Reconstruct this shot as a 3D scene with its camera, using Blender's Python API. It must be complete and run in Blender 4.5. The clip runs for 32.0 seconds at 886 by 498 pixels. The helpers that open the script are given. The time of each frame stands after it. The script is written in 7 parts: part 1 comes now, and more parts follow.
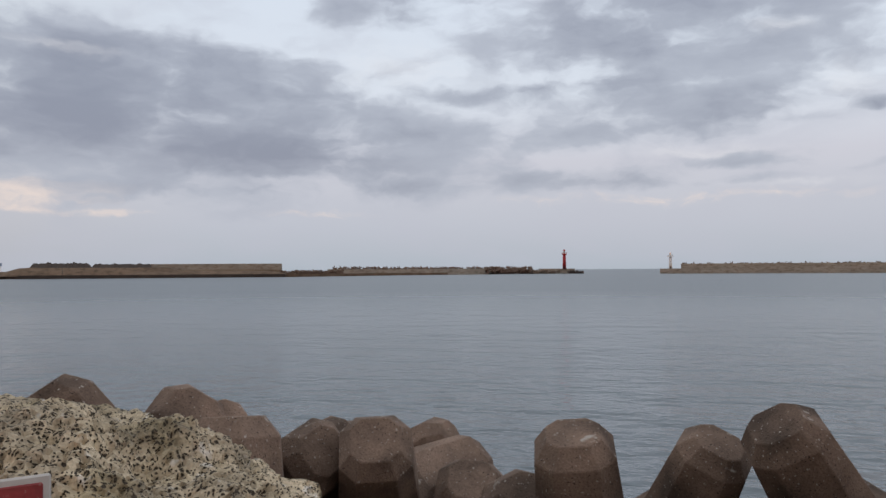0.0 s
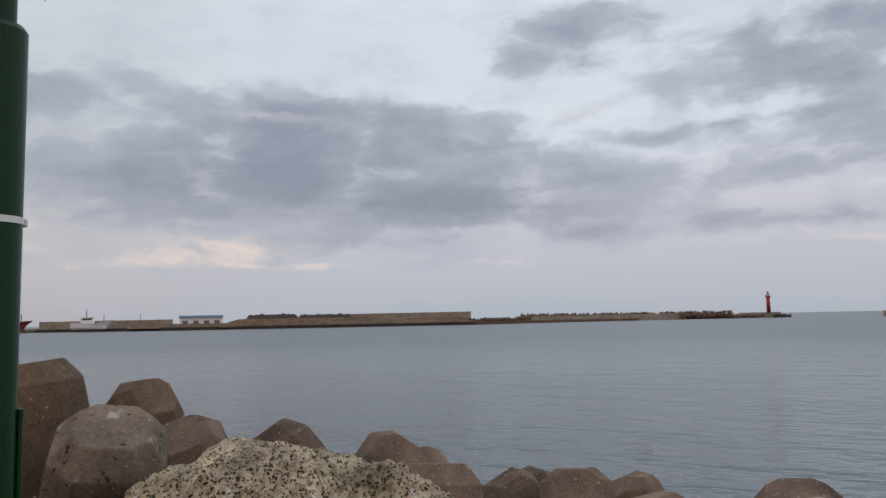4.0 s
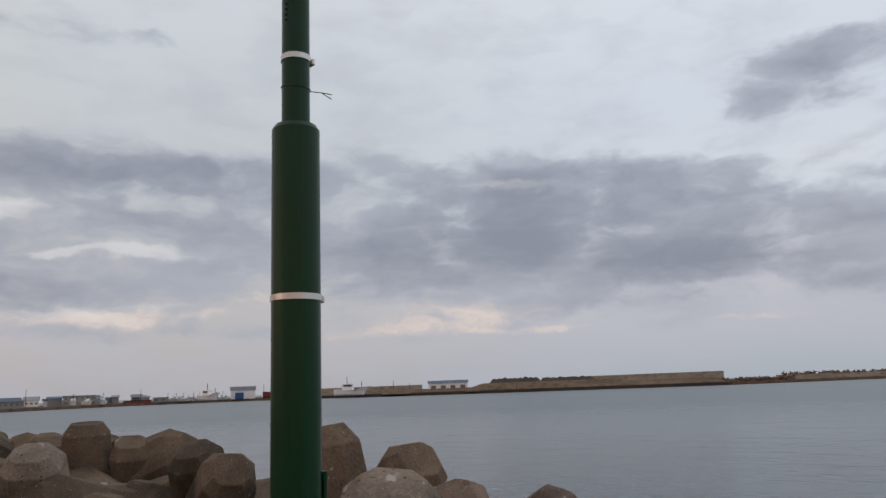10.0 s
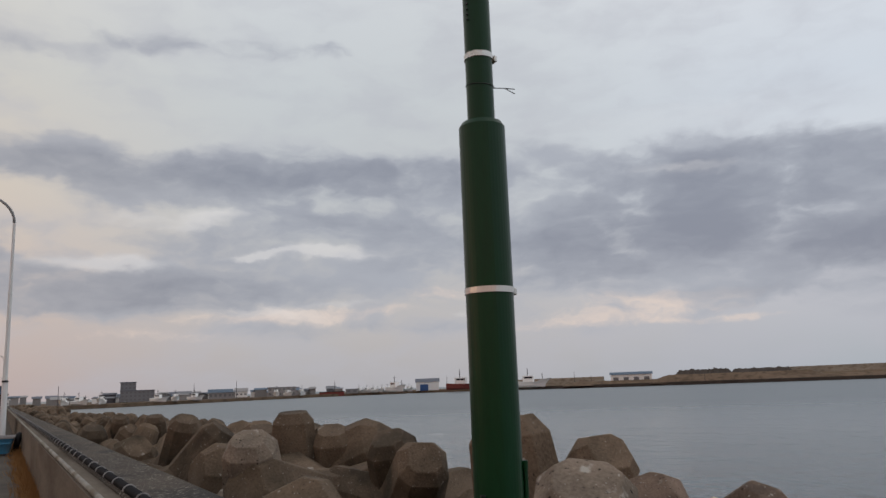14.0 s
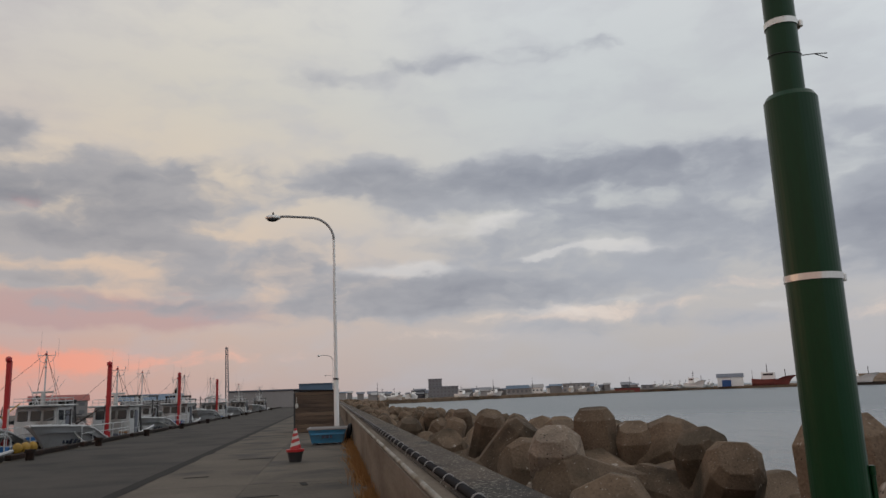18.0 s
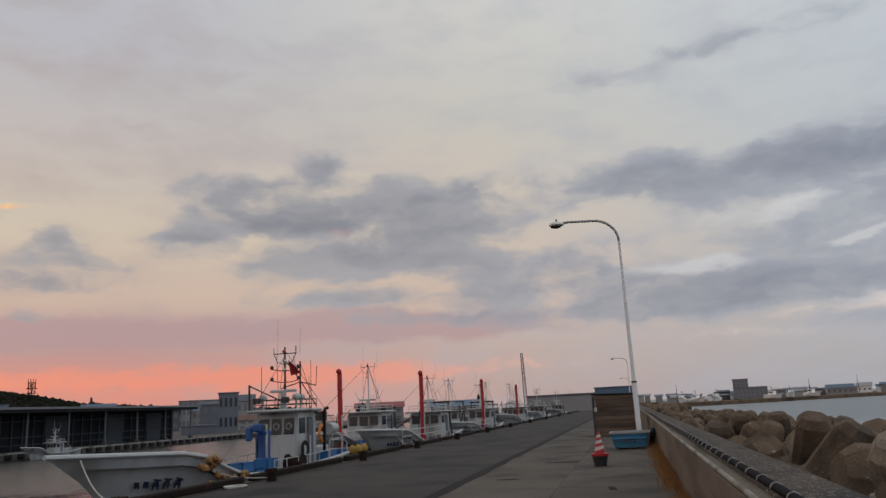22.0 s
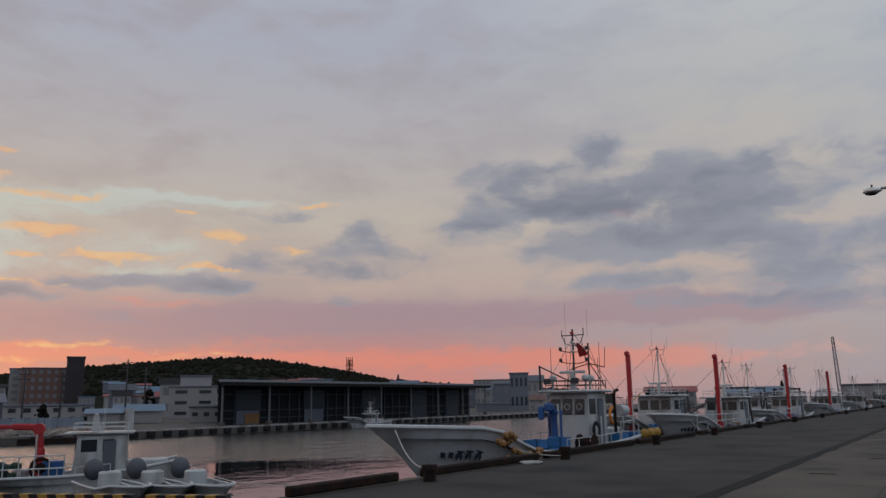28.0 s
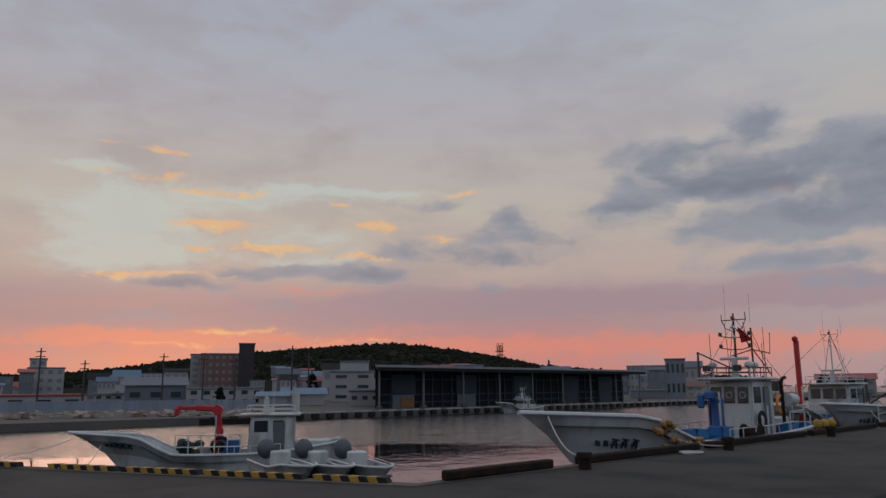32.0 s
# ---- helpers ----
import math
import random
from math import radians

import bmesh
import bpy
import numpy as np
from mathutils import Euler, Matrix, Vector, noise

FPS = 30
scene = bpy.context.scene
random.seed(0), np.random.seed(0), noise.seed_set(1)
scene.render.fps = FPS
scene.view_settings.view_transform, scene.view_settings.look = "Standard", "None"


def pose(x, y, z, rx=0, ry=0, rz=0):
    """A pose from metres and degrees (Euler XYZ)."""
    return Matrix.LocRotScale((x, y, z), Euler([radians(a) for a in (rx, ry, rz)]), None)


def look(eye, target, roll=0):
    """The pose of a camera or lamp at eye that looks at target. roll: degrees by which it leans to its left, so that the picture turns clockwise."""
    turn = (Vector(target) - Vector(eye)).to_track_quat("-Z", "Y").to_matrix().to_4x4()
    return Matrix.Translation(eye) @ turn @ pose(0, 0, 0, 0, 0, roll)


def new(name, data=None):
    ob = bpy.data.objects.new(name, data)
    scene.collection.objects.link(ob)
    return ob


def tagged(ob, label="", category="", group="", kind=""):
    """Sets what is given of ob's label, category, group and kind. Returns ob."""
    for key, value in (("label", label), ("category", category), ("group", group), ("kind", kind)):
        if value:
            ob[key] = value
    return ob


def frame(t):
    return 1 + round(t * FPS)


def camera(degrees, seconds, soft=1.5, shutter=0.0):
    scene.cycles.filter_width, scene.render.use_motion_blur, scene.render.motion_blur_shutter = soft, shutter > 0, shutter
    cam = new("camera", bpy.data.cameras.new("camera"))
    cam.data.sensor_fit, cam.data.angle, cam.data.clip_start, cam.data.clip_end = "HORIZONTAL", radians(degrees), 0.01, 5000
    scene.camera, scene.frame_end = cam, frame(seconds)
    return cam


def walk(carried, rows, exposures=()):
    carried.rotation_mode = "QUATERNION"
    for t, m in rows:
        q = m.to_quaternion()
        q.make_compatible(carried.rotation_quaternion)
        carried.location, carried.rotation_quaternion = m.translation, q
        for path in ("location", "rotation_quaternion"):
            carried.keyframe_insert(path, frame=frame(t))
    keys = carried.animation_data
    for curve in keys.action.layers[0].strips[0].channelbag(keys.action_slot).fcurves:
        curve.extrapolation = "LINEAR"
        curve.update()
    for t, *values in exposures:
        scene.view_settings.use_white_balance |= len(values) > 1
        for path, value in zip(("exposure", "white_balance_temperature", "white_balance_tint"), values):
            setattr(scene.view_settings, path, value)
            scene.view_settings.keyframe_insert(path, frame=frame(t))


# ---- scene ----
cam = camera(60.6, 32.0)
PATH = [
    (0, (-0.195, 0.293, 1.537), (1.738, 0.803, 1.591), -0.3),
    (0.5, (-0.189, 0.304, 1.538), (1.739, 0.832, 1.613), -0.3),
    (1, (-0.176, 0.326, 1.54), (1.745, 0.876, 1.628), -0.1),
    (1.5, (-0.178, 0.33, 1.543), (1.733, 0.912, 1.642), -0.2),
    (2, (-0.185, 0.329, 1.543), (1.711, 0.957, 1.652), -0.4),
    (2.5, (-0.198, 0.329, 1.548), (1.671, 1.029, 1.667), -0.7),
    (3, (-0.198, 0.332, 1.548), (1.636, 1.119, 1.683), -1.0),
    (3.5, (-0.211, 0.329, 1.553), (1.575, 1.216, 1.71), -1.0),
    (4, (-0.214, 0.341, 1.542), (1.532, 1.3, 1.725), -1.1),
    (4.5, (-0.202, 0.359, 1.54), (1.501, 1.388, 1.746), -1.2),
    (6.5, (-0.219, 0.42, 1.544), (1.281, 1.718, 1.793), -2.4),
    (7, (-0.222, 0.423, 1.542), (1.255, 1.747, 1.799), -2.2),
    (7.5, (-0.227, 0.426, 1.545), (1.231, 1.768, 1.811), -1.9),
    (8, (-0.233, 0.426, 1.547), (1.21, 1.782, 1.829), -1.7),
    (8.5, (-0.241, 0.426, 1.548), (1.18, 1.799, 1.855), -1.7),
    (9, (-0.247, 0.428, 1.549), (1.153, 1.817, 1.877), -1.8),
    (9.5, (-0.252, 0.43, 1.548), (1.124, 1.839, 1.897), -1.9),
    (10, (-0.259, 0.428, 1.547), (1.096, 1.855, 1.908), -2.1),
    (10.5, (-0.265, 0.429, 1.551), (1.062, 1.879, 1.92), -2.1),
    (11, (-0.273, 0.425, 1.548), (1.025, 1.9, 1.924), -2.1),
    (11.5, (-0.281, 0.426, 1.547), (0.975, 1.936, 1.924), -2.1),
    (12, (-0.287, 0.426, 1.545), (0.925, 1.973, 1.919), -2.2),
    (12.5, (-0.285, 0.436, 1.548), (0.872, 2.025, 1.916), -2.2),
    (13, (-0.292, 0.438, 1.546), (0.816, 2.063, 1.908), -2.2),
    (13.5, (-0.299, 0.442, 1.546), (0.75, 2.107, 1.904), -2.1),
    (14, (-0.307, 0.441, 1.545), (0.681, 2.143, 1.902), -2.1),
    (14.5, (-0.309, 0.443, 1.547), (0.603, 2.187, 1.903), -1.9),
    (16.5, (-0.336, 0.45, 1.55), (0.279, 2.318, 1.914), -1.9),
    (17, (-0.344, 0.453, 1.552), (0.16, 2.353, 1.919), -2.0),
    (17.5, (-0.346, 0.458, 1.55), (0.032, 2.387, 1.922), -1.9),
    (18, (-0.357, 0.445, 1.549), (-0.066, 2.388, 1.923), -2.1),
    (18.5, (-0.359, 0.444, 1.55), (-0.144, 2.397, 1.924), -2.2),
    (19, (-0.363, 0.441, 1.549), (-0.219, 2.4, 1.924), -2.4),
    (19.5, (-0.371, 0.434, 1.56), (-0.32, 2.396, 1.94), -2.7),
    (20, (-0.38, 0.424, 1.561), (-0.421, 2.386, 1.95), -2.9),
    (20.5, (-0.384, 0.405, 1.561), (-0.531, 2.359, 1.964), -3.1),
    (21, (-0.402, 0.398, 1.564), (-0.642, 2.34, 1.976), -3.3),
    (21.5, (-0.42, 0.387, 1.56), (-0.767, 2.312, 1.978), -3.2),
    (22, (-0.441, 0.381, 1.562), (-0.881, 2.287, 1.977), -2.9),
    (22.5, (-0.447, 0.362, 1.552), (-0.974, 2.247, 1.962), -2.8),
    (23, (-0.451, 0.361, 1.55), (-1.064, 2.22, 1.956), -2.7),
    (23.5, (-0.458, 0.358, 1.549), (-1.136, 2.195, 1.955), -2.7),
    (24, (-0.458, 0.352, 1.551), (-1.199, 2.164, 1.958), -2.7),
    (24.5, (-0.458, 0.342, 1.552), (-1.252, 2.132, 1.961), -2.7),
    (25, (-0.464, 0.334, 1.552), (-1.314, 2.097, 1.964), -2.5),
    (25.5, (-0.476, 0.338, 1.552), (-1.367, 2.08, 1.963), -2.3),
    (27.5, (-0.465, 0.275, 1.536), (-1.531, 1.92, 1.934), -1.2),
    (28, (-0.465, 0.276, 1.54), (-1.576, 1.892, 1.934), -0.9),
    (28.5, (-0.468, 0.264, 1.544), (-1.625, 1.849, 1.931), -0.8),
    (29, (-0.473, 0.275, 1.548), (-1.681, 1.823, 1.928), -0.8),
    (29.5, (-0.48, 0.278, 1.551), (-1.728, 1.795, 1.928), -0.7),
    (30, (-0.485, 0.266, 1.554), (-1.771, 1.751, 1.929), -0.6),
    (30.5, (-0.483, 0.263, 1.56), (-1.802, 1.719, 1.933), -0.6),
    (31, (-0.482, 0.266, 1.562), (-1.841, 1.686, 1.933), -0.6),
    (31.5, (-0.49, 0.273, 1.566), (-1.877, 1.666, 1.934), -0.5),
    (32, (-0.488, 0.277, 1.565), (-1.899, 1.649, 1.927), -0.4),
]
walk(cam, [(t, look(eye, target, roll)) for t, eye, target, roll in PATH], [(0, 0.14, 6600, 10), (4, 0.08, 6650, 10), (12, -0.02, 6750, 10), (19, -0.02, 6950, 9), (22, -0.14, 6700, 9), (25, -0.34, 6400, 9), (28, -0.4, 6150, 10), (32, -0.43, 6100, 10)])
# ---------------------------------------------------------------- tools


def polar(az, d, z=0.0):
    """A place by its bearing (degrees to the left of the quay's line), distance and height."""
    a = radians(az)
    return Vector((-math.sin(a) * d, math.cos(a) * d, z))


def part(name, bm, material, parent=None, label="", smooth=False):
    """Links a bmesh as one mesh object, under a thing where one is given."""
    me = bpy.data.meshes.new(name)
    bm.to_mesh(me)
    bm.free()
    me.materials.append(material)
    if smooth:
        me.polygons.foreach_set("use_smooth", [True] * len(me.polygons))
    ob = new(name, me)
    if parent is not None:
        ob.parent = parent
    if label:
        ob["label"] = label
    return ob


def thing(name, label, category, m=None, group="", kind=""):
    """An empty that carries a thing's parts."""
    ob = new(name)
    if m is not None:
        ob.matrix_basis = m
    return tagged(ob, label, category, group, kind)


def box(bm, size, at=(0, 0, 0), turn=0.0, bevel=0.0, tilt=(0.0, 0.0)):
    """A box about the given middle."""
    m = pose(*at, tilt[0], tilt[1], turn) @ Matrix.Diagonal((*size, 1))
    made = bmesh.ops.create_cube(bm, size=1, matrix=m)
    if bevel:
        edges = {e for v in made["verts"] for e in v.link_edges}
        bmesh.ops.bevel(bm, geom=list(edges), offset=bevel, segments=1, affect="EDGES")
    return bm


def rod(bm, a, b, r0, r1=None, sides=8, caps=True):
    """A round bar from a to b."""
    a, b = Vector(a), Vector(b)
    way = b - a
    turn = way.to_track_quat("Z", "Y").to_matrix().to_4x4()
    m = Matrix.Translation((a + b) / 2) @ turn
    bmesh.ops.create_cone(bm, cap_ends=caps, segments=sides, radius1=r0, radius2=r0 if r1 is None else r1, depth=way.length, matrix=m)
    return bm


def ball(bm, at, r, sub=1, squash=(1, 1, 1)):
    bmesh.ops.create_icosphere(bm, subdivisions=sub, radius=r, matrix=Matrix.Translation(at) @ Matrix.Diagonal((*squash, 1)))
    return bm


def tube(bm, points, r, sides=6, closed=False):
    """A bent bar through the points, one unbroken skin."""
    pts = [Vector(p) for p in points]
    n = len(pts)
    rings, ref = [], None
    for i, p in enumerate(pts):
        a = pts[i - 1] if i or closed else p
        b = pts[(i + 1) % n] if i < n - 1 or closed else p
        way = (b - a).normalized()
        if ref is None:
            ref = way.orthogonal().normalized()
        ref = (ref - way * ref.dot(way)).normalized()
        out = way.cross(ref)
        rings.append([bm.verts.new(p + r * (math.cos(q) * ref + math.sin(q) * out)) for q in [k * 2 * math.pi / sides for k in range(sides)]])
    pairs = list(zip(rings, rings[1:])) + ([(rings[-1], rings[0])] if closed else [])
    for u, v in pairs:
        for k in range(sides):
            bm.faces.new((u[k], u[(k + 1) % sides], v[(k + 1) % sides], v[k]))
    if not closed:
        bm.faces.new(rings[0][::-1])
        bm.faces.new(rings[-1])
    return bm


def hoop(bm, at, u, v, radius, r, n=16, sides=6):
    """A ring about at, in the plane of u and v."""
    u, v = Vector(u), Vector(v)
    return tube(bm, [Vector(at) + radius * (math.cos(a) * u + math.sin(a) * v) for a in [k * 2 * math.pi / n for k in range(n)]], r, sides, True)


def fresh():
    return bmesh.new()


def prism(bm, outline, z0, z1):
    """An upright solid over a plan outline."""
    low = [bm.verts.new((x, y, z0)) for x, y in outline]
    top = [bm.verts.new((x, y, z1)) for x, y in outline]
    n = len(outline)
    bm.faces.new(top)
    bm.faces.new(low[::-1])
    for i in range(n):
        bm.faces.new((low[i], low[(i + 1) % n], top[(i + 1) % n], top[i]))
    bmesh.ops.recalc_face_normals(bm, faces=bm.faces[:])
    return bm


# ---------------------------------------------------------------- materials


def material(name, color, rough=0.7, metal=0.0, spread=0.25, scale=3.0, fine=40.0, bump=0.2, second=None, spots=0.0, spot_color=(0.7, 0.7, 0.68), spot_scale=30.0, stretch=(1, 1, 1), each=0.0, gloss_spread=0.1, spec=0.5):
    """A procedural surface: a base colour varied at two scales, optional second colour in patches, speckles, bump and a tone per object."""
    mat = bpy.data.materials.new(name)
    mat.use_nodes = True
    nt = mat.node_tree
    n, k = nt.nodes, nt.links
    bsdf = n["Principled BSDF"]
    co = n.new("ShaderNodeTexCoord")
    mp = n.new("ShaderNodeMapping")
    mp.inputs["Scale"].default_value = stretch
    k.new(co.outputs["Object"], mp.inputs[0])
    info = n.new("ShaderNodeObjectInfo")
    shift = n.new("ShaderNodeVectorMath")
    shift.operation = "MULTIPLY_ADD"
    k.new(info.outputs["Random"], shift.inputs[0])
    shift.inputs[1].default_value = (37.0, 91.0, 53.0)
    k.new(mp.outputs[0], shift.inputs[2])

    def noise_at(s, detail):
        t = n.new("ShaderNodeTexNoise")
        t.inputs["Scale"].default_value = s
        t.inputs["Detail"].default_value = detail
        k.new(shift.outputs[0], t.inputs["Vector"])
        return t.outputs[0]

    big, small = noise_at(scale, 5), noise_at(fine, 3)

    def math_node(op, a, b, c=None, clamp=False):
        m = n.new("ShaderNodeMath")
        m.operation = op
        m.use_clamp = clamp
        for i, v in enumerate((a, b, c)):
            if v is None:
                continue
            if isinstance(v, (int, float)):
                m.inputs[i].default_value = v
            else:
                k.new(v, m.inputs[i])
        return m.outputs[0]

    both = math_node("ADD", math_node("MULTIPLY", big, 0.65), math_node("MULTIPLY", small, 0.35))
    tone = math_node("MAXIMUM", math_node("MULTIPLY_ADD", both, 4 * spread, 1 - 2 * spread), 0.15)
    if each:
        tone = math_node("MULTIPLY", tone, math_node("MULTIPLY_ADD", info.outputs["Random"], 2 * each, 1 - each))

    def mixed(fac, a, b):
        m = n.new("ShaderNodeMix")
        m.data_type = "RGBA"
        if isinstance(fac, (int, float)):
            m.inputs[0].default_value = fac
        else:
            k.new(fac, m.inputs[0])
        for i, v in ((6, a), (7, b)):
            if isinstance(v, tuple):
                m.inputs[i].default_value = (*v, 1)
            else:
                k.new(v, m.inputs[i])
        return m.outputs[2]

    col = color
    if second:
        patch = math_node("MULTIPLY_ADD", noise_at(scale * 0.6 + 0.3, 6), 6.0, -2.9, True)
        col = mixed(patch, color, second)
    if spots:
        sp = math_node("MULTIPLY_ADD", noise_at(spot_scale, 2), 14.0, -14.0 * (1 - spots), True)
        col = mixed(sp, col, spot_color)
    scaled = n.new("ShaderNodeVectorMath")
    scaled.operation = "SCALE"
    if isinstance(col, tuple):
        scaled.inputs[0].default_value = col
    else:
        k.new(col, scaled.inputs[0])
    k.new(tone, scaled.inputs["Scale"])
    k.new(scaled.outputs[0], bsdf.inputs["Base Color"])
    k.new(math_node("MULTIPLY_ADD", both, 2 * gloss_spread, rough - gloss_spread, True), bsdf.inputs["Roughness"])
    bsdf.inputs["Metallic"].default_value = metal
    bsdf.inputs["Specular IOR Level"].default_value = spec
    if bump:
        b = n.new("ShaderNodeBump")
        b.inputs["Strength"].default_value = bump
        b.inputs["Distance"].default_value = 0.02
        k.new(both, b.inputs["Height"])
        k.new(b.outputs[0], bsdf.inputs["Normal"])
    return mat
# ---------------------------------------------------------------- sky and light


def srgb(r, g, b):
    """A colour given by its 0..255 values."""
    return tuple((v / 255 / 12.92) if v < 10.3 else ((v / 255 + 0.055) / 1.055) ** 2.4 for v in (r, g, b))


world = bpy.data.worlds.new("dusk_sky")
scene.world = world
world.use_nodes = True
wn, wk = world.node_tree.nodes, world.node_tree.links
wn.clear()
w_out, w_bg = wn.new("ShaderNodeOutputWorld"), wn.new("ShaderNodeBackground")
wk.new(w_bg.outputs[0], w_out.inputs[0])


def w_plug(socket, v):
    if isinstance(v, (int, float)):
        socket.default_value = v
    elif isinstance(v, tuple):
        socket.default_value = v if len(socket.default_value) == len(v) else (*v, 1)
    else:
        wk.new(v, socket)


def w_math(op, a, b=0.0, c=0.0, clamp=False):
    m = wn.new("ShaderNodeMath")
    m.operation, m.use_clamp = op, clamp
    for socket, v in zip(m.inputs, (a, b, c)):
        w_plug(socket, v)
    return m.outputs[0]


def w_vec(op, a, b=None, c=None):
    m = wn.new("ShaderNodeVectorMath")
    m.operation = op
    for socket, v in zip(m.inputs, (a, b, c)):
        if v is not None:
            w_plug(socket, v)
    return m.outputs["Value"] if op in ("DOT_PRODUCT", "LENGTH") else m.outputs[0]


def w_mix(fac, a, b):
    m = wn.new("ShaderNodeMix")
    m.data_type = "RGBA"
    w_plug(m.inputs[0], fac)
    w_plug(m.inputs[6], a)
    w_plug(m.inputs[7], b)
    return m.outputs[2]


def w_join(x, y, z=0.0):
    m = wn.new("ShaderNodeCombineXYZ")
    for socket, v in zip(m.inputs, (x, y, z)):
        w_plug(socket, v)
    return m.outputs[0]


def w_noise(vec, scale, detail, rough=0.55, out="Fac"):
    m = wn.new("ShaderNodeTexNoise")
    wk.new(vec, m.inputs["Vector"])
    m.inputs["Scale"].default_value, m.inputs["Detail"].default_value, m.inputs["Roughness"].default_value = scale, detail, rough
    return m.outputs[out]


def w_ramp(fac, stops):
    m = wn.new("ShaderNodeValToRGB")
    e = m.color_ramp.elements
    while len(e) < len(stops):
        e.new(0.5)
    for el, (at, rgb) in zip(e, stops):
        el.position, el.color = at, (*srgb(*rgb), 1)
    wk.new(fac, m.inputs[0])
    return m.outputs[0]


# bearing (degrees to the left of the quay's line) and height (degrees) of each way into the sky
w_co = wn.new("ShaderNodeTexCoord")
w_sep = wn.new("ShaderNodeSeparateXYZ")
wk.new(w_co.outputs["Generated"], w_sep.inputs[0])
bearing = w_math("MULTIPLY", w_math("ARCTAN2", w_math("MULTIPLY", w_sep.outputs[0], -1.0), w_sep.outputs[1]), 57.2958)
height = w_math("MULTIPLY", w_math("ARCSINE", w_sep.outputs[2]), 57.2958)
plain = w_join(bearing, height)

# clouds fray into wisps: their outlines are bent by broad and fine swirls
broad = w_noise(w_vec("MULTIPLY", plain, (0.16, 0.3, 1.0)), 1.0, 3, 0.55, "Color")
tiny = w_noise(w_vec("MULTIPLY", plain, (0.7, 1.3, 1.0)), 1.0, 4, 0.5, "Color")
bent = w_vec("MULTIPLY_ADD", w_vec("SUBTRACT", broad, (0.5, 0.5, 0.5)), (6.0, 2.2, 0.0), plain)
bent = w_vec("MULTIPLY_ADD", w_vec("SUBTRACT", tiny, (0.5, 0.5, 0.5)), (1.3, 0.7, 0.0), bent)
wisps = w_noise(w_vec("MULTIPLY", bent, (0.17, 0.4, 1.0)), 1.0, 8, 0.5)
curls = w_noise(w_vec("MULTIPLY", bent, (0.5, 1.1, 1.0)), 1.0, 7, 0.6)
veil = w_noise(w_vec("MULTIPLY", plain, (0.05, 0.16, 1.0)), 1.0, 6, 0.55)


def cloud(total, az, el, wide, high, s):
    """Adds a bank of cloud about a bearing and height to a layer."""
    off = w_vec("MULTIPLY_ADD", bent, (1 / wide, 1 / high, 0.0), (-az / wide, -el / high, 0.0))
    here = w_math("POWER", 0.42, w_vec("DOT_PRODUCT", off, off))
    return w_math("MULTIPLY_ADD", here, s, total)


dark = 0.0
dark = cloud(dark, -90.7, 16.7, 9.5, 2.9, 0.85)
dark = cloud(dark, -100.1, 14.7, 5.0, 1.7, 0.65)
dark = cloud(dark, -96.5, 17.8, 7.4, 1.7, 0.6)
dark = cloud(dark, -90.6, 13.2, 4.8, 1.8, 0.75)
dark = cloud(dark, -97.5, 11.6, 4.4, 1.2, 0.7)
dark = cloud(dark, -84.9, 10.1, 3.8, 0.9, 0.65)
dark = cloud(dark, -91.8, 10.2, 4.3, 0.9, 0.7)
dark = cloud(dark, -81.5, 13.1, 2.5, 0.5, 0.55)
dark = cloud(dark, -76.4, 13.0, 2.6, 0.4, 0.45)
dark = cloud(dark, -49.8, 13.2, 8.8, 2.0, 0.65)
dark = cloud(dark, -57.2, 13.2, 7.4, 1.9, 0.7)
dark = cloud(dark, -47.4, 15.4, 2.7, 0.7, 0.35)
dark = cloud(dark, -51.6, 9.7, 11.4, 1.8, 0.8)
dark = cloud(dark, -65.3, 10.0, 9.9, 1.6, 0.85)
dark = cloud(dark, -76.0, 10.1, 4.8, 1.0, 0.6)
dark = cloud(dark, -61.2, 7.8, 13.5, 1.1, 0.65)
dark = cloud(dark, -66.2, 13.2, 2.1, 0.3, 0.4)
dark = cloud(dark, -75.9, 6.6, 8.5, 0.8, 0.3)
dark = cloud(dark, -86.5, 6.5, 6.6, 0.8, 0.35)
dark = cloud(dark, -98.2, 7.8, 4.4, 0.5, 0.45)
dark = cloud(dark, -93.7, 6.3, 5.8, 0.4, 0.3)
dark = cloud(dark, -104.7, 7.0, 1.3, 0.4, 0.4)
dark = cloud(dark, -104.8, 11.0, 1.3, 0.3, 0.5)
dark = cloud(dark, -55.4, 5.8, 5.7, 0.6, 0.25)
dark = cloud(dark, -72.5, 20.9, 3.7, 1.8, 0.95)
dark = cloud(dark, -67.6, 19.0, 2.1, 0.6, 0.7)
dark = cloud(dark, -73.2, 18.5, 1.9, 0.8, 0.5)
dark = cloud(dark, -76.4, 13.0, 2.7, 0.4, 0.5)
dark = cloud(dark, -50.9, 16.0, 4.4, 0.6, 0.55)
dark = cloud(dark, -59.1, 14.8, 4.6, 0.8, 0.5)
dark = cloud(dark, -66.0, 13.1, 2.3, 0.3, 0.4)
dark = cloud(dark, -7.6, 15.7, 8.5, 1.4, 0.65)
dark = cloud(dark, -18.0, 15.8, 7.8, 1.2, 0.55)
dark = cloud(dark, -26.4, 15.3, 8.2, 1.7, 0.65)
dark = cloud(dark, -28.5, 11.1, 6.1, 1.6, 0.65)
dark = cloud(dark, -20.9, 12.4, 5.8, 1.2, 0.5)
dark = cloud(dark, -41.7, 13.9, 7.3, 2.0, 0.75)
dark = cloud(dark, -52.0, 12.0, 9.1, 2.0, 0.8)
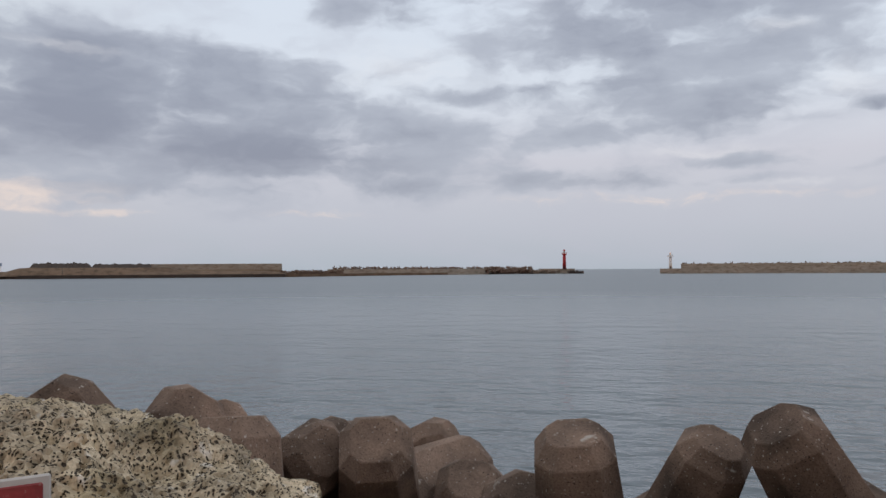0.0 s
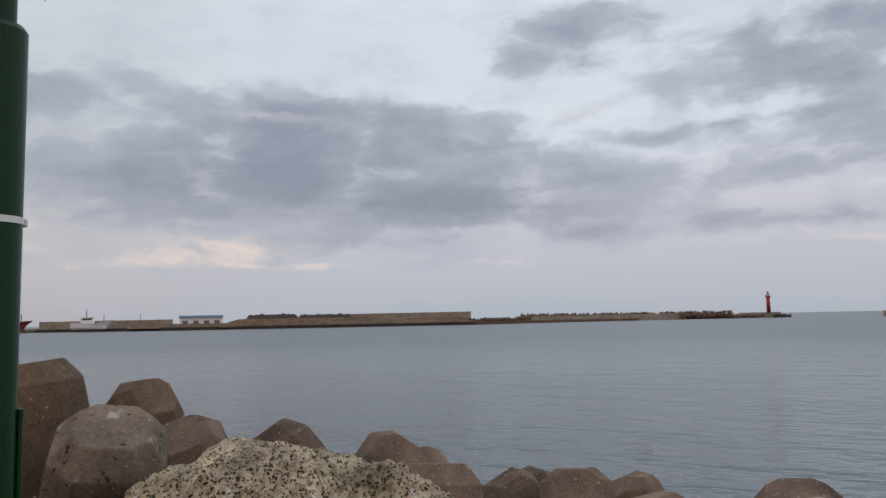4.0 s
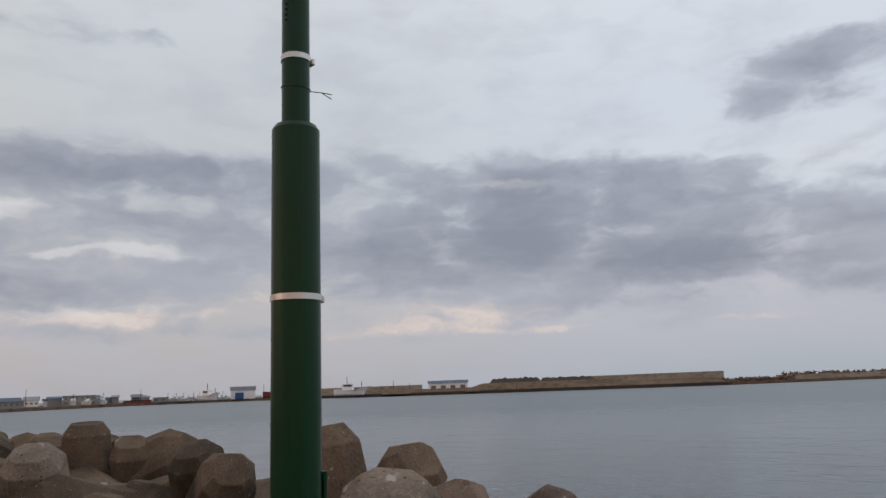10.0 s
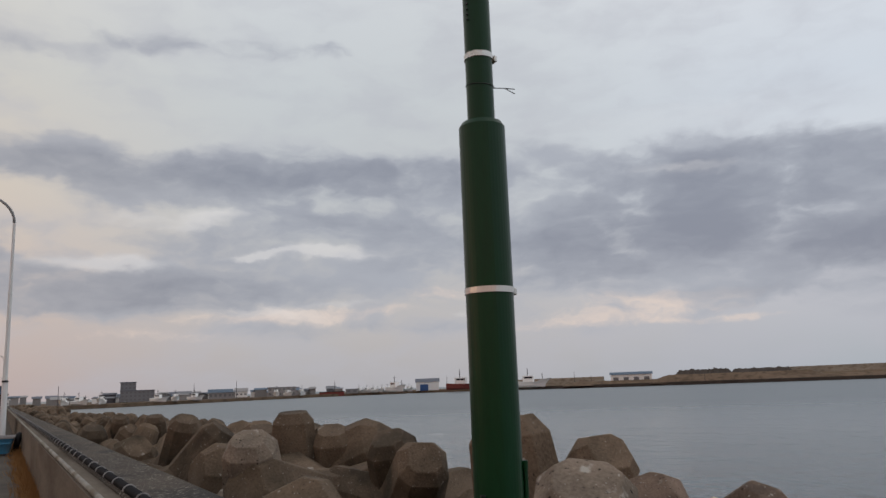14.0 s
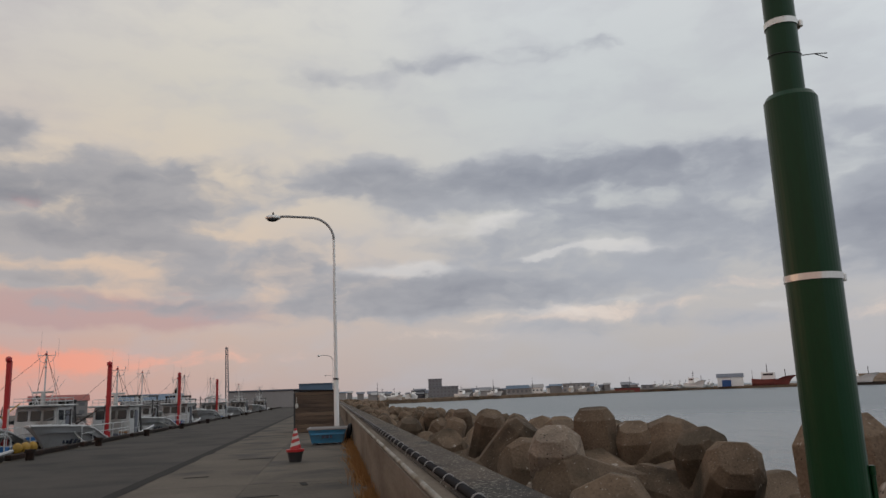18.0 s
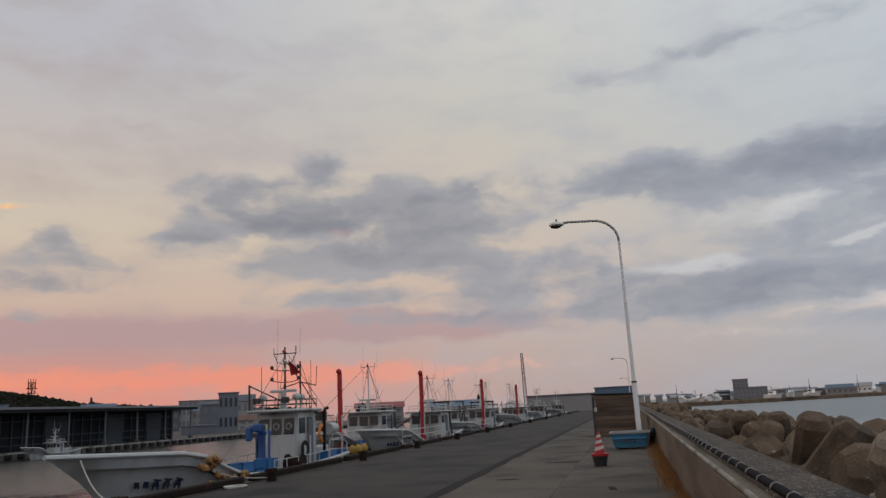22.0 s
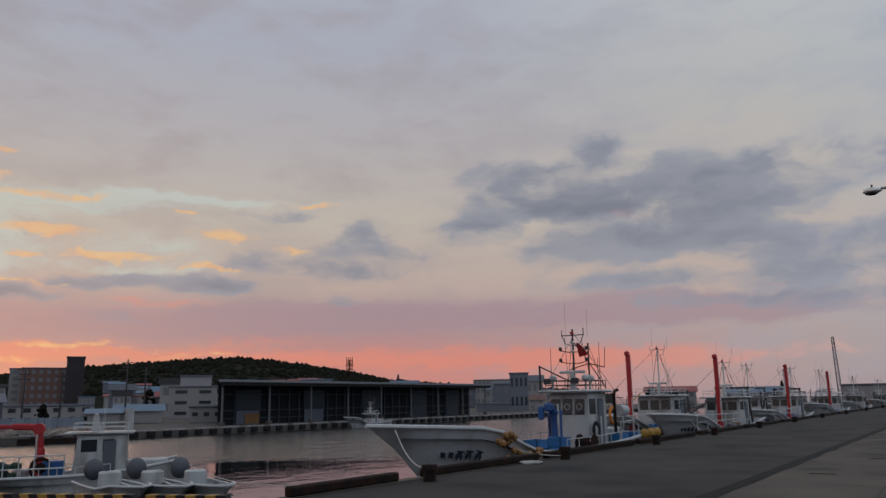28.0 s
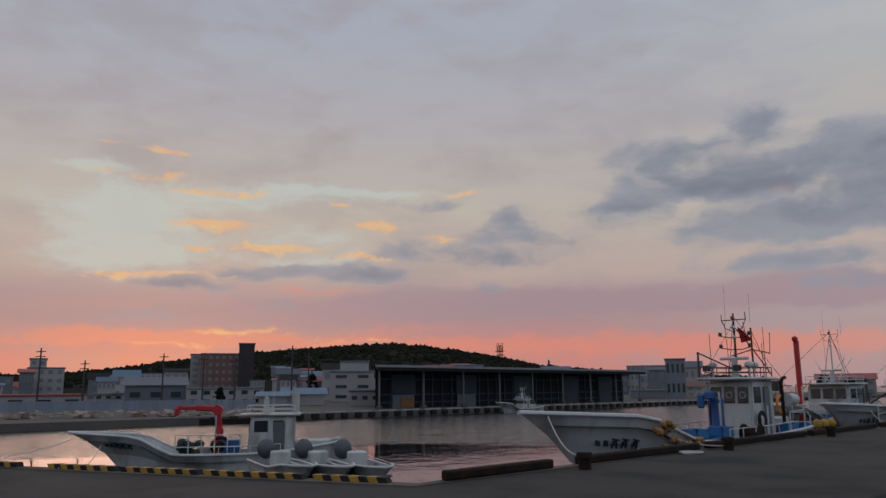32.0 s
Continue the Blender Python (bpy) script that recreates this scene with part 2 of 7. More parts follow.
dark = cloud(dark, -61.1, 12.6, 4.9, 1.8, 0.7)
dark = cloud(dark, -56.2, 15.0, 7.6, 0.9, 0.6)
dark = cloud(dark, -47.7, 9.5, 9.4, 1.6, 0.8)
dark = cloud(dark, -59.2, 8.2, 7.8, 1.6, 0.7)
dark = cloud(dark, -40.5, 8.5, 5.9, 1.2, 0.6)
dark = cloud(dark, -10.3, 11.3, 4.8, 0.8, 0.45)
dark = cloud(dark, -7.0, 7.3, 6.1, 1.4, 0.65)
dark = cloud(dark, -17.3, 7.8, 6.7, 1.1, 0.65)
dark = cloud(dark, -24.6, 9.4, 2.5, 0.8, 0.45)
dark = cloud(dark, -53.4, 6.4, 9.1, 0.9, 0.4)
dark = cloud(dark, -22.1, 4.5, 6.1, 0.5, 0.3)
dark = cloud(dark, -18.7, 24.8, 5.5, 0.8, 0.17)
dark = cloud(dark, -7.9, 24.4, 5.2, 0.7, 0.09)
dark = cloud(dark, -2.9, 16.0, 4.2, 1.2, 0.7)
dark = cloud(dark, -9.1, 15.1, 6.5, 1.3, 0.7)
dark = cloud(dark, -16.0, 15.3, 4.7, 1.1, 0.6)
dark = cloud(dark, 2.9, 10.6, 3.0, 1.0, 0.45)
dark = cloud(dark, -13.3, 7.6, 7.5, 1.1, 0.6)
dark = cloud(dark, -4.3, 7.9, 5.2, 1.0, 0.65)
dark = cloud(dark, -2.1, 6.5, 8.1, 1.0, 0.55)
dark = cloud(dark, 5.9, 9.3, 5.8, 1.0, 0.6)
dark = cloud(dark, 16.1, 15.4, 3.6, 1.5, 0.75)
dark = cloud(dark, 16.8, 13.2, 3.4, 1.1, 0.65)
dark = cloud(dark, 8.8, 16.1, 3.2, 1.0, 0.65)
dark = cloud(dark, 10.1, 14.2, 3.1, 1.2, 0.55)
dark = cloud(dark, 13.7, 11.1, 5.5, 1.1, 0.6)
dark = cloud(dark, 22.8, 14.6, 3.2, 1.1, 0.55)
dark = cloud(dark, 25.3, 16.2, 2.6, 1.4, 0.6)
dark = cloud(dark, 22.6, 18.4, 2.2, 0.7, 0.35)
dark = cloud(dark, 24.7, 10.7, 2.7, 1.0, 0.45)
dark = cloud(dark, 19.7, 8.5, 6.2, 0.6, 0.6)
dark = cloud(dark, 14.0, 6.8, 8.8, 0.6, 0.45)
dark = cloud(dark, 1.3, 23.2, 6.2, 0.8, 0.15)
dark = cloud(dark, -7.8, 24.5, 6.8, 0.9, 0.14)
dark = cloud(dark, -21.2, 24.9, 4.2, 0.7, 0.15)
dark = cloud(dark, -15.6, 10.2, 5.0, 1.2, 0.45)
dark = cloud(dark, 27.1, 16.6, 4.3, 1.0, 0.8)
dark = cloud(dark, 29.7, 15.1, 2.3, 1.0, 0.5)
dark = cloud(dark, 21.6, 18.1, 1.8, 1.0, 0.45)
dark = cloud(dark, 15.7, 15.8, 3.1, 1.1, 0.8)
dark = cloud(dark, 10.7, 15.5, 1.7, 1.4, 0.7)
dark = cloud(dark, 21.1, 14.5, 4.3, 1.0, 0.7)
dark = cloud(dark, 14.8, 13.6, 4.7, 1.0, 0.7)
dark = cloud(dark, 25.2, 13.9, 3.1, 0.8, 0.6)
dark = cloud(dark, 31.5, 12.9, 2.0, 0.8, 0.7)
dark = cloud(dark, 25.3, 11.5, 4.2, 0.9, 0.75)
dark = cloud(dark, 19.0, 11.5, 4.2, 0.9, 0.65)
dark = cloud(dark, 12.2, 11.5, 3.1, 1.4, 0.6)
dark = cloud(dark, 14.5, 8.5, 5.2, 0.7, 0.65)
dark = cloud(dark, 40.6, 12.1, 1.8, 0.8, 0.75)
dark = cloud(dark, 38.5, 10.8, 2.6, 0.6, 0.5)
dark = cloud(dark, 41.1, 9.6, 4.1, 0.5, 0.55)
dark = cloud(dark, 42.8, 7.8, 1.6, 0.4, 0.9)
dark = cloud(dark, 53.0, 8.6, 3.8, 0.5, 1)
dark = cloud(dark, 56.7, 8.8, 0.9, 0.4, 0.7)
dark = cloud(dark, 59.8, 8.4, 1.7, 0.4, 0.7)
dark = cloud(dark, 65.0, 7.4, 2.7, 0.4, 0.9)
dark = cloud(dark, 69.0, 5.5, 4.0, 0.5, 0.45)
dark = cloud(dark, 58.9, 6.1, 2.3, 0.5, 0.6)
dark = cloud(dark, 47.6, 10.4, 4.5, 0.6, 0.45)
dark = cloud(dark, 46.7, 13.7, 3.5, 0.4, 0.35)
band = 0.0
band = cloud(band, 31.7, 6.6, 14.8, 1.1, 0.8)
band = cloud(band, 47.9, 6.1, 10.0, 0.9, 0.75)
band = cloud(band, 58.9, 5.4, 9.2, 0.8, 0.8)
band = cloud(band, 69.3, 5.0, 6.6, 0.6, 0.8)
band = cloud(band, 16.2, 6.3, 8.4, 0.9, 0.6)
band = cloud(band, 13.3, 6.2, 10.8, 1.1, 0.5)
band = cloud(band, 42.4, 6.6, 7.6, 0.7, 0.5)
light = 0.0
light = cloud(light, -71.7, 15.0, 5.5, 1.8, 0.5)
light = cloud(light, -94.5, 8.6, 4.6, 0.4, 0.7)
light = cloud(light, -103.5, 12.8, 2.0, 1.3, 0.5)
light = cloud(light, -100.7, 5.9, 5.2, 0.4, 0.4)
light = cloud(light, -99.1, 16.6, 2.1, 0.6, 0.6)
light = cloud(light, -12.9, 13.1, 2.3, 0.5, 0.6)
light = cloud(light, -6.2, 9.3, 2.3, 0.5, 0.75)
light = cloud(light, -21.3, 10.1, 2.8, 0.4, 0.85)
light = cloud(light, -15.7, 10.0, 1.2, 0.2, 0.6)
light = cloud(light, -9.9, 12.0, 2.2, 0.3, 0.5)
light = cloud(light, -48.2, 15.1, 3.3, 0.4, 0.5)
light = cloud(light, -48.5, 18.7, 8.4, 1.1, 0.3)
light = cloud(light, -11.9, 12.6, 2.5, 0.5, 0.8)
light = cloud(light, -16.8, 10.1, 2.0, 0.2, 0.8)
light = cloud(light, -21.3, 10.1, 3.6, 0.5, 0.85)
light = cloud(light, -4.8, 9.5, 4.3, 0.5, 0.85)
light = cloud(light, -17.3, 5.7, 4.8, 0.6, 0.7)
light = cloud(light, -22.5, 6.5, 3.1, 0.3, 0.5)
light = cloud(light, -7.2, 12.8, 2.2, 0.5, 0.5)
light = cloud(light, -31.6, 5.5, 2.0, 0.3, 0.5)
pink = 0.0
pink = cloud(pink, -47.8, 5.3, 4.1, 0.6, 0.8)
pink = cloud(pink, -65.7, 4.4, 4.2, 0.4, 0.4)
pink = cloud(pink, -92.5, 5.0, 13.1, 0.5, 0.45)
pink = cloud(pink, -20.1, 5.7, 6.1, 0.6, 0.85)
pink = cloud(pink, -14.3, 5.1, 3.8, 0.4, 0.6)
pink = cloud(pink, -30.6, 7.2, 4.2, 0.6, 0.5)
pink = cloud(pink, -46.6, 5.8, 5.3, 0.4, 0.85)
pink = cloud(pink, -41.5, 4.4, 5.8, 0.6, 0.75)
pink = cloud(pink, -49.3, 3.9, 4.8, 0.3, 0.5)
pink = cloud(pink, -8.2, 4.1, 5.2, 0.4, 0.4)
pink = cloud(pink, 21.7, 13.5, 1.3, 0.5, 0.4)
pink = cloud(pink, 10.0, 7.9, 1.6, 0.2, 0.5)
pink = cloud(pink, 17.6, 3.0, 12.0, 0.6, 0.75)
pink = cloud(pink, 23.6, 2.5, 6.7, 0.8, 0.4)
pink = cloud(pink, 56.8, 3.6, 18.3, 0.5, 0.95)
pink = cloud(pink, 68.5, 3.7, 5.0, 0.8, 0.95)
pink = cloud(pink, 47.9, 4.9, 3.8, 0.6, 0.5)
pink = cloud(pink, 36.1, 3.1, 8.3, 0.8, 0.6)
pink = cloud(pink, 27.0, 2.5, 6.0, 0.7, 0.4)
pink = cloud(pink, 55.0, 7.3, 4.8, 0.3, 0.5)
pink = cloud(pink, 21.6, 13.5, 1.1, 0.5, 0.5)
gold = 0.0
gold = cloud(gold, 60.0, 4.0, 5.0, 0.2, 0.5)
gold = cloud(gold, 52.0, 3.6, 4.0, 0.2, 0.4)
gold = cloud(gold, 66.0, 3.2, 4.0, 0.2, 0.45)
gold = cloud(gold, 63.1, 11.7, 2.6, 0.4, 0.95)
gold = cloud(gold, 64.3, 10.0, 1.2, 0.2, 0.9)
gold = cloud(gold, 58.7, 10.5, 2.8, 0.3, 0.75)
gold = cloud(gold, 51.0, 12.0, 2.6, 0.5, 0.65)
gold = cloud(gold, 52.2, 9.8, 2.5, 0.2, 0.8)
gold = cloud(gold, 66.0, 16.7, 1.8, 0.3, 0.8)
gold = cloud(gold, 70.3, 16.9, 1.0, 0.2, 0.7)
gold = cloud(gold, 67.7, 15.0, 4.6, 0.2, 0.6)
gold = cloud(gold, 62.1, 14.3, 3.1, 0.3, 0.6)
gold = cloud(gold, 54.0, 13.5, 0.8, 0.2, 0.9)
gold = cloud(gold, 45.0, 14.6, 2.7, 0.2, 0.6)
gold = cloud(gold, 64.7, 8.2, 4.4, 0.2, 0.5)
gold = cloud(gold, 45.0, 11.1, 1.8, 0.2, 0.5)
gold = cloud(gold, 68.9, 8.0, 2.7, 0.2, 0.5)
clear = 0.0
clear = cloud(clear, 69.2, 12.5, 5.1, 1.8, 0.9)
clear = cloud(clear, 59.3, 13.9, 5.6, 0.8, 0.6)
clear = cloud(clear, 52.3, 14.7, 7.1, 0.4, 0.8)
clear = cloud(clear, 68.7, 9.5, 5.1, 1.5, 0.75)
clear = cloud(clear, 56.4, 11.2, 4.0, 0.8, 0.5)
clear = cloud(clear, 55.1, 9.6, 5.7, 0.5, 0.55)
clear = cloud(clear, 71.5, 15.2, 2.0, 0.3, 0.7)


# thin grey sheet between the banks over the sea
dark = cloud(dark, -45.0, 10.0, 34.0, 6.0, 0.28)
dark = w_math("DIVIDE", dark, w_math("ADD", dark, 0.45))


def layer(total, ragged, low, high, fray=1.3):
    """A layer's cover, from its banks and the ragged grain of the cloud."""
    grain = w_math("MULTIPLY", w_math("SUBTRACT", ragged, 0.5), fray)
    soft = w_math("MULTIPLY_ADD", grain, w_math("MULTIPLY", total, 3.0, 0.0, True), total)
    m = wn.new("ShaderNodeMapRange")
    m.interpolation_type = "SMOOTHSTEP"
    wk.new(soft, m.inputs[0])
    m.inputs[1].default_value, m.inputs[2].default_value = low, high
    return m.outputs[0]


# the open sky by height, at four bearings from the sea round to the sunset
up = w_math("DIVIDE", height, 40.0, 0.0, True)
sea_side = w_ramp(up, [(0.0, (166, 176, 187)), (0.08, (178, 184, 197)), (0.2, (192, 194, 206)), (0.32, (206, 214, 226)), (0.5, (204, 214, 228)), (1.0, (226, 230, 238))])
port_side = w_ramp(up, [(0.0, (170, 171, 178)), (0.1, (182, 181, 186)), (0.2, (185, 186, 191)), (0.35, (190, 196, 203)), (0.55, (196, 204, 212)), (1.0, (216, 222, 232))])
town_side = w_ramp(up, [(0.0, (188, 166, 164)), (0.1, (194, 174, 170)), (0.2, (210, 188, 176)), (0.35, (214, 198, 182)), (0.55, (205, 202, 196)), (1.0, (224, 226, 228))])
sun_side = w_ramp(up, [(0.0, (216, 146, 136)), (0.05, (227, 145, 134)), (0.09, (208, 148, 144)), (0.125, (190, 150, 152)), (0.165, (188, 158, 160)), (0.21, (206, 182, 170)), (0.33, (212, 198, 182)), (0.48, (200, 192, 190)), (0.65, (190, 191, 200)), (1.0, (196, 202, 214))])


def span(a, b):
    m = wn.new("ShaderNodeMapRange")
    m.interpolation_type = "SMOOTHSTEP"
    wk.new(bearing, m.inputs[0])
    m.inputs[1].default_value, m.inputs[2].default_value = a, b
    return m.outputs[0]


air = w_mix(span(-62, -25), sea_side, port_side)
air = w_mix(span(-20, 16), air, town_side)
air = w_mix(span(4, 40), air, sun_side)
# thin veil over the whole sky
air = w_mix(w_math("MULTIPLY", layer(w_math("MULTIPLY_ADD", veil, 1.0, 0.1), wisps, 0.4, 0.95), 0.42), air, w_mix(span(5, 45), srgb(178, 182, 196), srgb(176, 160, 160)))
air = w_mix(w_math("MULTIPLY", layer(clear, curls, 0.06, 0.75, 1.0), 0.72), air, srgb(214, 220, 208))
air = w_mix(w_math("MULTIPLY", layer(pink, curls, 0.1, 1.0, 1.6), 0.64), air, w_mix(span(-10, 24), srgb(232, 214, 204), srgb(248, 148, 126)))
shade = w_mix(span(-30, 30), srgb(164, 171, 186), srgb(161, 163, 173))
thick = w_mix(span(-30, 30), srgb(124, 131, 150), srgb(116, 123, 140))
cover = layer(dark, wisps, 0.14, 0.7, 1.8)
deep = layer(w_math("MULTIPLY_ADD", veil, 1.1, w_math("MULTIPLY_ADD", dark, 0.9, -0.85)), wisps, 0.0, 0.8, 1.2)
air = w_mix(w_math("MULTIPLY", layer(band, wisps, 0.12, 0.75, 1.0), 0.7), air, srgb(178, 150, 158))
air = w_mix(w_math("MULTIPLY", cover, 0.85), air, w_mix(deep, shade, thick))
air = w_mix(w_math("MULTIPLY", layer(light, curls, 0.05, 1.15, 0.9), 0.45), air, w_mix(span(-10, 35), srgb(226, 226, 230), srgb(236, 214, 196)))
air = w_mix(w_math("MULTIPLY", layer(gold, curls, 0.12, 0.75, 1.9), 0.78), air, w_mix(curls, srgb(255, 160, 116), srgb(255, 226, 158)))
# clear air behind the cloud sheet
w_sky = wn.new("ShaderNodeTexSky")
w_sky.sky_type, w_sky.sun_disc = "NISHITA", False
w_sky.sun_elevation, w_sky.sun_rotation = radians(1.5), radians(-66)
air = w_vec("MULTIPLY_ADD", w_sky.outputs[0], (0.012, 0.012, 0.012), air)
wk.new(air, w_bg.inputs[0])
w_bg.inputs[1].default_value = 1.0

sun = new("sun", bpy.data.lights.new("sun", "SUN"))
sun.data.energy, sun.data.angle, sun.data.color = 0.12, radians(20), (1.0, 0.62, 0.42)
sun.matrix_basis = look((0, 0, 0), -polar(66, 1, 0.045))
# ---------------------------------------------------------------- surfaces
m_slab = material("quay_concrete", (0.108, 0.092, 0.075), 0.82, spread=0.45, scale=0.5, fine=14, bump=0.3, second=(0.055, 0.052, 0.048), spots=0.28, spot_color=(0.035, 0.033, 0.031), spot_scale=9, spec=0.15)
m_asphalt = material("asphalt", (0.052, 0.047, 0.042), 0.78, spread=0.55, scale=0.35, fine=60, bump=0.4, second=(0.026, 0.025, 0.025), spec=0.15)
m_joint = material("tar_joint", (0.02, 0.019, 0.018), 0.85, spread=0.4, scale=3, spec=0.15)
m_face = material("parapet_face", (0.19, 0.155, 0.12), 0.9, spread=0.4, scale=1.2, fine=25, second=(0.11, 0.085, 0.062), stretch=(1, 0.2, 1), bump=0.4, spec=0.15)
m_top = material("washed_aggregate", (0.075, 0.057, 0.044), 0.75, spread=0.6, scale=1.5, fine=55, bump=1.0, second=(0.035, 0.03, 0.026), spots=0.4, spot_color=(0.27, 0.25, 0.21), spot_scale=34, spec=0.15)
m_pipe = material("white_pipe", (0.5, 0.485, 0.45), 0.5, spread=0.2, scale=4)
m_old_pipe = material("weathered_pipe", (0.3, 0.285, 0.25), 0.65, spread=0.4, scale=2.5, fine=30, second=(0.17, 0.14, 0.1))
m_black = material("black_rubber", (0.018, 0.018, 0.02), 0.6, spread=0.3, scale=6, bump=0.1, spec=0.15)
m_tet = material("tetrapod_concrete", (0.195, 0.138, 0.104), 0.9, spread=0.6, scale=3.2, fine=70, bump=0.8, second=(0.105, 0.077, 0.06), spots=0.36, spot_color=(0.03, 0.024, 0.02), spot_scale=75, each=0.2, spec=0.15)
m_pale = material("weathered_tetrapod", (0.25, 0.2, 0.155), 0.9, spread=0.6, scale=2.5, fine=45, bump=1.0, second=(0.13, 0.1, 0.078), spots=0.36, spot_color=(0.05, 0.04, 0.032), spot_scale=26, each=0.2, spec=0.15)
m_green = material("dark_green_paint", (0.003, 0.042, 0.013), 0.34, spread=0.25, scale=1.5, fine=50, bump=0.03, spots=0.25, spot_color=(0.006, 0.06, 0.018), spot_scale=7, stretch=(1, 1, 0.2), spec=0.25)
m_steel = material("stainless_band", (0.62, 0.61, 0.58), 0.3, metal=0.9, spread=0.15)
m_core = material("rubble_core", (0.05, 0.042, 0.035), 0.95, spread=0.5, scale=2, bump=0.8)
m_straw = material("dry_grass", (0.38, 0.2, 0.075), 0.9, spread=0.4, scale=6, each=0.2)
m_white = material("white_gelcoat", (0.44, 0.455, 0.45), 0.42, spread=0.16, scale=1.5, fine=20, bump=0.03, second=(0.25, 0.245, 0.225), stretch=(1, 1, 0.3))
m_hull = material("grey_white_hull", (0.56, 0.57, 0.57), 0.4, spread=0.16, scale=1.2, fine=14, bump=0.04, second=(0.42, 0.415, 0.395), stretch=(1, 1, 0.25))
m_rail = material("white_rail", (0.5, 0.51, 0.51), 0.45, spread=0.15)
m_glass = material("dark_window", (0.02, 0.025, 0.03), 0.12, spread=0.2)
m_navy = material("dark_marking", (0.02, 0.03, 0.06), 0.5)
m_blue = material("blue_paint", (0.014, 0.075, 0.24), 0.42, spread=0.2, scale=3, second=(0.03, 0.09, 0.22))
m_crate = material("blue_plastic", (0.02, 0.13, 0.34), 0.45, spread=0.15)
m_teal = material("weathered_blue_bin", (0.03, 0.2, 0.36), 0.55, spread=0.25, scale=3, second=(0.05, 0.13, 0.19), spots=0.22, spot_color=(0.4, 0.22, 0.12), spot_scale=6)
m_red = material("red_paint", (0.38, 0.016, 0.02), 0.42, spread=0.2, scale=3)
m_orange = material("orange_plastic", (0.75, 0.24, 0.03), 0.5, spread=0.15)
m_float = material("brown_float", (0.24, 0.12, 0.035), 0.6, spread=0.3)
m_rope = material("pale_rope", (0.5, 0.49, 0.45), 0.8)
m_dark = material("dark_metal", (0.03, 0.03, 0.032), 0.5, spread=0.3)
m_rust = material("rusty_steel", (0.016, 0.011, 0.009), 0.75, spread=0.5, scale=5, second=(0.03, 0.014, 0.009), spec=0.15)
m_yellow = material("yellow_paint", (0.33, 0.19, 0.022), 0.6, spread=0.4, scale=5)
m_roofdark = material("roof_felt_and_eaves_shade", (0.025, 0.024, 0.024), 0.8, spec=0.1)
m_hallshade = material("market_hall_shade", (0.014, 0.016, 0.019), 0.6, spread=0.2, scale=0.4, fine=6, spec=0.15)
m_shedroof = material("market_roof_edge", (0.2, 0.21, 0.22), 0.5, spread=0.15, scale=0.5)
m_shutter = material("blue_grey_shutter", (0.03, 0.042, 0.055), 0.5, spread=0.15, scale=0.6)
m_apron = material("far_quay", (0.11, 0.1, 0.09), 0.85, spread=0.25, scale=0.2, fine=3, spec=0.15)
m_town_w = material("white_render", (0.3, 0.29, 0.285), 0.8, spread=0.12, scale=0.2, fine=3, each=0.15, spec=0.2)
m_town_g = material("grey_cladding", (0.13, 0.14, 0.165), 0.7, spread=0.15, scale=0.2, fine=3, each=0.25, spec=0.2)
m_town_b = material("brown_tile_wall", (0.16, 0.095, 0.08), 0.8, spread=0.15, scale=0.2, fine=3, spec=0.15)
m_town_k = material("dark_tile_wall", (0.045, 0.04, 0.042), 0.7, spread=0.15, scale=0.2, fine=3, spec=0.15)
m_town_d = material("dark_grey_wall", (0.2, 0.205, 0.22), 0.7, spread=0.15, scale=0.2, fine=3)
m_buttress = material("buttress_concrete", (0.3, 0.24, 0.17), 0.9, spread=0.4, scale=0.2, fine=2)
m_tet_dark = material("darker_tetrapod_concrete", (0.15, 0.108, 0.075), 0.88, spread=0.6, scale=2.2, fine=48, bump=1.0, second=(0.07, 0.054, 0.038), spots=0.33, spot_color=(0.03, 0.025, 0.02), spot_scale=60, each=0.25, spec=0.15)
m_lightwhite = material("white_lighthouse_paint", (0.85, 0.84, 0.82), 0.6, spread=0.08)
m_winfar = material("far_window", (0.15, 0.155, 0.165), 0.4, spread=0.2)
m_market_post = material("market_post", (0.12, 0.125, 0.13), 0.6, spread=0.2)
m_lamp = material("galvanised_lamp_post", (0.78, 0.78, 0.76), 0.5, spread=0.08, scale=1.0, fine=4, bump=0.0)
m_arm = material("dull_zinc_arm", (0.3, 0.3, 0.3), 0.55, spread=0.15, scale=2, fine=10, bump=0.0)
m_oldred = material("faded_red_hull", (0.2, 0.045, 0.035), 0.7, spread=0.3, scale=0.5)
m_roof_b = material("blue_steel_roof", (0.09, 0.14, 0.2), 0.55, spread=0.15, scale=0.3, each=0.3, spec=0.25)
m_roof_r = material("red_steel_roof", (0.25, 0.05, 0.04), 0.6, spread=0.15, scale=0.3)
m_land = material("far_shore_earth", (0.18, 0.127, 0.088), 0.95, spread=0.35, scale=0.06, fine=0.7, bump=0.3, second=(0.11, 0.08, 0.055), spec=0.1)
m_heap = material("dark_heap", (0.06, 0.047, 0.038), 0.95, spread=0.5, scale=0.2, fine=2)
m_seawall = material("sea_wall_concrete", (0.36, 0.325, 0.27), 0.9, spread=0.3, scale=0.12, fine=1.2, second=(0.25, 0.21, 0.165), stretch=(1, 1, 3), spec=0.1)
m_wood = material("wooded_hill", (0.02, 0.021, 0.016), 0.95, spread=0.6, scale=0.05, fine=0.5, bump=0.5, spec=0.02)
m_leaf = material("dark_leaves", (0.016, 0.017, 0.012), 0.9, spread=0.6, scale=0.2, fine=2, each=0.3, spec=0.02)


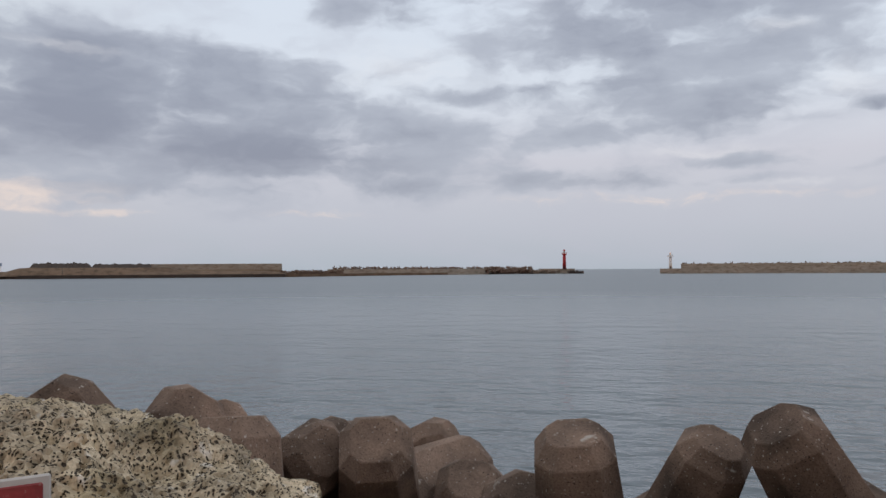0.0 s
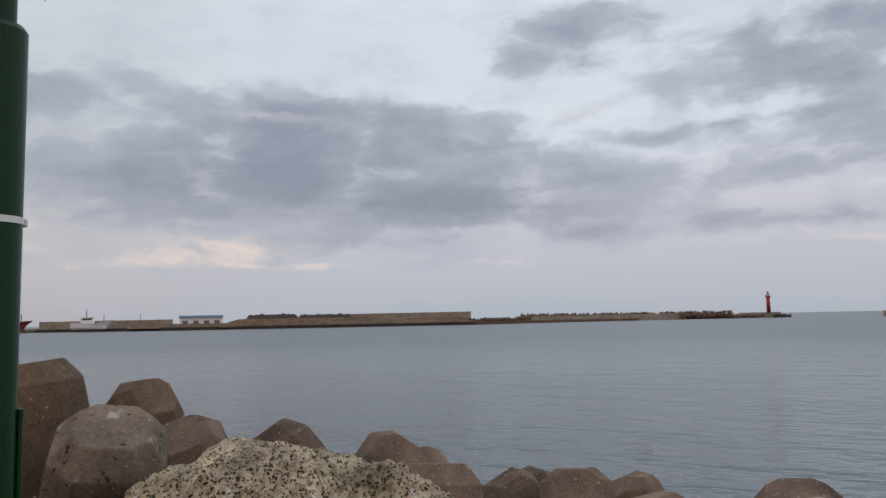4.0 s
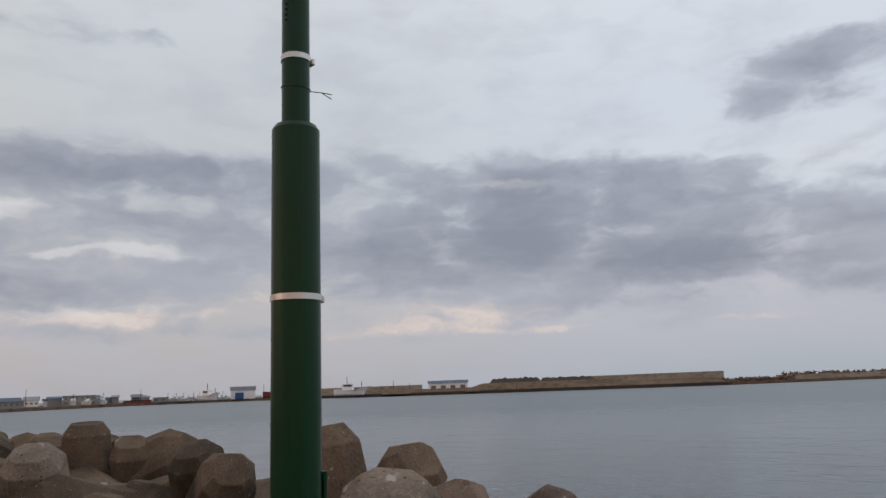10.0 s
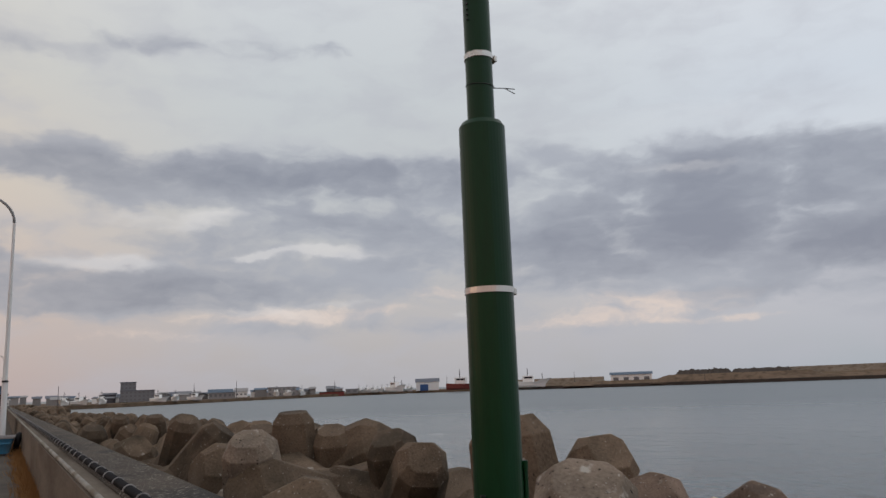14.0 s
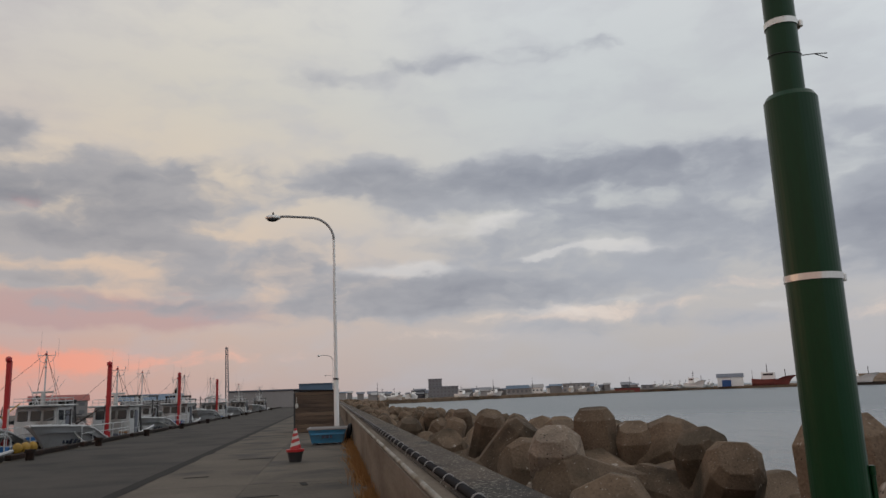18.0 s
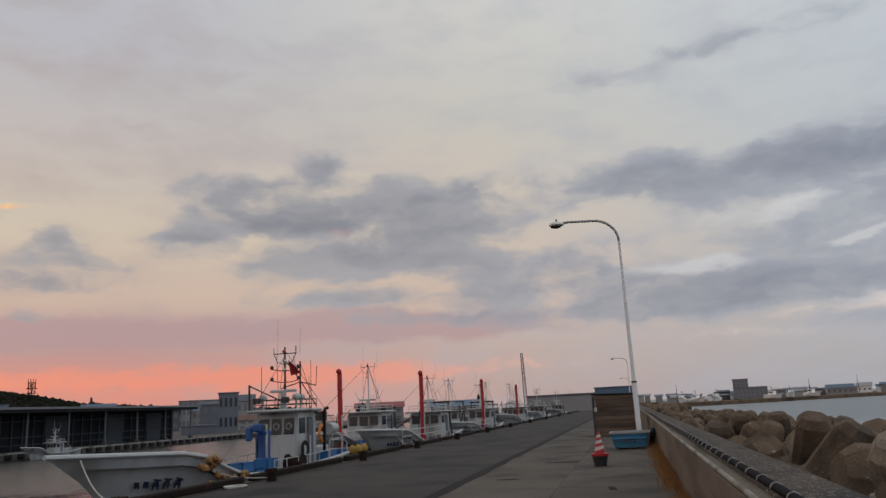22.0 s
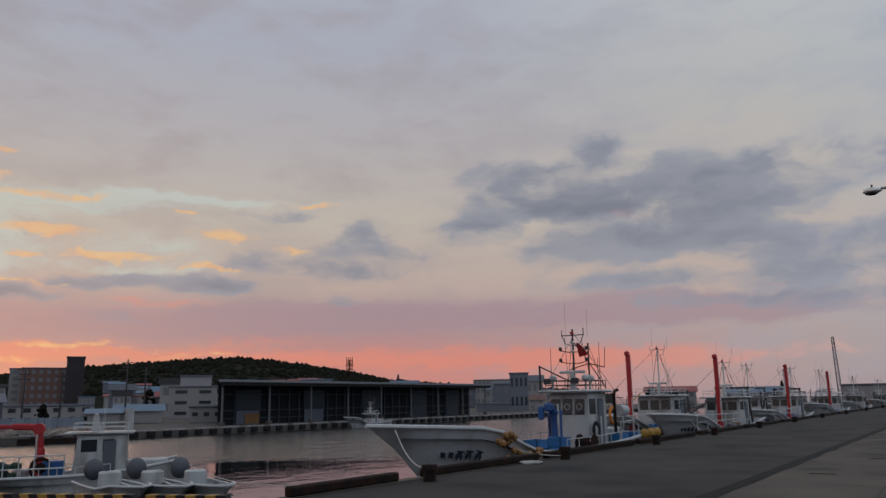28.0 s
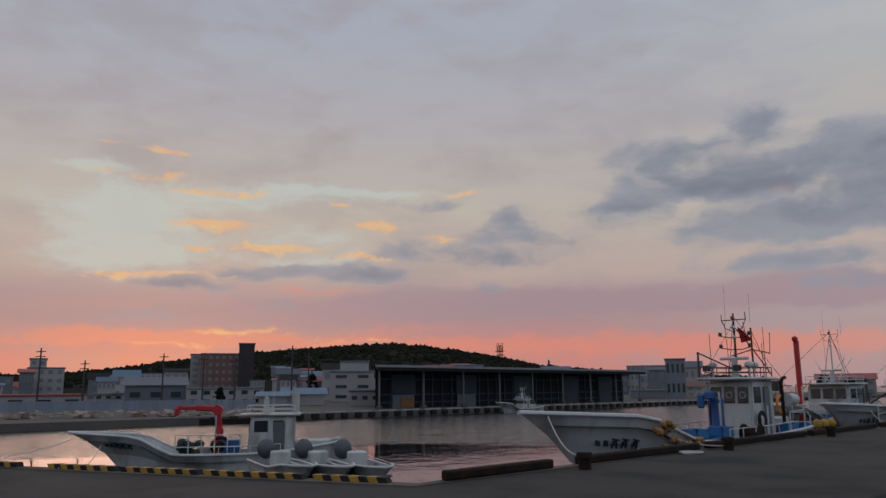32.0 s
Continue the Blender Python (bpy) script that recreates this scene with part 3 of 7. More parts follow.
def crusted(mat, flecks, droppings):
    """Adds pale shell flecks and white bird droppings, thicker on upward faces, to a concrete."""
    n, k = mat.node_tree.nodes, mat.node_tree.links
    b = n["Principled BSDF"]
    co, info, geo = n.new("ShaderNodeTexCoord"), n.new("ShaderNodeObjectInfo"), n.new("ShaderNodeNewGeometry")

    def calc(op, x, y, z=0.0, clamp=False):
        m = n.new("ShaderNodeMath")
        m.operation, m.use_clamp = op, clamp
        for q, v in zip(m.inputs, (x, y, z)):
            if isinstance(v, float):
                q.default_value = v
            else:
                k.new(v, q)
        return m.outputs[0]

    bend = n.new("ShaderNodeTexNoise")
    bend.inputs["Scale"].default_value = 22
    k.new(co.outputs["Object"], bend.inputs["Vector"])
    at = n.new("ShaderNodeVectorMath")
    at.operation = "MULTIPLY_ADD"
    k.new(bend.outputs["Color"], at.inputs[0])
    at.inputs[1].default_value = (0.06, 0.03, 0.05)
    k.new(co.outputs["Object"], at.inputs[2])
    cells = n.new("ShaderNodeTexVoronoi")
    cells.inputs["Scale"].default_value = 58
    k.new(at.outputs[0], cells.inputs["Vector"])
    pick = n.new("ShaderNodeSeparateColor")
    k.new(cells.outputs["Color"], pick.inputs[0])
    size = calc("MULTIPLY_ADD", pick.outputs[0], 1.6, -1.6 + flecks)
    fleck = calc("MULTIPLY", calc("SUBTRACT", size, cells.outputs["Distance"]), 9.0, 0.0, True)
    up = n.new("ShaderNodeSeparateXYZ")
    k.new(geo.outputs["Normal"], up.inputs[0])
    shift = n.new("ShaderNodeVectorMath")
    shift.operation = "MULTIPLY_ADD"
    k.new(info.outputs["Random"], shift.inputs[0])
    shift.inputs[1].default_value = (31.0, 17.0, 43.0)
    k.new(at.outputs[0], shift.inputs[2])
    splash = n.new("ShaderNodeTexNoise")
    splash.inputs["Scale"].default_value, splash.inputs["Detail"].default_value = 7, 4
    k.new(shift.outputs[0], splash.inputs["Vector"])
    white = calc("MULTIPLY", calc("SUBTRACT", calc("MULTIPLY_ADD", up.outputs[2], 0.07, splash.outputs[0]), 1.0 - droppings), 14.0, 0.0, True)
    both = calc("MAXIMUM", calc("MULTIPLY", fleck, 0.65), calc("MULTIPLY", white, 0.8))
    mix = n.new("ShaderNodeMix")
    mix.data_type = "RGBA"
    k.new(both, mix.inputs[0])
    k.new(b.inputs["Base Color"].links[0].from_socket, mix.inputs[6])
    mix.inputs[7].default_value = (0.48, 0.45, 0.4, 1)
    k.new(mix.outputs[2], b.inputs["Base Color"])
    return mat


crusted(m_tet, 0.4, 0.29)
crusted(m_tet_dark, 0.32, 0.27)
crusted(m_pale, 0.36, 0.31)


def sea_material(name, rough, rough_far, near, far, edge, flatter, depth, body, calm):
    """Calm water: small ripples over a slow swell, smoother in long slicks."""
    mat = bpy.data.materials.new(name)
    mat.use_nodes = True
    n, k = mat.node_tree.nodes, mat.node_tree.links
    b = n["Principled BSDF"]
    b.inputs["Base Color"].default_value = (*body, 1)
    b.inputs["IOR"].default_value = 1.333
    b.inputs["Roughness"].default_value = rough
    co = n.new("ShaderNodeTexCoord")

    def waves(scale, detail, stretch):
        mp, t = n.new("ShaderNodeMapping"), n.new("ShaderNodeTexNoise")
        mp.inputs["Scale"].default_value = stretch
        mp.inputs["Rotation"].default_value = (0, 0, 0.35)
        k.new(co.outputs["Object"], mp.inputs[0])
        k.new(mp.outputs[0], t.inputs["Vector"])
        t.inputs["Scale"].default_value, t.inputs["Detail"].default_value = scale, detail
        return t.outputs[0]

    def calc(op, x, y, z=None):
        m = n.new("ShaderNodeMath")
        m.operation = op
        for s, v in zip(m.inputs, (x, y, z)):
            if isinstance(v, float):
                s.default_value = v
            elif v is not None:
                k.new(v, s)
        return m.outputs[0]

    slick = n.new("ShaderNodeMapRange")
    k.new(waves(0.018, 3.0, (1.0, 0.45, 1.0)), slick.inputs[0])
    slick.inputs[1].default_value, slick.inputs[2].default_value = 0.38, 0.62
    slick.inputs[3].default_value, slick.inputs[4].default_value = calm, 1.0
    ripples = calc("ADD", waves(2.4, 3.0, (1.0, 0.6, 1.0)), calc("MULTIPLY", waves(0.5, 2.0, (1.0, 0.5, 1.0)), 2.2))
    here = n.new("ShaderNodeVectorMath")
    here.operation = "LENGTH"
    k.new(co.outputs["Object"], here.inputs[0])
    out = n.new("ShaderNodeMapRange")
    k.new(calc("ADD", here.outputs["Value"], calc("MULTIPLY", waves(0.06, 3.0, (0.3, 1.0, 1.0)), edge)), out.inputs[0])
    out.inputs[1].default_value, out.inputs[2].default_value = near, far
    k.new(calc("MULTIPLY_ADD", out.outputs[0], rough_far - rough, rough), b.inputs["Roughness"])
    bump = n.new("ShaderNodeBump")
    bump.inputs["Distance"].default_value = depth
    k.new(calc("MULTIPLY", slick.outputs[0], calc("MULTIPLY_ADD", out.outputs[0], flatter - 1.0, 1.0)), bump.inputs["Strength"])
    k.new(ripples, bump.inputs["Height"])
    k.new(bump.outputs[0], b.inputs["Normal"])
    return mat


m_sea = sea_material("sea_water", 0.09, 0.32, 14.0, 110.0, 0.0, 0.4, 0.29, (0.12, 0.15, 0.165), 0.6)
m_basin = sea_material("basin_water", 0.012, 0.16, 50.0, 54.0, 14.0, 16.0, 0.012, (0.02, 0.02, 0.02), 0.4)

# ---------------------------------------------------------------- large structure
WATER = -1.6
EYE_L = Vector((-0.49, 0.28, 0.0))


def seen_from_quay(az, d, z=0.0):
    return EYE_L + polar(az, d, z)


for name, x0, x1, mat, label in (("water", 0.7, 9000, m_sea, "calm grey-blue sea with small ripples outside the parapet"), ("water_basin", -9000, 0.7, m_basin, "smooth mirror-like water of the harbour basin")):
    bm = fresh()
    bm.faces.new([bm.verts.new(p) for p in ((x0, -9000, WATER), (x1, -9000, WATER), (x1, 9000, WATER), (x0, 9000, WATER))])
    tagged(part(name, bm, mat), label, "water", kind="structure")

bm = fresh()
prism(bm, [(-10.2, 320), (-10.2, 9.1), (-60, -13), (-60, -60), (0.3, -60), (0.3, 320)], -4, -0.012)
quay = tagged(part("ground", bm, m_joint), "concrete quay between the sea wall and the harbour basin", "quay", kind="structure")
bm = fresh()
prism(bm, [(-9.95, 320), (-9.95, 9.2), (-59, -12.7), (-59, -59), (-4.1, -59), (-4.1, 320)], -0.4, 0.0)
tagged(part("road", bm, m_asphalt), "worn dark asphalt lane along the quay", "road", kind="structure")
bm = fresh()
prism(bm, [(-10.21, 320), (-10.21, 9.1), (-60, -13.02), (-60, -13.4), (-9.93, 8.8), (-9.93, 320)], -2.5, 0.02)
tagged(part("quay_edge", bm, m_slab), "stained concrete edge beam of the quay", "quay edge", kind="structure")

# parapet between quay and breakwater
bm = fresh()
prism(bm, [(0.3, -60), (0.5, -60), (0.5, 320), (0.3, 320)], -2.0, 0.83)
parapet = tagged(part("wall_sea", bm, m_face), "low brown-stained concrete parapet along the quay", "parapet", kind="structure")
rng = random.Random(5)
for i in range(14):
    y0 = -8 + i * 11.0
    bm = fresh()
    box(bm, (0.56, 10.97 if i < 13 else 180, 2.8), (0.78, y0 + (5.485 if i < 13 else 90), -0.54), bevel=0.02)
    part("cap", bm, m_top, parapet, "pebbly washed-aggregate concrete cap")
bm = fresh()
rod(bm, (0.335, -20, 0.855), (0.335, 220, 0.855), 0.024, sides=10)
pipe = tagged(part("pipe", bm, m_old_pipe, smooth=True), "long white pipe laid on the parapet's inner edge", "pipe")
cable = thing("cable", "thick black cable clipped along the top of the parapet", "cable")
bm = fresh()
rod(bm, (0.535, -20, 0.893), (0.535, 220, 0.893), 0.033, sides=10)
part("sheath", bm, m_black, cable, smooth=True)
clip_me = None
for i in range(150):
    y = -4 + i * 0.62
    if clip_me is None:
        bm = fresh()
        for j in range(7):
            a0, a1 = math.pi * j / 7, math.pi * (j + 1) / 7
            rod(bm, (0.045 * math.cos(a0), 0, 0.042 * math.sin(a0)), (0.045 * math.cos(a1), 0, 0.042 * math.sin(a1)), 0.006, sides=5)
        first = part("clip", bm, m_town_w, cable)
        clip_me = first.data
        first.location = (0.535, y, 0.885)
    else:
        ob = new("clip", clip_me)
        ob.parent = cable
        ob.location = (0.535, y, 0.885)

# ---------------------------------------------------------------- green pole on the parapet
pole = thing("pole", "dark green steel pole with two steel bands on the parapet", "pole", pose(0.965, 2.36, 0.84))
bm = fresh()
rod(bm, (0, 0, 0), (0, 0, 1.505), 0.073, sides=40)
rod(bm, (0, 0, 1.505), (0, 0, 1.52), 0.073, 0.064, sides=40)
part("lower_tube", bm, m_green, pole, smooth=False)
bm = fresh()
rod(bm, (0, 0, 1.5), (0, 0, 4.2), 0.0435, sides=36)
part("upper_tube", bm, m_green, pole)
for z, r in ((0.985, 0.0745), (1.742, 0.045)):
    bm = fresh()
    rod(bm, (0, 0, z - 0.009), (0, 0, z + 0.009), r + 0.0015, sides=40)
    band = part("band", bm, m_steel, pole, "shiny stainless steel band")
    bm = fresh()
    box(bm, (0.012, 0.03, 0.022), (r + 0.006, -0.01, z), bevel=0.003)
    part("buckle", bm, m_steel, band)
bm = fresh()
for j in range(20):
    a0, a1 = 2 * math.pi * j / 20, 2 * math.pi * (j + 1) / 20
    rod(bm, (0.045 * math.cos(a0), 0.045 * math.sin(a0), 1.645 + 0.006 * math.sin(a0)), (0.045 * math.cos(a1), 0.045 * math.sin(a1), 1.645 + 0.006 * math.sin(a1)), 0.0015, sides=4)
tube(bm, [(0.045, -0.01, 1.645), (0.075, -0.03, 1.642), (0.1, -0.05, 1.62)], 0.0015, 4)
tube(bm, [(0.075, -0.03, 1.642), (0.105, -0.045, 1.638)], 0.0015, 4)
part("wire", bm, m_dark, pole, "thin black tie wire with loose ends")
bm = fresh()
box(bm, (0.012, 0.012, 0.34), (0.066, -0.045, 0.29), bevel=0.002)
rod(bm, (0.066, -0.045, 0.46), (0.066, -0.045, 0.485), 0.009, sides=10)
part("hatch_hinge", bm, m_green, pole)
bm = fresh()
for j in range(18):
    rod(bm, (-0.068, -0.03, 0.02 + j * 0.022), (-0.086, -0.036, 0.024 + j * 0.022), 0.0035, sides=5)
part("cable_tie_row", bm, m_dark, pole)
bm = fresh()
for j in range(26):
    rod(bm, (-0.0425, -0.012, 1.86 + j * 0.018), (-0.048, -0.016, 1.862 + j * 0.018), 0.003, sides=5)
part("edge_strip", bm, m_dark, pole)
bm = fresh()
box(bm, (0.24, 0.24, 0.02), (0, 0, 0.01), bevel=0.004)
part("base_plate", bm, m_green, pole)

# ---------------------------------------------------------------- breakwater of tetrapods


def tetrapod_mesh():
    """Four tapered legs with chamfered corners and blunt ends, grown from one body; the first leg points up."""
    bm = fresh()
    third = math.acos(-1 / 3)
    legs = []
    for leg in range(4):
        turn = Matrix.Identity(4) if leg == 0 else Matrix.Rotation(leg * 2 * math.pi / 3, 4, "Z") @ Matrix.Rotation(third, 4, "Y")
        rings = []
        for z, w in ((0.27, 0.3), (0.93, 0.25), (1.05, 0.165)):
            c = w * 0.55
            outline = [(w, -c), (w, c), (c, w), (-c, w), (-w, c), (-w, -c), (-c, -w), (c, -w)]
            rings.append([bm.verts.new(turn @ Vector((x, y, z))) for x, y in outline])
        legs.append(rings)
    root = {v: i for i, rings in enumerate(legs) for v in rings[0]}
    made = bmesh.ops.convex_hull(bm, input=list(root), use_existing_faces=False)
    caps = [f for f in made["geom"] if isinstance(f, bmesh.types.BMFace) and len({root.get(v) for v in f.verts}) == 1]
    bmesh.ops.delete(bm, geom=caps, context="FACES_ONLY")
    for rings in legs:
        for p, q in zip(rings, rings[1:]):
            for i in range(8):
                bm.faces.new((p[i], p[(i + 1) % 8], q[(i + 1) % 8], q[i]))
        bm.faces.new(rings[-1])
    bmesh.ops.recalc_face_normals(bm, faces=bm.faces[:])
    sharp = [e for e in bm.edges if len(e.link_faces) == 2 and e.calc_face_angle() > 0.3]
    bmesh.ops.bevel(bm, geom=sharp, offset=0.006, segments=1, affect="EDGES")
    me = bpy.data.meshes.new("tetrapod")
    bm.to_mesh(me)
    bm.free()
    return me


tet_me, tet_pale, tet_dark = tetrapod_mesh(), tetrapod_mesh(), tetrapod_mesh()
tet_dark.materials.append(m_tet_dark)
tet_me.materials.append(m_tet)
tet_pale.materials.append(m_pale)
TETS = []


def tetrapod(tip, way, spin=0.0, pale=False, size=1.0):
    """A tetrapod of which one leg ends at tip and points along way."""
    way = Vector(way).normalized()
    centre = Vector(tip) - way * 1.05 * size
    side = Vector((-way.y, way.x, 0)).normalized()
    turn = Matrix((side, way.cross(side), way)).transposed().to_4x4() @ pose(0, 0, 0, 0, 0, spin)
    # tetrapods further along the quay take the darker concrete
    old = tip[1] > 4.2
    ob = new("tetrapod", tet_pale if pale else tet_dark if old else tet_me)
    ob.matrix_basis = Matrix.Translation(centre) @ turn @ Matrix.Diagonal((size, size, size, 1))
    TETS.append(centre)
    return tagged(ob, "pale weathered concrete tetrapod with white droppings, heaped in the breakwater" if pale else "darker brown concrete tetrapod heaped in the breakwater" if old else "brown weathered concrete tetrapod heaped in the breakwater", "tetrapod", "tetrapods of the breakwater")


def toward(az, right, up, near):
    """A way given across, up and towards the quay as seen along a bearing."""
    a = radians(az)
    return Vector((math.cos(a) * right + math.sin(a) * near, math.sin(a) * right - math.cos(a) * near, up))


tetrapod((3.35, 3.60, 0.86), (-0.29, 0.48, 0.83), 20)
tetrapod((4.05, 3.06, 0.64), (-0.49, -0.63, 0.61), 138)
tetrapod((3.87, 2.66, 0.67), (0.16, 0.07, 0.98), 136)
tetrapod((4.26, 2.95, 0.56), (-0.38, -0.53, 0.76), 280)
tetrapod((4.82, 2.49, 0.26), (-0.57, -0.67, 0.48), 25)
tetrapod((4.67, 2.06, 0.39), (-0.72, -0.22, 0.66), 273)
tetrapod((6.27, 1.91, 0.06), (-0.09, -0.85, 0.52), 270)
tetrapod((5.07, 1.48, 0.06), (-0.56, -0.20, 0.80), 258)
tetrapod((4.60, 0.73, 0.52), (-0.34, 0.05, 0.94), 15)
tetrapod((5.42, -0.21, 0.33), (-0.39, -0.33, 0.86), 35)
tetrapod((4.92, -0.49, 0.57), (-0.39, 0.46, 0.80), 143)
tetrapod((2.44, 4.46, 1.34), (-0.09, 0.11, 0.99), 284)
tetrapod((3.94, 5.21, 0.99), (-0.17, -0.72, 0.67), 275)
tetrapod((3.29, 4.20, 0.84), (-0.54, -0.19, 0.82), 34)
tetrapod((2.15, 3.38, 1.08), (-0.24, -0.45, 0.86), 256, True)
tetrapod((2.84, 9.71, 1.30), (-0.06, -0.09, 0.99), 285)
tetrapod((3.26, 9.51, 1.07), (-0.16, -0.37, 0.91), 272)
tetrapod((3.26, 7.89, 1.04), (-0.40, -0.29, 0.87), 283)
tetrapod((3.27, 7.10, 0.88), (-0.20, -0.77, 0.60), 265)
tetrapod((2.35, 13.61, 1.18), (0.06, -0.47, 0.88), 158)
tetrapod((4.90, 1.07, 0.03), toward(-81, 0.2, 0.75, 0.6), 24, False, 1.00)
tetrapod((2.71, 10.50, 1.09), toward(-16, 0.1, 0.90, 0.3), 0, False, 1.00)
tetrapod((1.75, 10.03, 0.63), toward(-12, -0.92, 0.20, 0.35), 30, False, 1.35)
tetrapod((1.75, 7.94, 0.64), toward(-16, -0.6, 0.35, 0.7), 30, False, 1.35)
tetrapod((1.85, 8.13, 1.11), toward(-16, -0.1, 0.85, 0.45), 0, True, 1.00)
tetrapod((1.75, 14.65, 0.74), toward(-8, 0.15, 0.70, 0.65), 114, False, 1.35)
tetrapod((1.75, 21.95, 0.84), toward(-6, 0.05, 0.90, 0.35), 0, False, 1.35)
tetrapod((2.35, 11.10, 1.08), toward(-14, 0.7, 1.00, 0.2), 66, False, 1.00)
tetrapod((3.12, 11.92, 1.05), toward(-17, 0.2, 0.80, 0.5), 0, False, 1.00)
tetrapod((1.75, 6.34, 0.68), toward(-20, -0.1, 0.65, 0.75), 30, False, 1.35)
rng = random.Random(11)


def heap(y0, y1, step, rows, keep_clear):
    made = []
    y = y0
    while y < y1:
        for x, z in rows:
            c = Vector((x + rng.uniform(-0.35, 0.35), y + rng.uniform(-0.4, 0.4) * step, z + rng.uniform(-0.22, 0.22)))
            if keep_clear and any((c - o).length < 0.95 for o in TETS):
                continue
            made.append(c)
        y += step
    return made


LEGS = [pose(0, 0, 0, 0, 0, k * 120) @ pose(0, 0, 0, 0, 109.47, 0) @ Vector((0, 0, 1.05)) for k in range(3)]


def strewn(c, slope):
    """Drops a tetrapod among the others, low enough to stay under a line that falls from the parapet to the sea."""
    way = Vector((rng.uniform(-0.6, 0.8), rng.uniform(-0.9, 0.5), rng.uniform(0.0, 0.9))).normalized()
    side = Vector((-way.y, way.x, 0)).normalized()
    spin = rng.choice(range(0, 120, 10))
    turn = Matrix((side, way.cross(side), way)).transposed().to_4x4() @ pose(0, 0, 0, 0, 0, spin)
    ends = [way * 1.05] + [turn @ v for v in LEGS]
    for _ in range(30):
        tips = [c + e for e in ends]
        if max((p.z - 1.35) / math.hypot(p.x + 0.31, p.y - 0.15) for p in tips) <= slope:
            break
        c.z -= 0.08
    if min(p.x for p in tips) < 1.3:
        c.x += 1.3 - min(p.x for p in tips)
    tetrapod(c + way * 1.05, way, spin)


for c in heap(-5.5, 6.5, 1.25, [(2.2, -1.0), (3.5, -1.1), (4.9, -1.5), (6.2, -2.0)], True):
    strewn(c, -0.27)
for c in heap(6.5, 13.5, 1.2, [(2.3, -0.7), (3.5, -0.6), (4.7, -0.8), (5.9, -1.3)], True):
    strewn(c, -0.075)
for c in heap(13.5, 60.0, 1.25, [(2.35, -0.2), (3.5, 0.0), (4.7, -0.25), (5.9, -0.9)], True):
    strewn(c, -0.012)
verts, faces = [], []
base_v = [v.co.copy() for v in tet_me.vertices]
base_f = [tuple(p.vertices) for p in tet_me.polygons]
for c in heap(60.0, 190.0, 1.7, [(2.1, -0.1), (3.6, -0.1), (5.2, -0.6)], False):
    m = Matrix.Translation(c) @ Euler((rng.uniform(-0.8, 0.8), rng.uniform(-0.8, 0.8), rng.uniform(0, 6.3))).to_matrix().to_4x4()
    k = len(verts)
    verts.extend(tuple(m @ v) for v in base_v)
    faces.extend(tuple(i + k for i in f) for f in base_f)
me = bpy.data.meshes.new("tetrapod_heap")
me.from_pydata(verts, [], faces)
me.materials.append(m_tet_dark)
tagged(new("tetrapod_heap", me), "distant heap of brown concrete tetrapods along the sea wall", "tetrapods", kind="stuff")
# added dark sheet under the heap, its colour darkening the gaps between legs
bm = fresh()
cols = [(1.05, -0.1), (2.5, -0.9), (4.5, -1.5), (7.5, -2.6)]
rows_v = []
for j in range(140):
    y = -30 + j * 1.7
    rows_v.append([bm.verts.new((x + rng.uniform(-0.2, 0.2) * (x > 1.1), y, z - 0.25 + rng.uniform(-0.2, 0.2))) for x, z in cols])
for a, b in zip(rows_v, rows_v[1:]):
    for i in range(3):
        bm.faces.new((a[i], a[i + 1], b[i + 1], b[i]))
tagged(part("rubble_core", bm, m_core), "dark backing sheet in the gaps under the tetrapods", "rubble", kind="stuff")

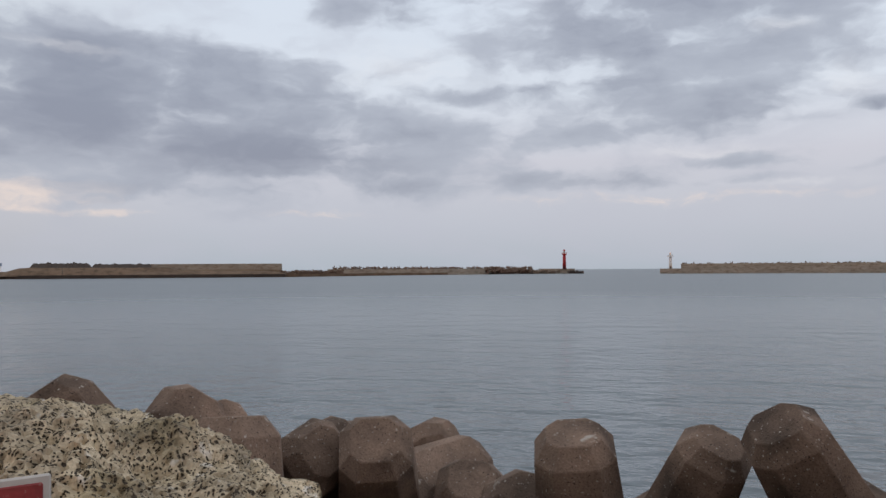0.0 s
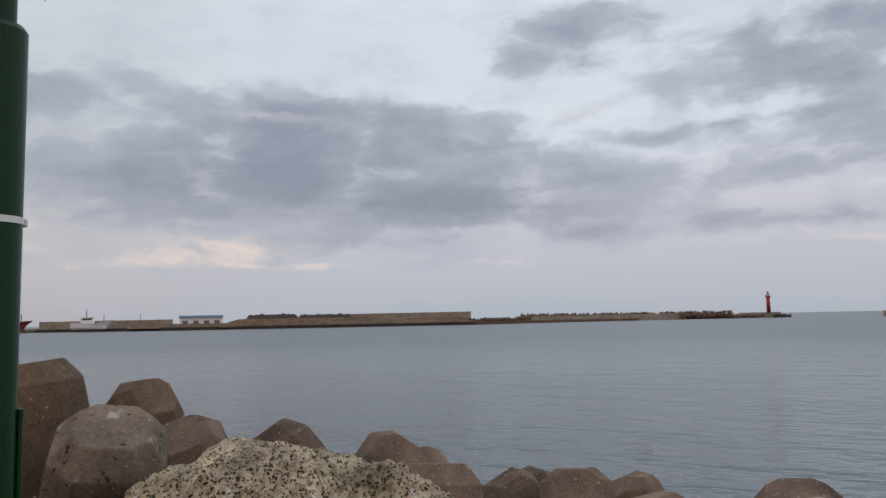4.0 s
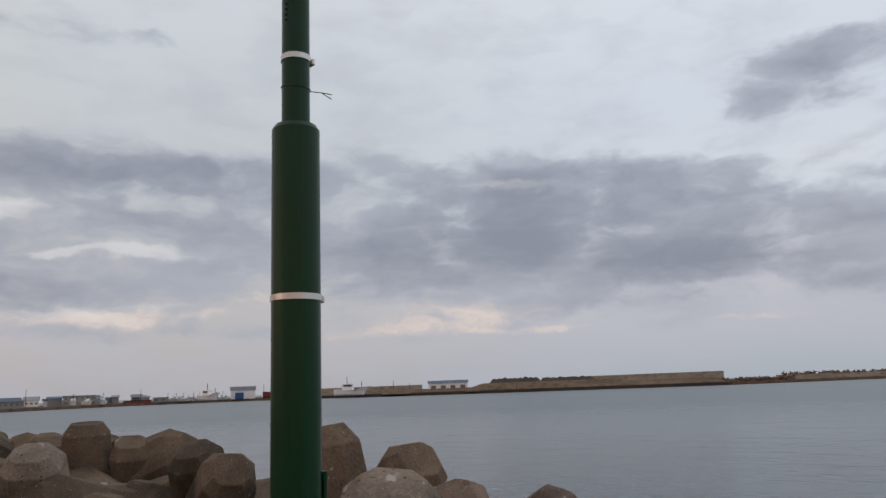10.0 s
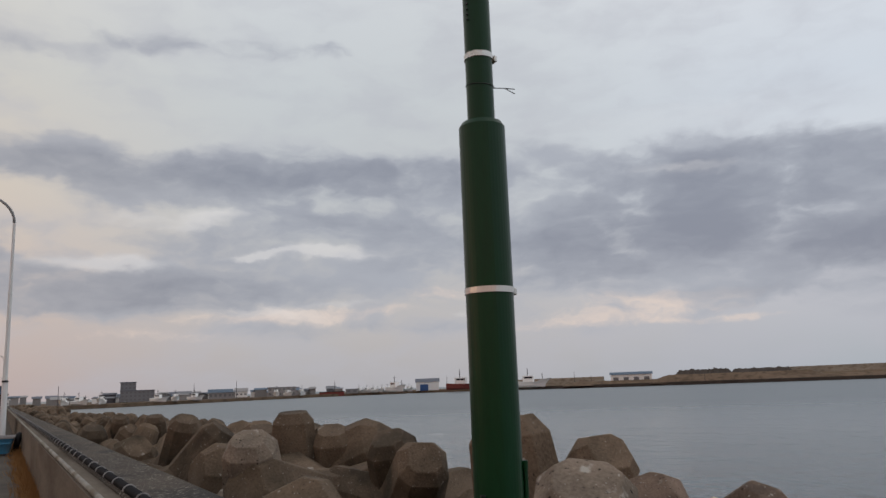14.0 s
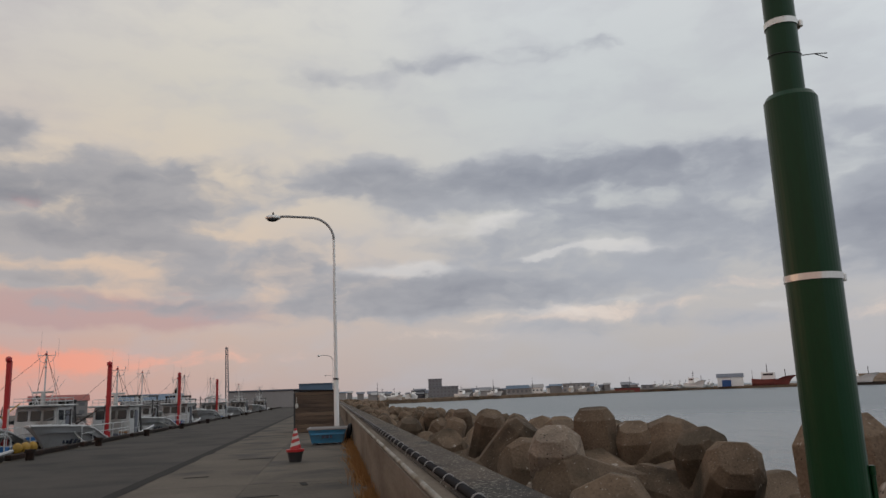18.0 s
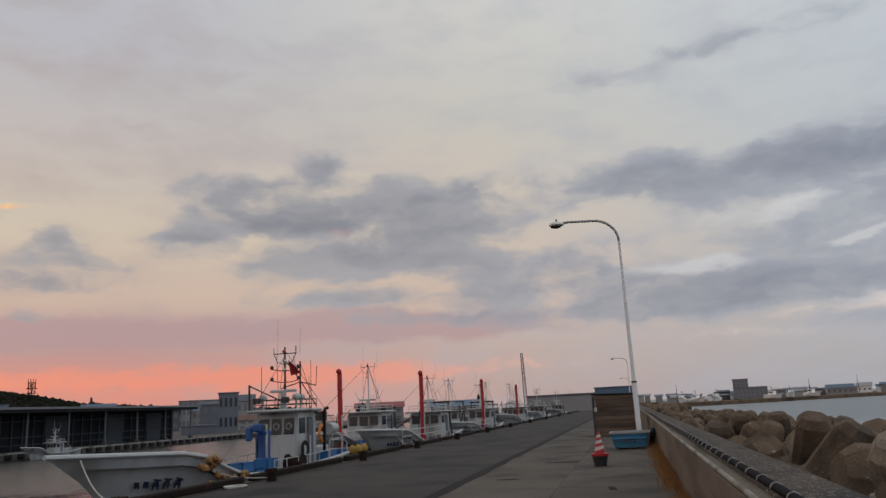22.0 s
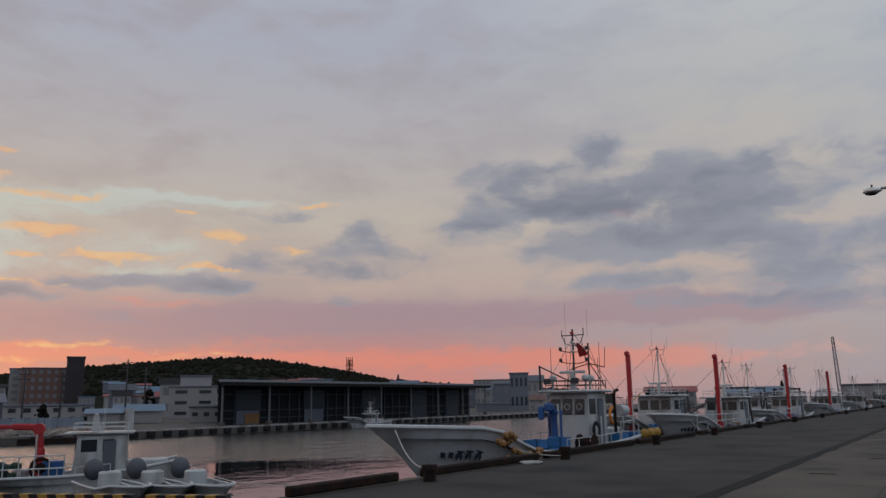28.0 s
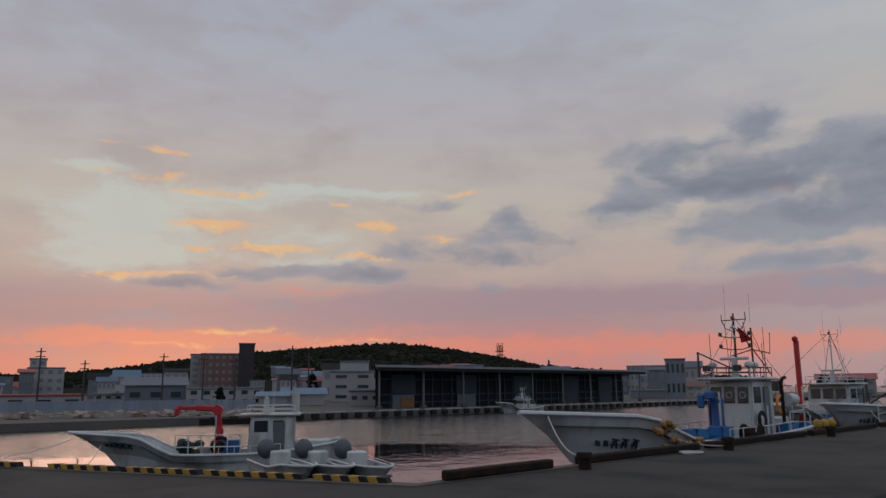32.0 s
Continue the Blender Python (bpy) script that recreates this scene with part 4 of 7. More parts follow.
# pitted pale boulder outside the parapet


def boulder_material():
    mat = material("pitted_boulder", (0.47, 0.39, 0.27), 0.95, spread=0.75, scale=6, fine=60, bump=1.0, second=(0.33, 0.27, 0.165), spots=0.36, spot_color=(0.6, 0.56, 0.48), spot_scale=14)
    n, k = mat.node_tree.nodes, mat.node_tree.links
    b = n["Principled BSDF"]
    co = n.new("ShaderNodeTexCoord")
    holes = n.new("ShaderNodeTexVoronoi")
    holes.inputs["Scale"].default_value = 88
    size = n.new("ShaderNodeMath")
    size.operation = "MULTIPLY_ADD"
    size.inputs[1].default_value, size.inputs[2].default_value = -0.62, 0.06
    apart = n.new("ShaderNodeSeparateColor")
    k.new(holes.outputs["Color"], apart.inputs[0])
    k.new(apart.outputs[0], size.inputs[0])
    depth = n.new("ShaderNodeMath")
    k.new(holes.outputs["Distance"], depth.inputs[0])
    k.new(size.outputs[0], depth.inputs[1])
    wob = n.new("ShaderNodeTexNoise")
    wob.inputs["Scale"].default_value = 30
    add = n.new("ShaderNodeVectorMath")
    add.operation = "MULTIPLY_ADD"
    k.new(wob.outputs["Color"], add.inputs[0])
    add.inputs[1].default_value = (0.035, 0.035, 0.035)
    k.new(co.outputs["Object"], add.inputs[2])
    k.new(co.outputs["Object"], wob.inputs["Vector"])
    k.new(add.outputs[0], holes.inputs["Vector"])
    # pits are darkened in the colour for the shade inside them, besides the bump
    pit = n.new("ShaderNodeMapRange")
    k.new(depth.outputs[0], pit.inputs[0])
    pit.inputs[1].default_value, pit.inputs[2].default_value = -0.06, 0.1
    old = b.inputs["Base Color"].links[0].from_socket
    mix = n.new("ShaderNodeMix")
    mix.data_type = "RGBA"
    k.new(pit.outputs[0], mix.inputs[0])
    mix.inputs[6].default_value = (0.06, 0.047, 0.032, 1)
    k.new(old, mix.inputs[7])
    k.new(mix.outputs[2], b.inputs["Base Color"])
    bump = n.new("ShaderNodeBump")
    bump.inputs["Distance"].default_value = 0.03
    k.new(pit.outputs[0], bump.inputs["Height"])
    k.new(b.inputs["Normal"].links[0].from_socket, bump.inputs["Normal"])
    k.new(bump.outputs[0], b.inputs["Normal"])
    return mat


def boulder(name, label, at, size, turn, mat, seed, rough=0.12, sub=6):
    bm = fresh()
    bmesh.ops.create_icosphere(bm, subdivisions=sub, radius=1)
    for v in bm.verts:
        p = v.co * 1.3 + Vector((seed, seed * 2, 0))
        q = v.co
        v.co = q * (1 + 0.16 * noise.noise(p) + rough * noise.noise(p * 3) + rough * 0.35 * noise.noise(p * 9) + rough * 0.2 * noise.noise(p * 22) + rough * 0.25 * min(0, noise.noise(p * 14) + 0.1) + rough * 0.7 * min(0, noise.noise(p * 42) + 0.12))
    bmesh.ops.scale(bm, vec=size, verts=bm.verts[:])
    ob = part(name, bm, mat, smooth=False)
    ob.matrix_basis = pose(*at, 0, 0, turn)
    return tagged(ob, label, "boulder")


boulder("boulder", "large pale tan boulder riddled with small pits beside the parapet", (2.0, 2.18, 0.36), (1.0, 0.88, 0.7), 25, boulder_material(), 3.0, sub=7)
m_notice = material("faded_red_sign", (0.26, 0.03, 0.03), 0.6, spread=0.5, scale=14, fine=60, second=(0.16, 0.04, 0.04), spots=0.34, spot_color=(0.3, 0.16, 0.14), spot_scale=60)
notice = thing("notice_board", "small red notice board with a white rim leaning by the boulder", "sign", look((0.97, 1.57, 1.11), (-0.21, 0.3, 1.3)))
bm = fresh()
box(bm, (0.34, 0.24, 0.012), (0, -0.1, 0), bevel=0.004)
part("rim", bm, m_pipe, notice)
bm = fresh()
box(bm, (0.31, 0.21, 0.012), (0, -0.1, -0.004), bevel=0.003)
part("panel", bm, m_notice, notice)

# ---------------------------------------------------------------- on the quay
cone = thing("traffic_cone", "red and white striped traffic cone standing in a dark weighted bucket", "traffic cone", pose(-1.3, 20.4, 0))
bm = fresh()
rod(bm, (0, 0, 0), (0, 0, 0.26), 0.15, 0.2, sides=20)
part("bucket", bm, m_dark, cone)
bm = fresh()
rod(bm, (0, 0, 0.25), (0, 0, 0.31), 0.225, 0.225, sides=20)
part("rim", bm, m_red, cone)
stops = [0.3, 0.4, 0.48, 0.56, 0.63, 0.7, 0.76, 0.82]
for i, (a, b) in enumerate(zip(stops, stops[1:])):
    bm = fresh()
    ra, rb = (0.145 - 0.22 * (a - 0.3)), (0.145 - 0.22 * (b - 0.3))
    rod(bm, (0, 0, a), (0, 0, b), ra, rb, sides=20)
    for v in bm.verts:
        v.co.z += 0.25 * v.co.x
    part("stripe", bm, m_red if i % 2 == 0 else m_pipe, cone)

skip = thing("fish_bin", "weathered blue steel fish bin with tapered sides on the quay", "bin", pose(-0.53, 27.3, 0, 0, 0, -3))
bm = fresh()
for z0, z1, w0, w1 in ((0.06, 0.5, 0.52, 0.62),):
    low = [bm.verts.new((sx * w0, sy * 0.42, z0)) for sx, sy in ((-1, -1), (1, -1), (1, 1), (-1, 1))]
    top = [bm.verts.new((sx * w1, sy * 0.5, z1)) for sx, sy in ((-1, -1), (1, -1), (1, 1), (-1, 1))]
    for i in range(4):
        bm.faces.new((low[i], low[(i + 1) % 4], top[(i + 1) % 4], top[i]))
    bm.faces.new(low[::-1])
    bm.faces.new([bm.verts.new(v.co - Vector((0, 0, 0.06))) for v in top])
bmesh.ops.recalc_face_normals(bm, faces=bm.faces[:])
body = part("body", bm, m_teal, skip)
bm = fresh()
box(bm, (1.32, 0.05, 0.07), (0, -0.51, 0.53), bevel=0.01)
box(bm, (1.32, 0.05, 0.07), (0, 0.51, 0.53), bevel=0.01)
box(bm, (0.05, 1.0, 0.07), (-0.635, 0, 0.53), bevel=0.01)
box(bm, (0.05, 1.0, 0.07), (0.635, 0, 0.53), bevel=0.01)
part("rim", bm, m_town_w, skip, "pale worn rim")
for x in (-0.42, 0.42):
    bm = fresh()
    box(bm, (0.12, 0.86, 0.07), (x, 0, 0.035))
    part("skid", bm, m_dark, skip)
bm = fresh()
for i, (x, w) in enumerate(((-0.13, 0.1), (0.0, 0.12), (0.13, 0.08))):
    box(bm, (w, 0.008, 0.1), (x, -0.474, 0.27), tilt=(-10, 0))
part("marking", bm, m_navy, skip)
bm = fresh()
box(bm, (1.1, 0.03, 0.05), (0, -0.487, 0.36), tilt=(-10, 0))
part("rib", bm, m_teal, skip)
bm = fresh()
hoop(bm, (0, 0, 0.26), (0, 1, 0), (0, 0, 1), 0.25, 0.09, 20, 8)
tyre = part("tyre", bm, m_black, smooth=True)
tyre.matrix_basis = pose(0.13, 27.75, 0.06, 0, 12, 0)
tagged(tyre, "old black tyre leaning behind the fish bin", "tyre")

hut = thing("hut", "small brown plank hut with a dark flat roof on the quay", "hut", pose(-1.12, 38.0, 0))
bm = fresh()
box(bm, (1.96, 2.0, 1.86), (0, 0, 0.93))
part("core", bm, m_roofdark, hut)
m_plank = material("weathered_plank", (0.13, 0.09, 0.062), 0.85, spread=0.35, scale=3, fine=30, second=(0.08, 0.055, 0.042), stretch=(0.3, 1, 3), each=0.25)
for i in range(10):
    z = 0.1 + i * 0.185
    bm = fresh()
    box(bm, (1.98, 0.03, 0.175), (0, -1.015, z), bevel=0.008, tilt=(rng.uniform(-2, 2), 0))
    part("plank", bm, m_plank, hut)
    bm = fresh()
    box(bm, (0.03, 2.0, 0.175), (-0.995, 0, z), bevel=0.008)
    part("plank", bm, m_plank, hut)
bm = fresh()
box(bm, (2.14, 2.2, 0.07), (0, 0, 1.9), tilt=(0, 1.5), bevel=0.015)
part("roof", bm, m_roofdark, hut)
bm = fresh()
box(bm, (0.08, 0.08, 1.8), (-1.0, -1.0, 0.9))
part("corner_post", bm, m_dark, hut)
bm = fresh()
ball(bm, (-0.9, -1.075, 1.22), 0.09, 2, (0.8, 0.6, 1.3))
rod(bm, (-0.9, -1.06, 1.3), (-0.9, -1.0, 1.86), 0.008)
bag = tagged(part("bag", bm, m_pipe), "small white bag hanging from the hut's corner", "bag")
bag.location = (-1.12, 38.0, 0)


def street_lamp(x, y, lean=0.0):
    lamp = thing("street_lamp", "tall pale steel street lamp with a curved arm over the quay", "street lamp", pose(x, y, 0, 0, lean, 0), "street lamps of the quay")
    bm = fresh()
    rod(bm, (0, 0, 0), (0, 0, 2.2), 0.092, 0.085, sides=16)
    rod(bm, (0, 0, 2.2), (0, 0, 5.0), 0.066, 0.058, sides=16)
    rod(bm, (0, 0, 5.0), (0, 0, 7.35), 0.05, 0.042, sides=16)
    part("post", bm, m_lamp, lamp)
    bm = fresh()
    arc = [(-0.9 + 0.9 * math.cos(a), 0, 7.3 + 0.85 * math.sin(a)) for a in [i * math.pi / 16 for i in range(9)]]
    way = arc + [(-1.75, 0, 8.2), (-1.95, 0, 8.19)]
    tube(bm, way, 0.044, 12)
    part("arm", bm, m_arm, lamp, smooth=True)
    bm = fresh()
    ball(bm, (-2.2, 0, 8.16), 0.3, 2, (1.0, 0.45, 0.4))
    head = part("lamp_head", bm, m_steel, lamp, smooth=True)
    bm = fresh()
    ball(bm, (-2.22, 0, 8.1), 0.22, 2, (1.0, 0.55, 0.45))
    part("glass", bm, m_glass, head)
    bm = fresh()
    rod(bm, (-2.2, 0, 8.27), (-2.2, 0, 8.36), 0.03, sides=8)
    part("sensor", bm, m_dark, head)
    for z in (2.2, 5.0):
        bm = fresh()
        rod(bm, (0, 0, z - 0.03), (0, 0, z + 0.03), 0.097 if z < 3 else 0.07, sides=16)
        part("collar", bm, m_dark if z < 3 else m_lamp, lamp)
    return lamp


street_lamp(-0.22, 28.3, -0.4)
street_lamp(-0.3, 124.0)
street_lamp(-0.3, 236.0)

# concrete slabs of the footway
pave = thing("pavement", "worn grey concrete slabs between the road and the parapet", "pavement", kind="structure")
for i in range(20):
    y0 = -12 + i * 9.2
    for x0, x1 in ((-4.08, -1.945), (-1.939, 0.295)):
        bm = fresh()
        box(bm, (x1 - x0, 9.194, 0.3), ((x0 + x1) / 2, y0 + 4.6, -0.15 + rng.uniform(0, 0.002)), bevel=0.003)
        part("slab", bm, m_slab, pave)
# ragged edge of the asphalt over the slabs
bm = fresh()
left, right = [], []
for i in range(160):
    y = -10 + i
    left.append(bm.verts.new((-4.3, y, 0.004)))
    right.append(bm.verts.new((-4.0 + 0.14 * noise.noise(Vector((0, y * 0.7, 0))) + 0.08 * noise.noise(Vector((3, y * 2.3, 0))), y, 0.0065)))
for i in range(159):
    bm.faces.new((left[i], right[i], right[i + 1], left[i + 1]))
tagged(part("tar_seam", bm, m_joint), "dark ragged tar seam between asphalt and concrete", "seam", kind="structure")
# pale scrapes and patches lying on the ground
for x, y, w, l in ((-3.2, 17.5, 0.5, 0.08), (-2.4, 22.0, 0.9, 0.1), (-0.9, 15.2, 0.12, 0.5), (-1.6, 13.6, 0.7, 0.06), (-2.9, 12.6, 0.3, 0.2)):
    bm = fresh()
    box(bm, (w, l, 0.004), (x, y, 0.009), turn=rng.uniform(-20, 20))
    tagged(part("tar_patch", bm, m_joint), "thin dark tar patch on the concrete", "patch", kind="structure")
# thin cracks wandering over the ground
for k, (x0, y0, x1, y1) in enumerate(((-4.0, 11.0, -1.9, 12.2), (-1.8, 14.8, 0.2, 15.3), (-3.8, 18.6, -2.1, 19.6), (-8.5, 14.5, -6.0, 16.0), (-7.2, 10.5, -5.2, 12.8), (-9.0, 22.0, -6.2, 21.0), (-1.2, 17.2, 0.1, 18.9), (-6.8, 18.0, -4.6, 18.7), (-3.4, 24.5, -0.4, 25.4), (-5.8, 8.2, -4.4, 9.6))):
    bm = fresh()
    a, b = Vector((x0, y0, 0.008)), Vector((x1, y1, 0.008))
    side = Vector((-(b - a).y, (b - a).x, 0)).normalized()
    pts = [a.lerp(b, i / 24) + side * 0.16 * noise.noise(Vector((i * 0.35, k * 7, 0))) for i in range(25)]
    vs = [(bm.verts.new(p + side * 0.012 * (0.4 + abs(noise.noise(Vector((i, k, 2)))))), bm.verts.new(p - side * 0.01)) for i, p in enumerate(pts)]
    for (p, q), (r, t) in zip(vs, vs[1:]):
        bm.faces.new((p, q, t, r))
    tagged(part("crack", bm, m_joint), "thin dark crack in the ground", "crack", kind="structure")
# dry grass at the foot of the parapet
bm = fresh()
for i in range(5000):
    y = rng.uniform(5.0, 34.0)
    if noise.noise(Vector((0, y * 0.55, 4))) < -0.12:
        continue
    x = 0.3 - abs(rng.gauss(0, 0.13)) * (1.0 + 0.6 * noise.noise(Vector((9, y * 0.8, 0))))
    h = rng.uniform(0.05, 0.28)
    dx, dy = rng.uniform(-0.12, 0.06), rng.uniform(-0.1, 0.1)
    w = 0.006
    v = [bm.verts.new(p) for p in ((x - w, y, 0), (x + w, y + w, 0), (x + dx, y + dy, h))]
    bm.faces.new(v)
tagged(part("dry_grass", bm, m_straw), "dry orange grass growing at the foot of the parapet", "grass", kind="stuff")


def bollard(x, y):
    ob = thing("bollard", "short rusty iron mooring bollard at the quay's edge", "bollard", pose(x, y, 0), "bollards of the quay")
    bm = fresh()
    rod(bm, (0, 0, 0), (0, 0, 0.24), 0.13, 0.11, sides=14)
    part("stem", bm, m_rust, ob)
    bm = fresh()
    rod(bm, (0, 0, 0.22), (0, 0, 0.32), 0.17, 0.15, sides=14)
    part("head", bm, m_rust, ob)


for y in (12.9, 19.0, 26.0, 33.0, 41.0, 50.0, 60.0, 72.0, 86.0, 102.0, 120.0):
    bollard(-9.55, y)


def kerb_log(a, b, striped=False):
    """A kerb beam on the quay's edge, plain dark or striped yellow and black."""
    a, b = Vector(a), Vector(b)
    way = b - a
    turn = math.degrees(math.atan2(way.y, way.x))
    ob = thing("kerb_beam", "yellow and black striped kerb beam at the quay's edge" if striped else "dark rusty steel kerb beam along the quay's edge", "kerb", Matrix.Translation(a) @ pose(0, 0, 0, 0, 0, turn), "kerb beams of the quay")
    n = max(1, round(way.length / 0.17)) if striped else 1
    for i in range(n):
        bm = fresh()
        l = way.length / n
        if striped:
            q = 0.05
            pts = [(-0.09, 0.0), (0.09, 0.0), (0.09, 0.09), (-0.09, 0.09)]
            vs = [[bm.verts.new((i * l + e * l + (q if z > 0.05 else 0), y, z)) for y, z in pts] for e in (0, 1)]
            for j in range(4):
                bm.faces.new((vs[0][j], vs[0][(j + 1) % 4], vs[1][(j + 1) % 4], vs[1][j]))
            bm.faces.new(vs[0][::-1])
            bm.faces.new(vs[1])
            bmesh.ops.recalc_face_normals(bm, faces=bm.faces[:])
            part("stripe", bm, m_yellow if i % 2 else m_black, ob)
        else:
            box(bm, (way.length, 0.2, 0.17), (way.length / 2, 0, 0.085), bevel=0.03)
            part("beam", bm, m_rust, ob)


kerb_log((-10.08, 9.6, 0.02), (-10.08, 12.5, 0.02))
for y0, y1 in ((13.4, 18.4), (18.9, 25.2), (25.7, 32.0), (32.6, 39.5), (40.2, 48.5), (49.3, 58.5), (59.5, 70.0), (71.5, 84.0), (86, 100), (102, 118), (121, 150)):
    kerb_log((-10.08, y0, 0.02), (-10.08, y1, 0.02))
edge_way = Vector((-49.8, -22.1, 0)).normalized()
edge0 = Vector((-10.25, 8.95, 0.02))
for s0, s1 in ((0.35, 1.75), (2.0, 4.1), (4.25, 6.1), (6.25, 8.0), (8.9, 10.1), (11.5, 13.6), (14.5, 17)):
    kerb_log(edge0 + edge_way * s0, edge0 + edge_way * s1, True)


# ---------------------------------------------------------------- boats


def hull_sections(length, beam, bow, mid, stern, keel, n=18):
    """Rows of half-sections from stem to stern: keel, bilge, chine, rail."""
    rows_h = []
    for i in range(n + 1):
        s = i / n
        full = min(1.0, (s / 0.45) ** 0.48) if s > 0 else 0.0
        low = min(1.0, max(0.0, (s - 0.16) / 0.46)) ** 1.0
        aft = 1 - 0.1 * max(0.0, (s - 0.7) / 0.3)
        rail = mid + (bow - mid) * (1 - 0.2 * min(1.0, s / 0.26)) * (1.0 if s < 0.26 else max(0.0, 1 - (s - 0.26) / 0.14) ** 1.2) + (stern - mid) * max(0.0, (s - 0.6) / 0.4) ** 2
        hb = beam / 2 * full * aft
        wl = beam / 2 * 0.86 * low * aft
        y = s * length
        rake = 0.2 * length * max(0.0, 1 - s / 0.2) if s < 0.2 else 0.0
        knuckle = keel + (rail - keel) * 0.56
        rows_h.append([(0.0, y + rake * 1.0, keel), (wl * 0.75, y + rake * 0.98, keel + 0.1), (wl + 0.12 * (hb - wl), y + rake * 0.86, keel + (knuckle - keel) * 0.55), (wl + 0.26 * (hb - wl), y + rake * 0.66, knuckle), (wl + 0.34 * (hb - wl), y + rake * 0.62, knuckle + 0.035), (wl + 0.6 * (hb - wl), y + rake * 0.34, knuckle + (rail - knuckle) * 0.55), (hb, y, rail)])
    return rows_h


m_net = material("dark_green_net", (0.03, 0.055, 0.045), 0.9, spread=0.5, scale=8, fine=60, bump=0.8)


def boat(at, turn, length=14.0, beam=2.9, bow=1.0, mid=0.1, stern=0.3, cab=(9.2, 2.5, 1.9, 1.85), cab_x=0.0, mast=3.6, crane="", crane_at=(0, 6.0), detail=2, label="", hull_mat=None, name_bars=True, trim=None, keel=None, gallows=None):
    """A fishing boat with its bow at the origin, pointing to -y, before it is turned and set down."""
    ob = thing("fishing_boat", label, "boat", pose(*at, 0, 0, turn), "moored fishing boats")
    keel = WATER - 0.35 if keel is None else keel
    hm = hull_mat or m_hull
    rows_h = hull_sections(length, beam, bow, mid, stern, keel)
    bm = fresh()
    grid = []
    for row in rows_h:
        right = [bm.verts.new(p) for p in row]
        left_side = [bm.verts.new((-x, y, z)) for x, y, z in row]
        grid.append((right, left_side))
    for (r0, l0), (r1, l1) in zip(grid, grid[1:]):
        for j in range(len(r0) - 1):
            bm.faces.new((r0[j], r1[j], r1[j + 1], r0[j + 1]))
            bm.faces.new((l0[j], l0[j + 1], l1[j + 1], l1[j]))
    r, l = grid[-1]
    bm.faces.new(r + l[::-1])
    bmesh.ops.remove_doubles(bm, verts=bm.verts[:], dist=0.002)
    bmesh.ops.recalc_face_normals(bm, faces=bm.faces[:])
    hull = part("hull", bm, hm, ob, smooth=True)
    hull.data.set_sharp_from_angle(angle=0.6)
    # rubbing rail round the top and the deck inside
    rail_pts = [Vector(row[-1]) for row in rows_h]
    for sgn in (1, -1):
        bm = fresh()
        tube(bm, [(sgn * p.x, p.y, p.z) for p in rail_pts], 0.055, 6)
        part("gunwale", bm, m_rail, ob)
    if detail > 1:
        for sgn in (1, -1):
            bm = fresh()
            tube(bm, [(sgn * (row[4][0] + 0.02), row[4][1], row[4][2]) for row in rows_h[1:]], 0.025, 5)
            part("rubbing_strake", bm, m_rail, hull)
    bm = fresh()
    deck = [(p.x * 0.97, p.y, p.z - 0.28) for p in rail_pts[1:]]
    vs = [(bm.verts.new(p), bm.verts.new((-p[0], p[1], p[2]))) for p in deck]
    for (a, b), (c, d) in zip(vs, vs[1:]):
        bm.faces.new((a, c, d, b))
    part("deck", bm, m_town_g, ob)
    # name strokes on both bows
    if name_bars:
        for sgn in (1, -1):
            for k in range(5):
                i = 2.2 + k * 0.5
                r0 = rows_h[int(i)]
                f = i - int(i)
                r1 = rows_h[int(i) + 1]
                lo = Vector(r0[4]).lerp(Vector(r1[4]), f)
                hi = Vector(r0[6]).lerp(Vector(r1[6]), f)
                c = lo.lerp(hi, 0.42)
                outward = Vector((0.05, 0, 0))
                bm = fresh()
                tall = 0.15 if k < 2 else 0.25
                along = (Vector(r1[6]) - Vector(r0[6])).normalized()
                upv = (hi - lo).normalized()
                for q in ((-0.45, 0.5, 0.5, 0.4), (-0.5, -0.1, 0.45, -0.15), (-0.3, -0.5, -0.05, 0.45), (0.1, 0.5, 0.35, -0.5), (-0.4, 0.15, 0.3, 0.1)):
                    a = c + outward + along * q[0] * tall + upv * q[1] * tall
                    b = c + outward + along * q[2] * tall + upv * q[3] * tall
                    rod(bm, (sgn * a.x, a.y, a.z), (sgn * b.x, b.y, b.z), 0.026 if detail > 1 else 0.022, sides=5)
                part("name_stroke", bm, m_navy, hull)
    # wheelhouse
    cy, cl, cw, ch = cab
    z0 = mid - 0.28
    house = new("wheelhouse")
    house.parent = ob
    house.location = (cab_x, 0, 0)
    bm = fresh()
    pts = [(cy, 0.0), (cy + cl, 0.0), (cy + cl, ch), (cy + 0.16, ch)]
    vs = [[bm.verts.new((sx * cw / 2 * (1.0 if z < 0.5 else 0.97), y, z0 + z)) for y, z in pts] for sx in (-1, 1)]
    for j in range(4):
        bm.faces.new((vs[0][j], vs[0][(j + 1) % 4], vs[1][(j + 1) % 4], vs[1][j]))
    bm.faces.new(vs[0])
    bm.faces.new(vs[1][::-1])
    bmesh.ops.recalc_face_normals(bm, faces=bm.faces[:])
    bmesh.ops.bevel(bm, geom=bm.edges[:], offset=0.06, segments=2, affect="EDGES")
    part("cabin", bm, m_white, house)
    bm = fresh()
    box(bm, (cw + 0.3, cl + 0.55, 0.1), (0, cy + cl / 2 - 0.05, z0 + ch + 0.04), bevel=0.04)
    part("cabin_roof", bm, m_white, house)
    nwin = 3
    for k in range(nwin):
        x = (k - 1) * cw * 0.3
        bm = fresh()
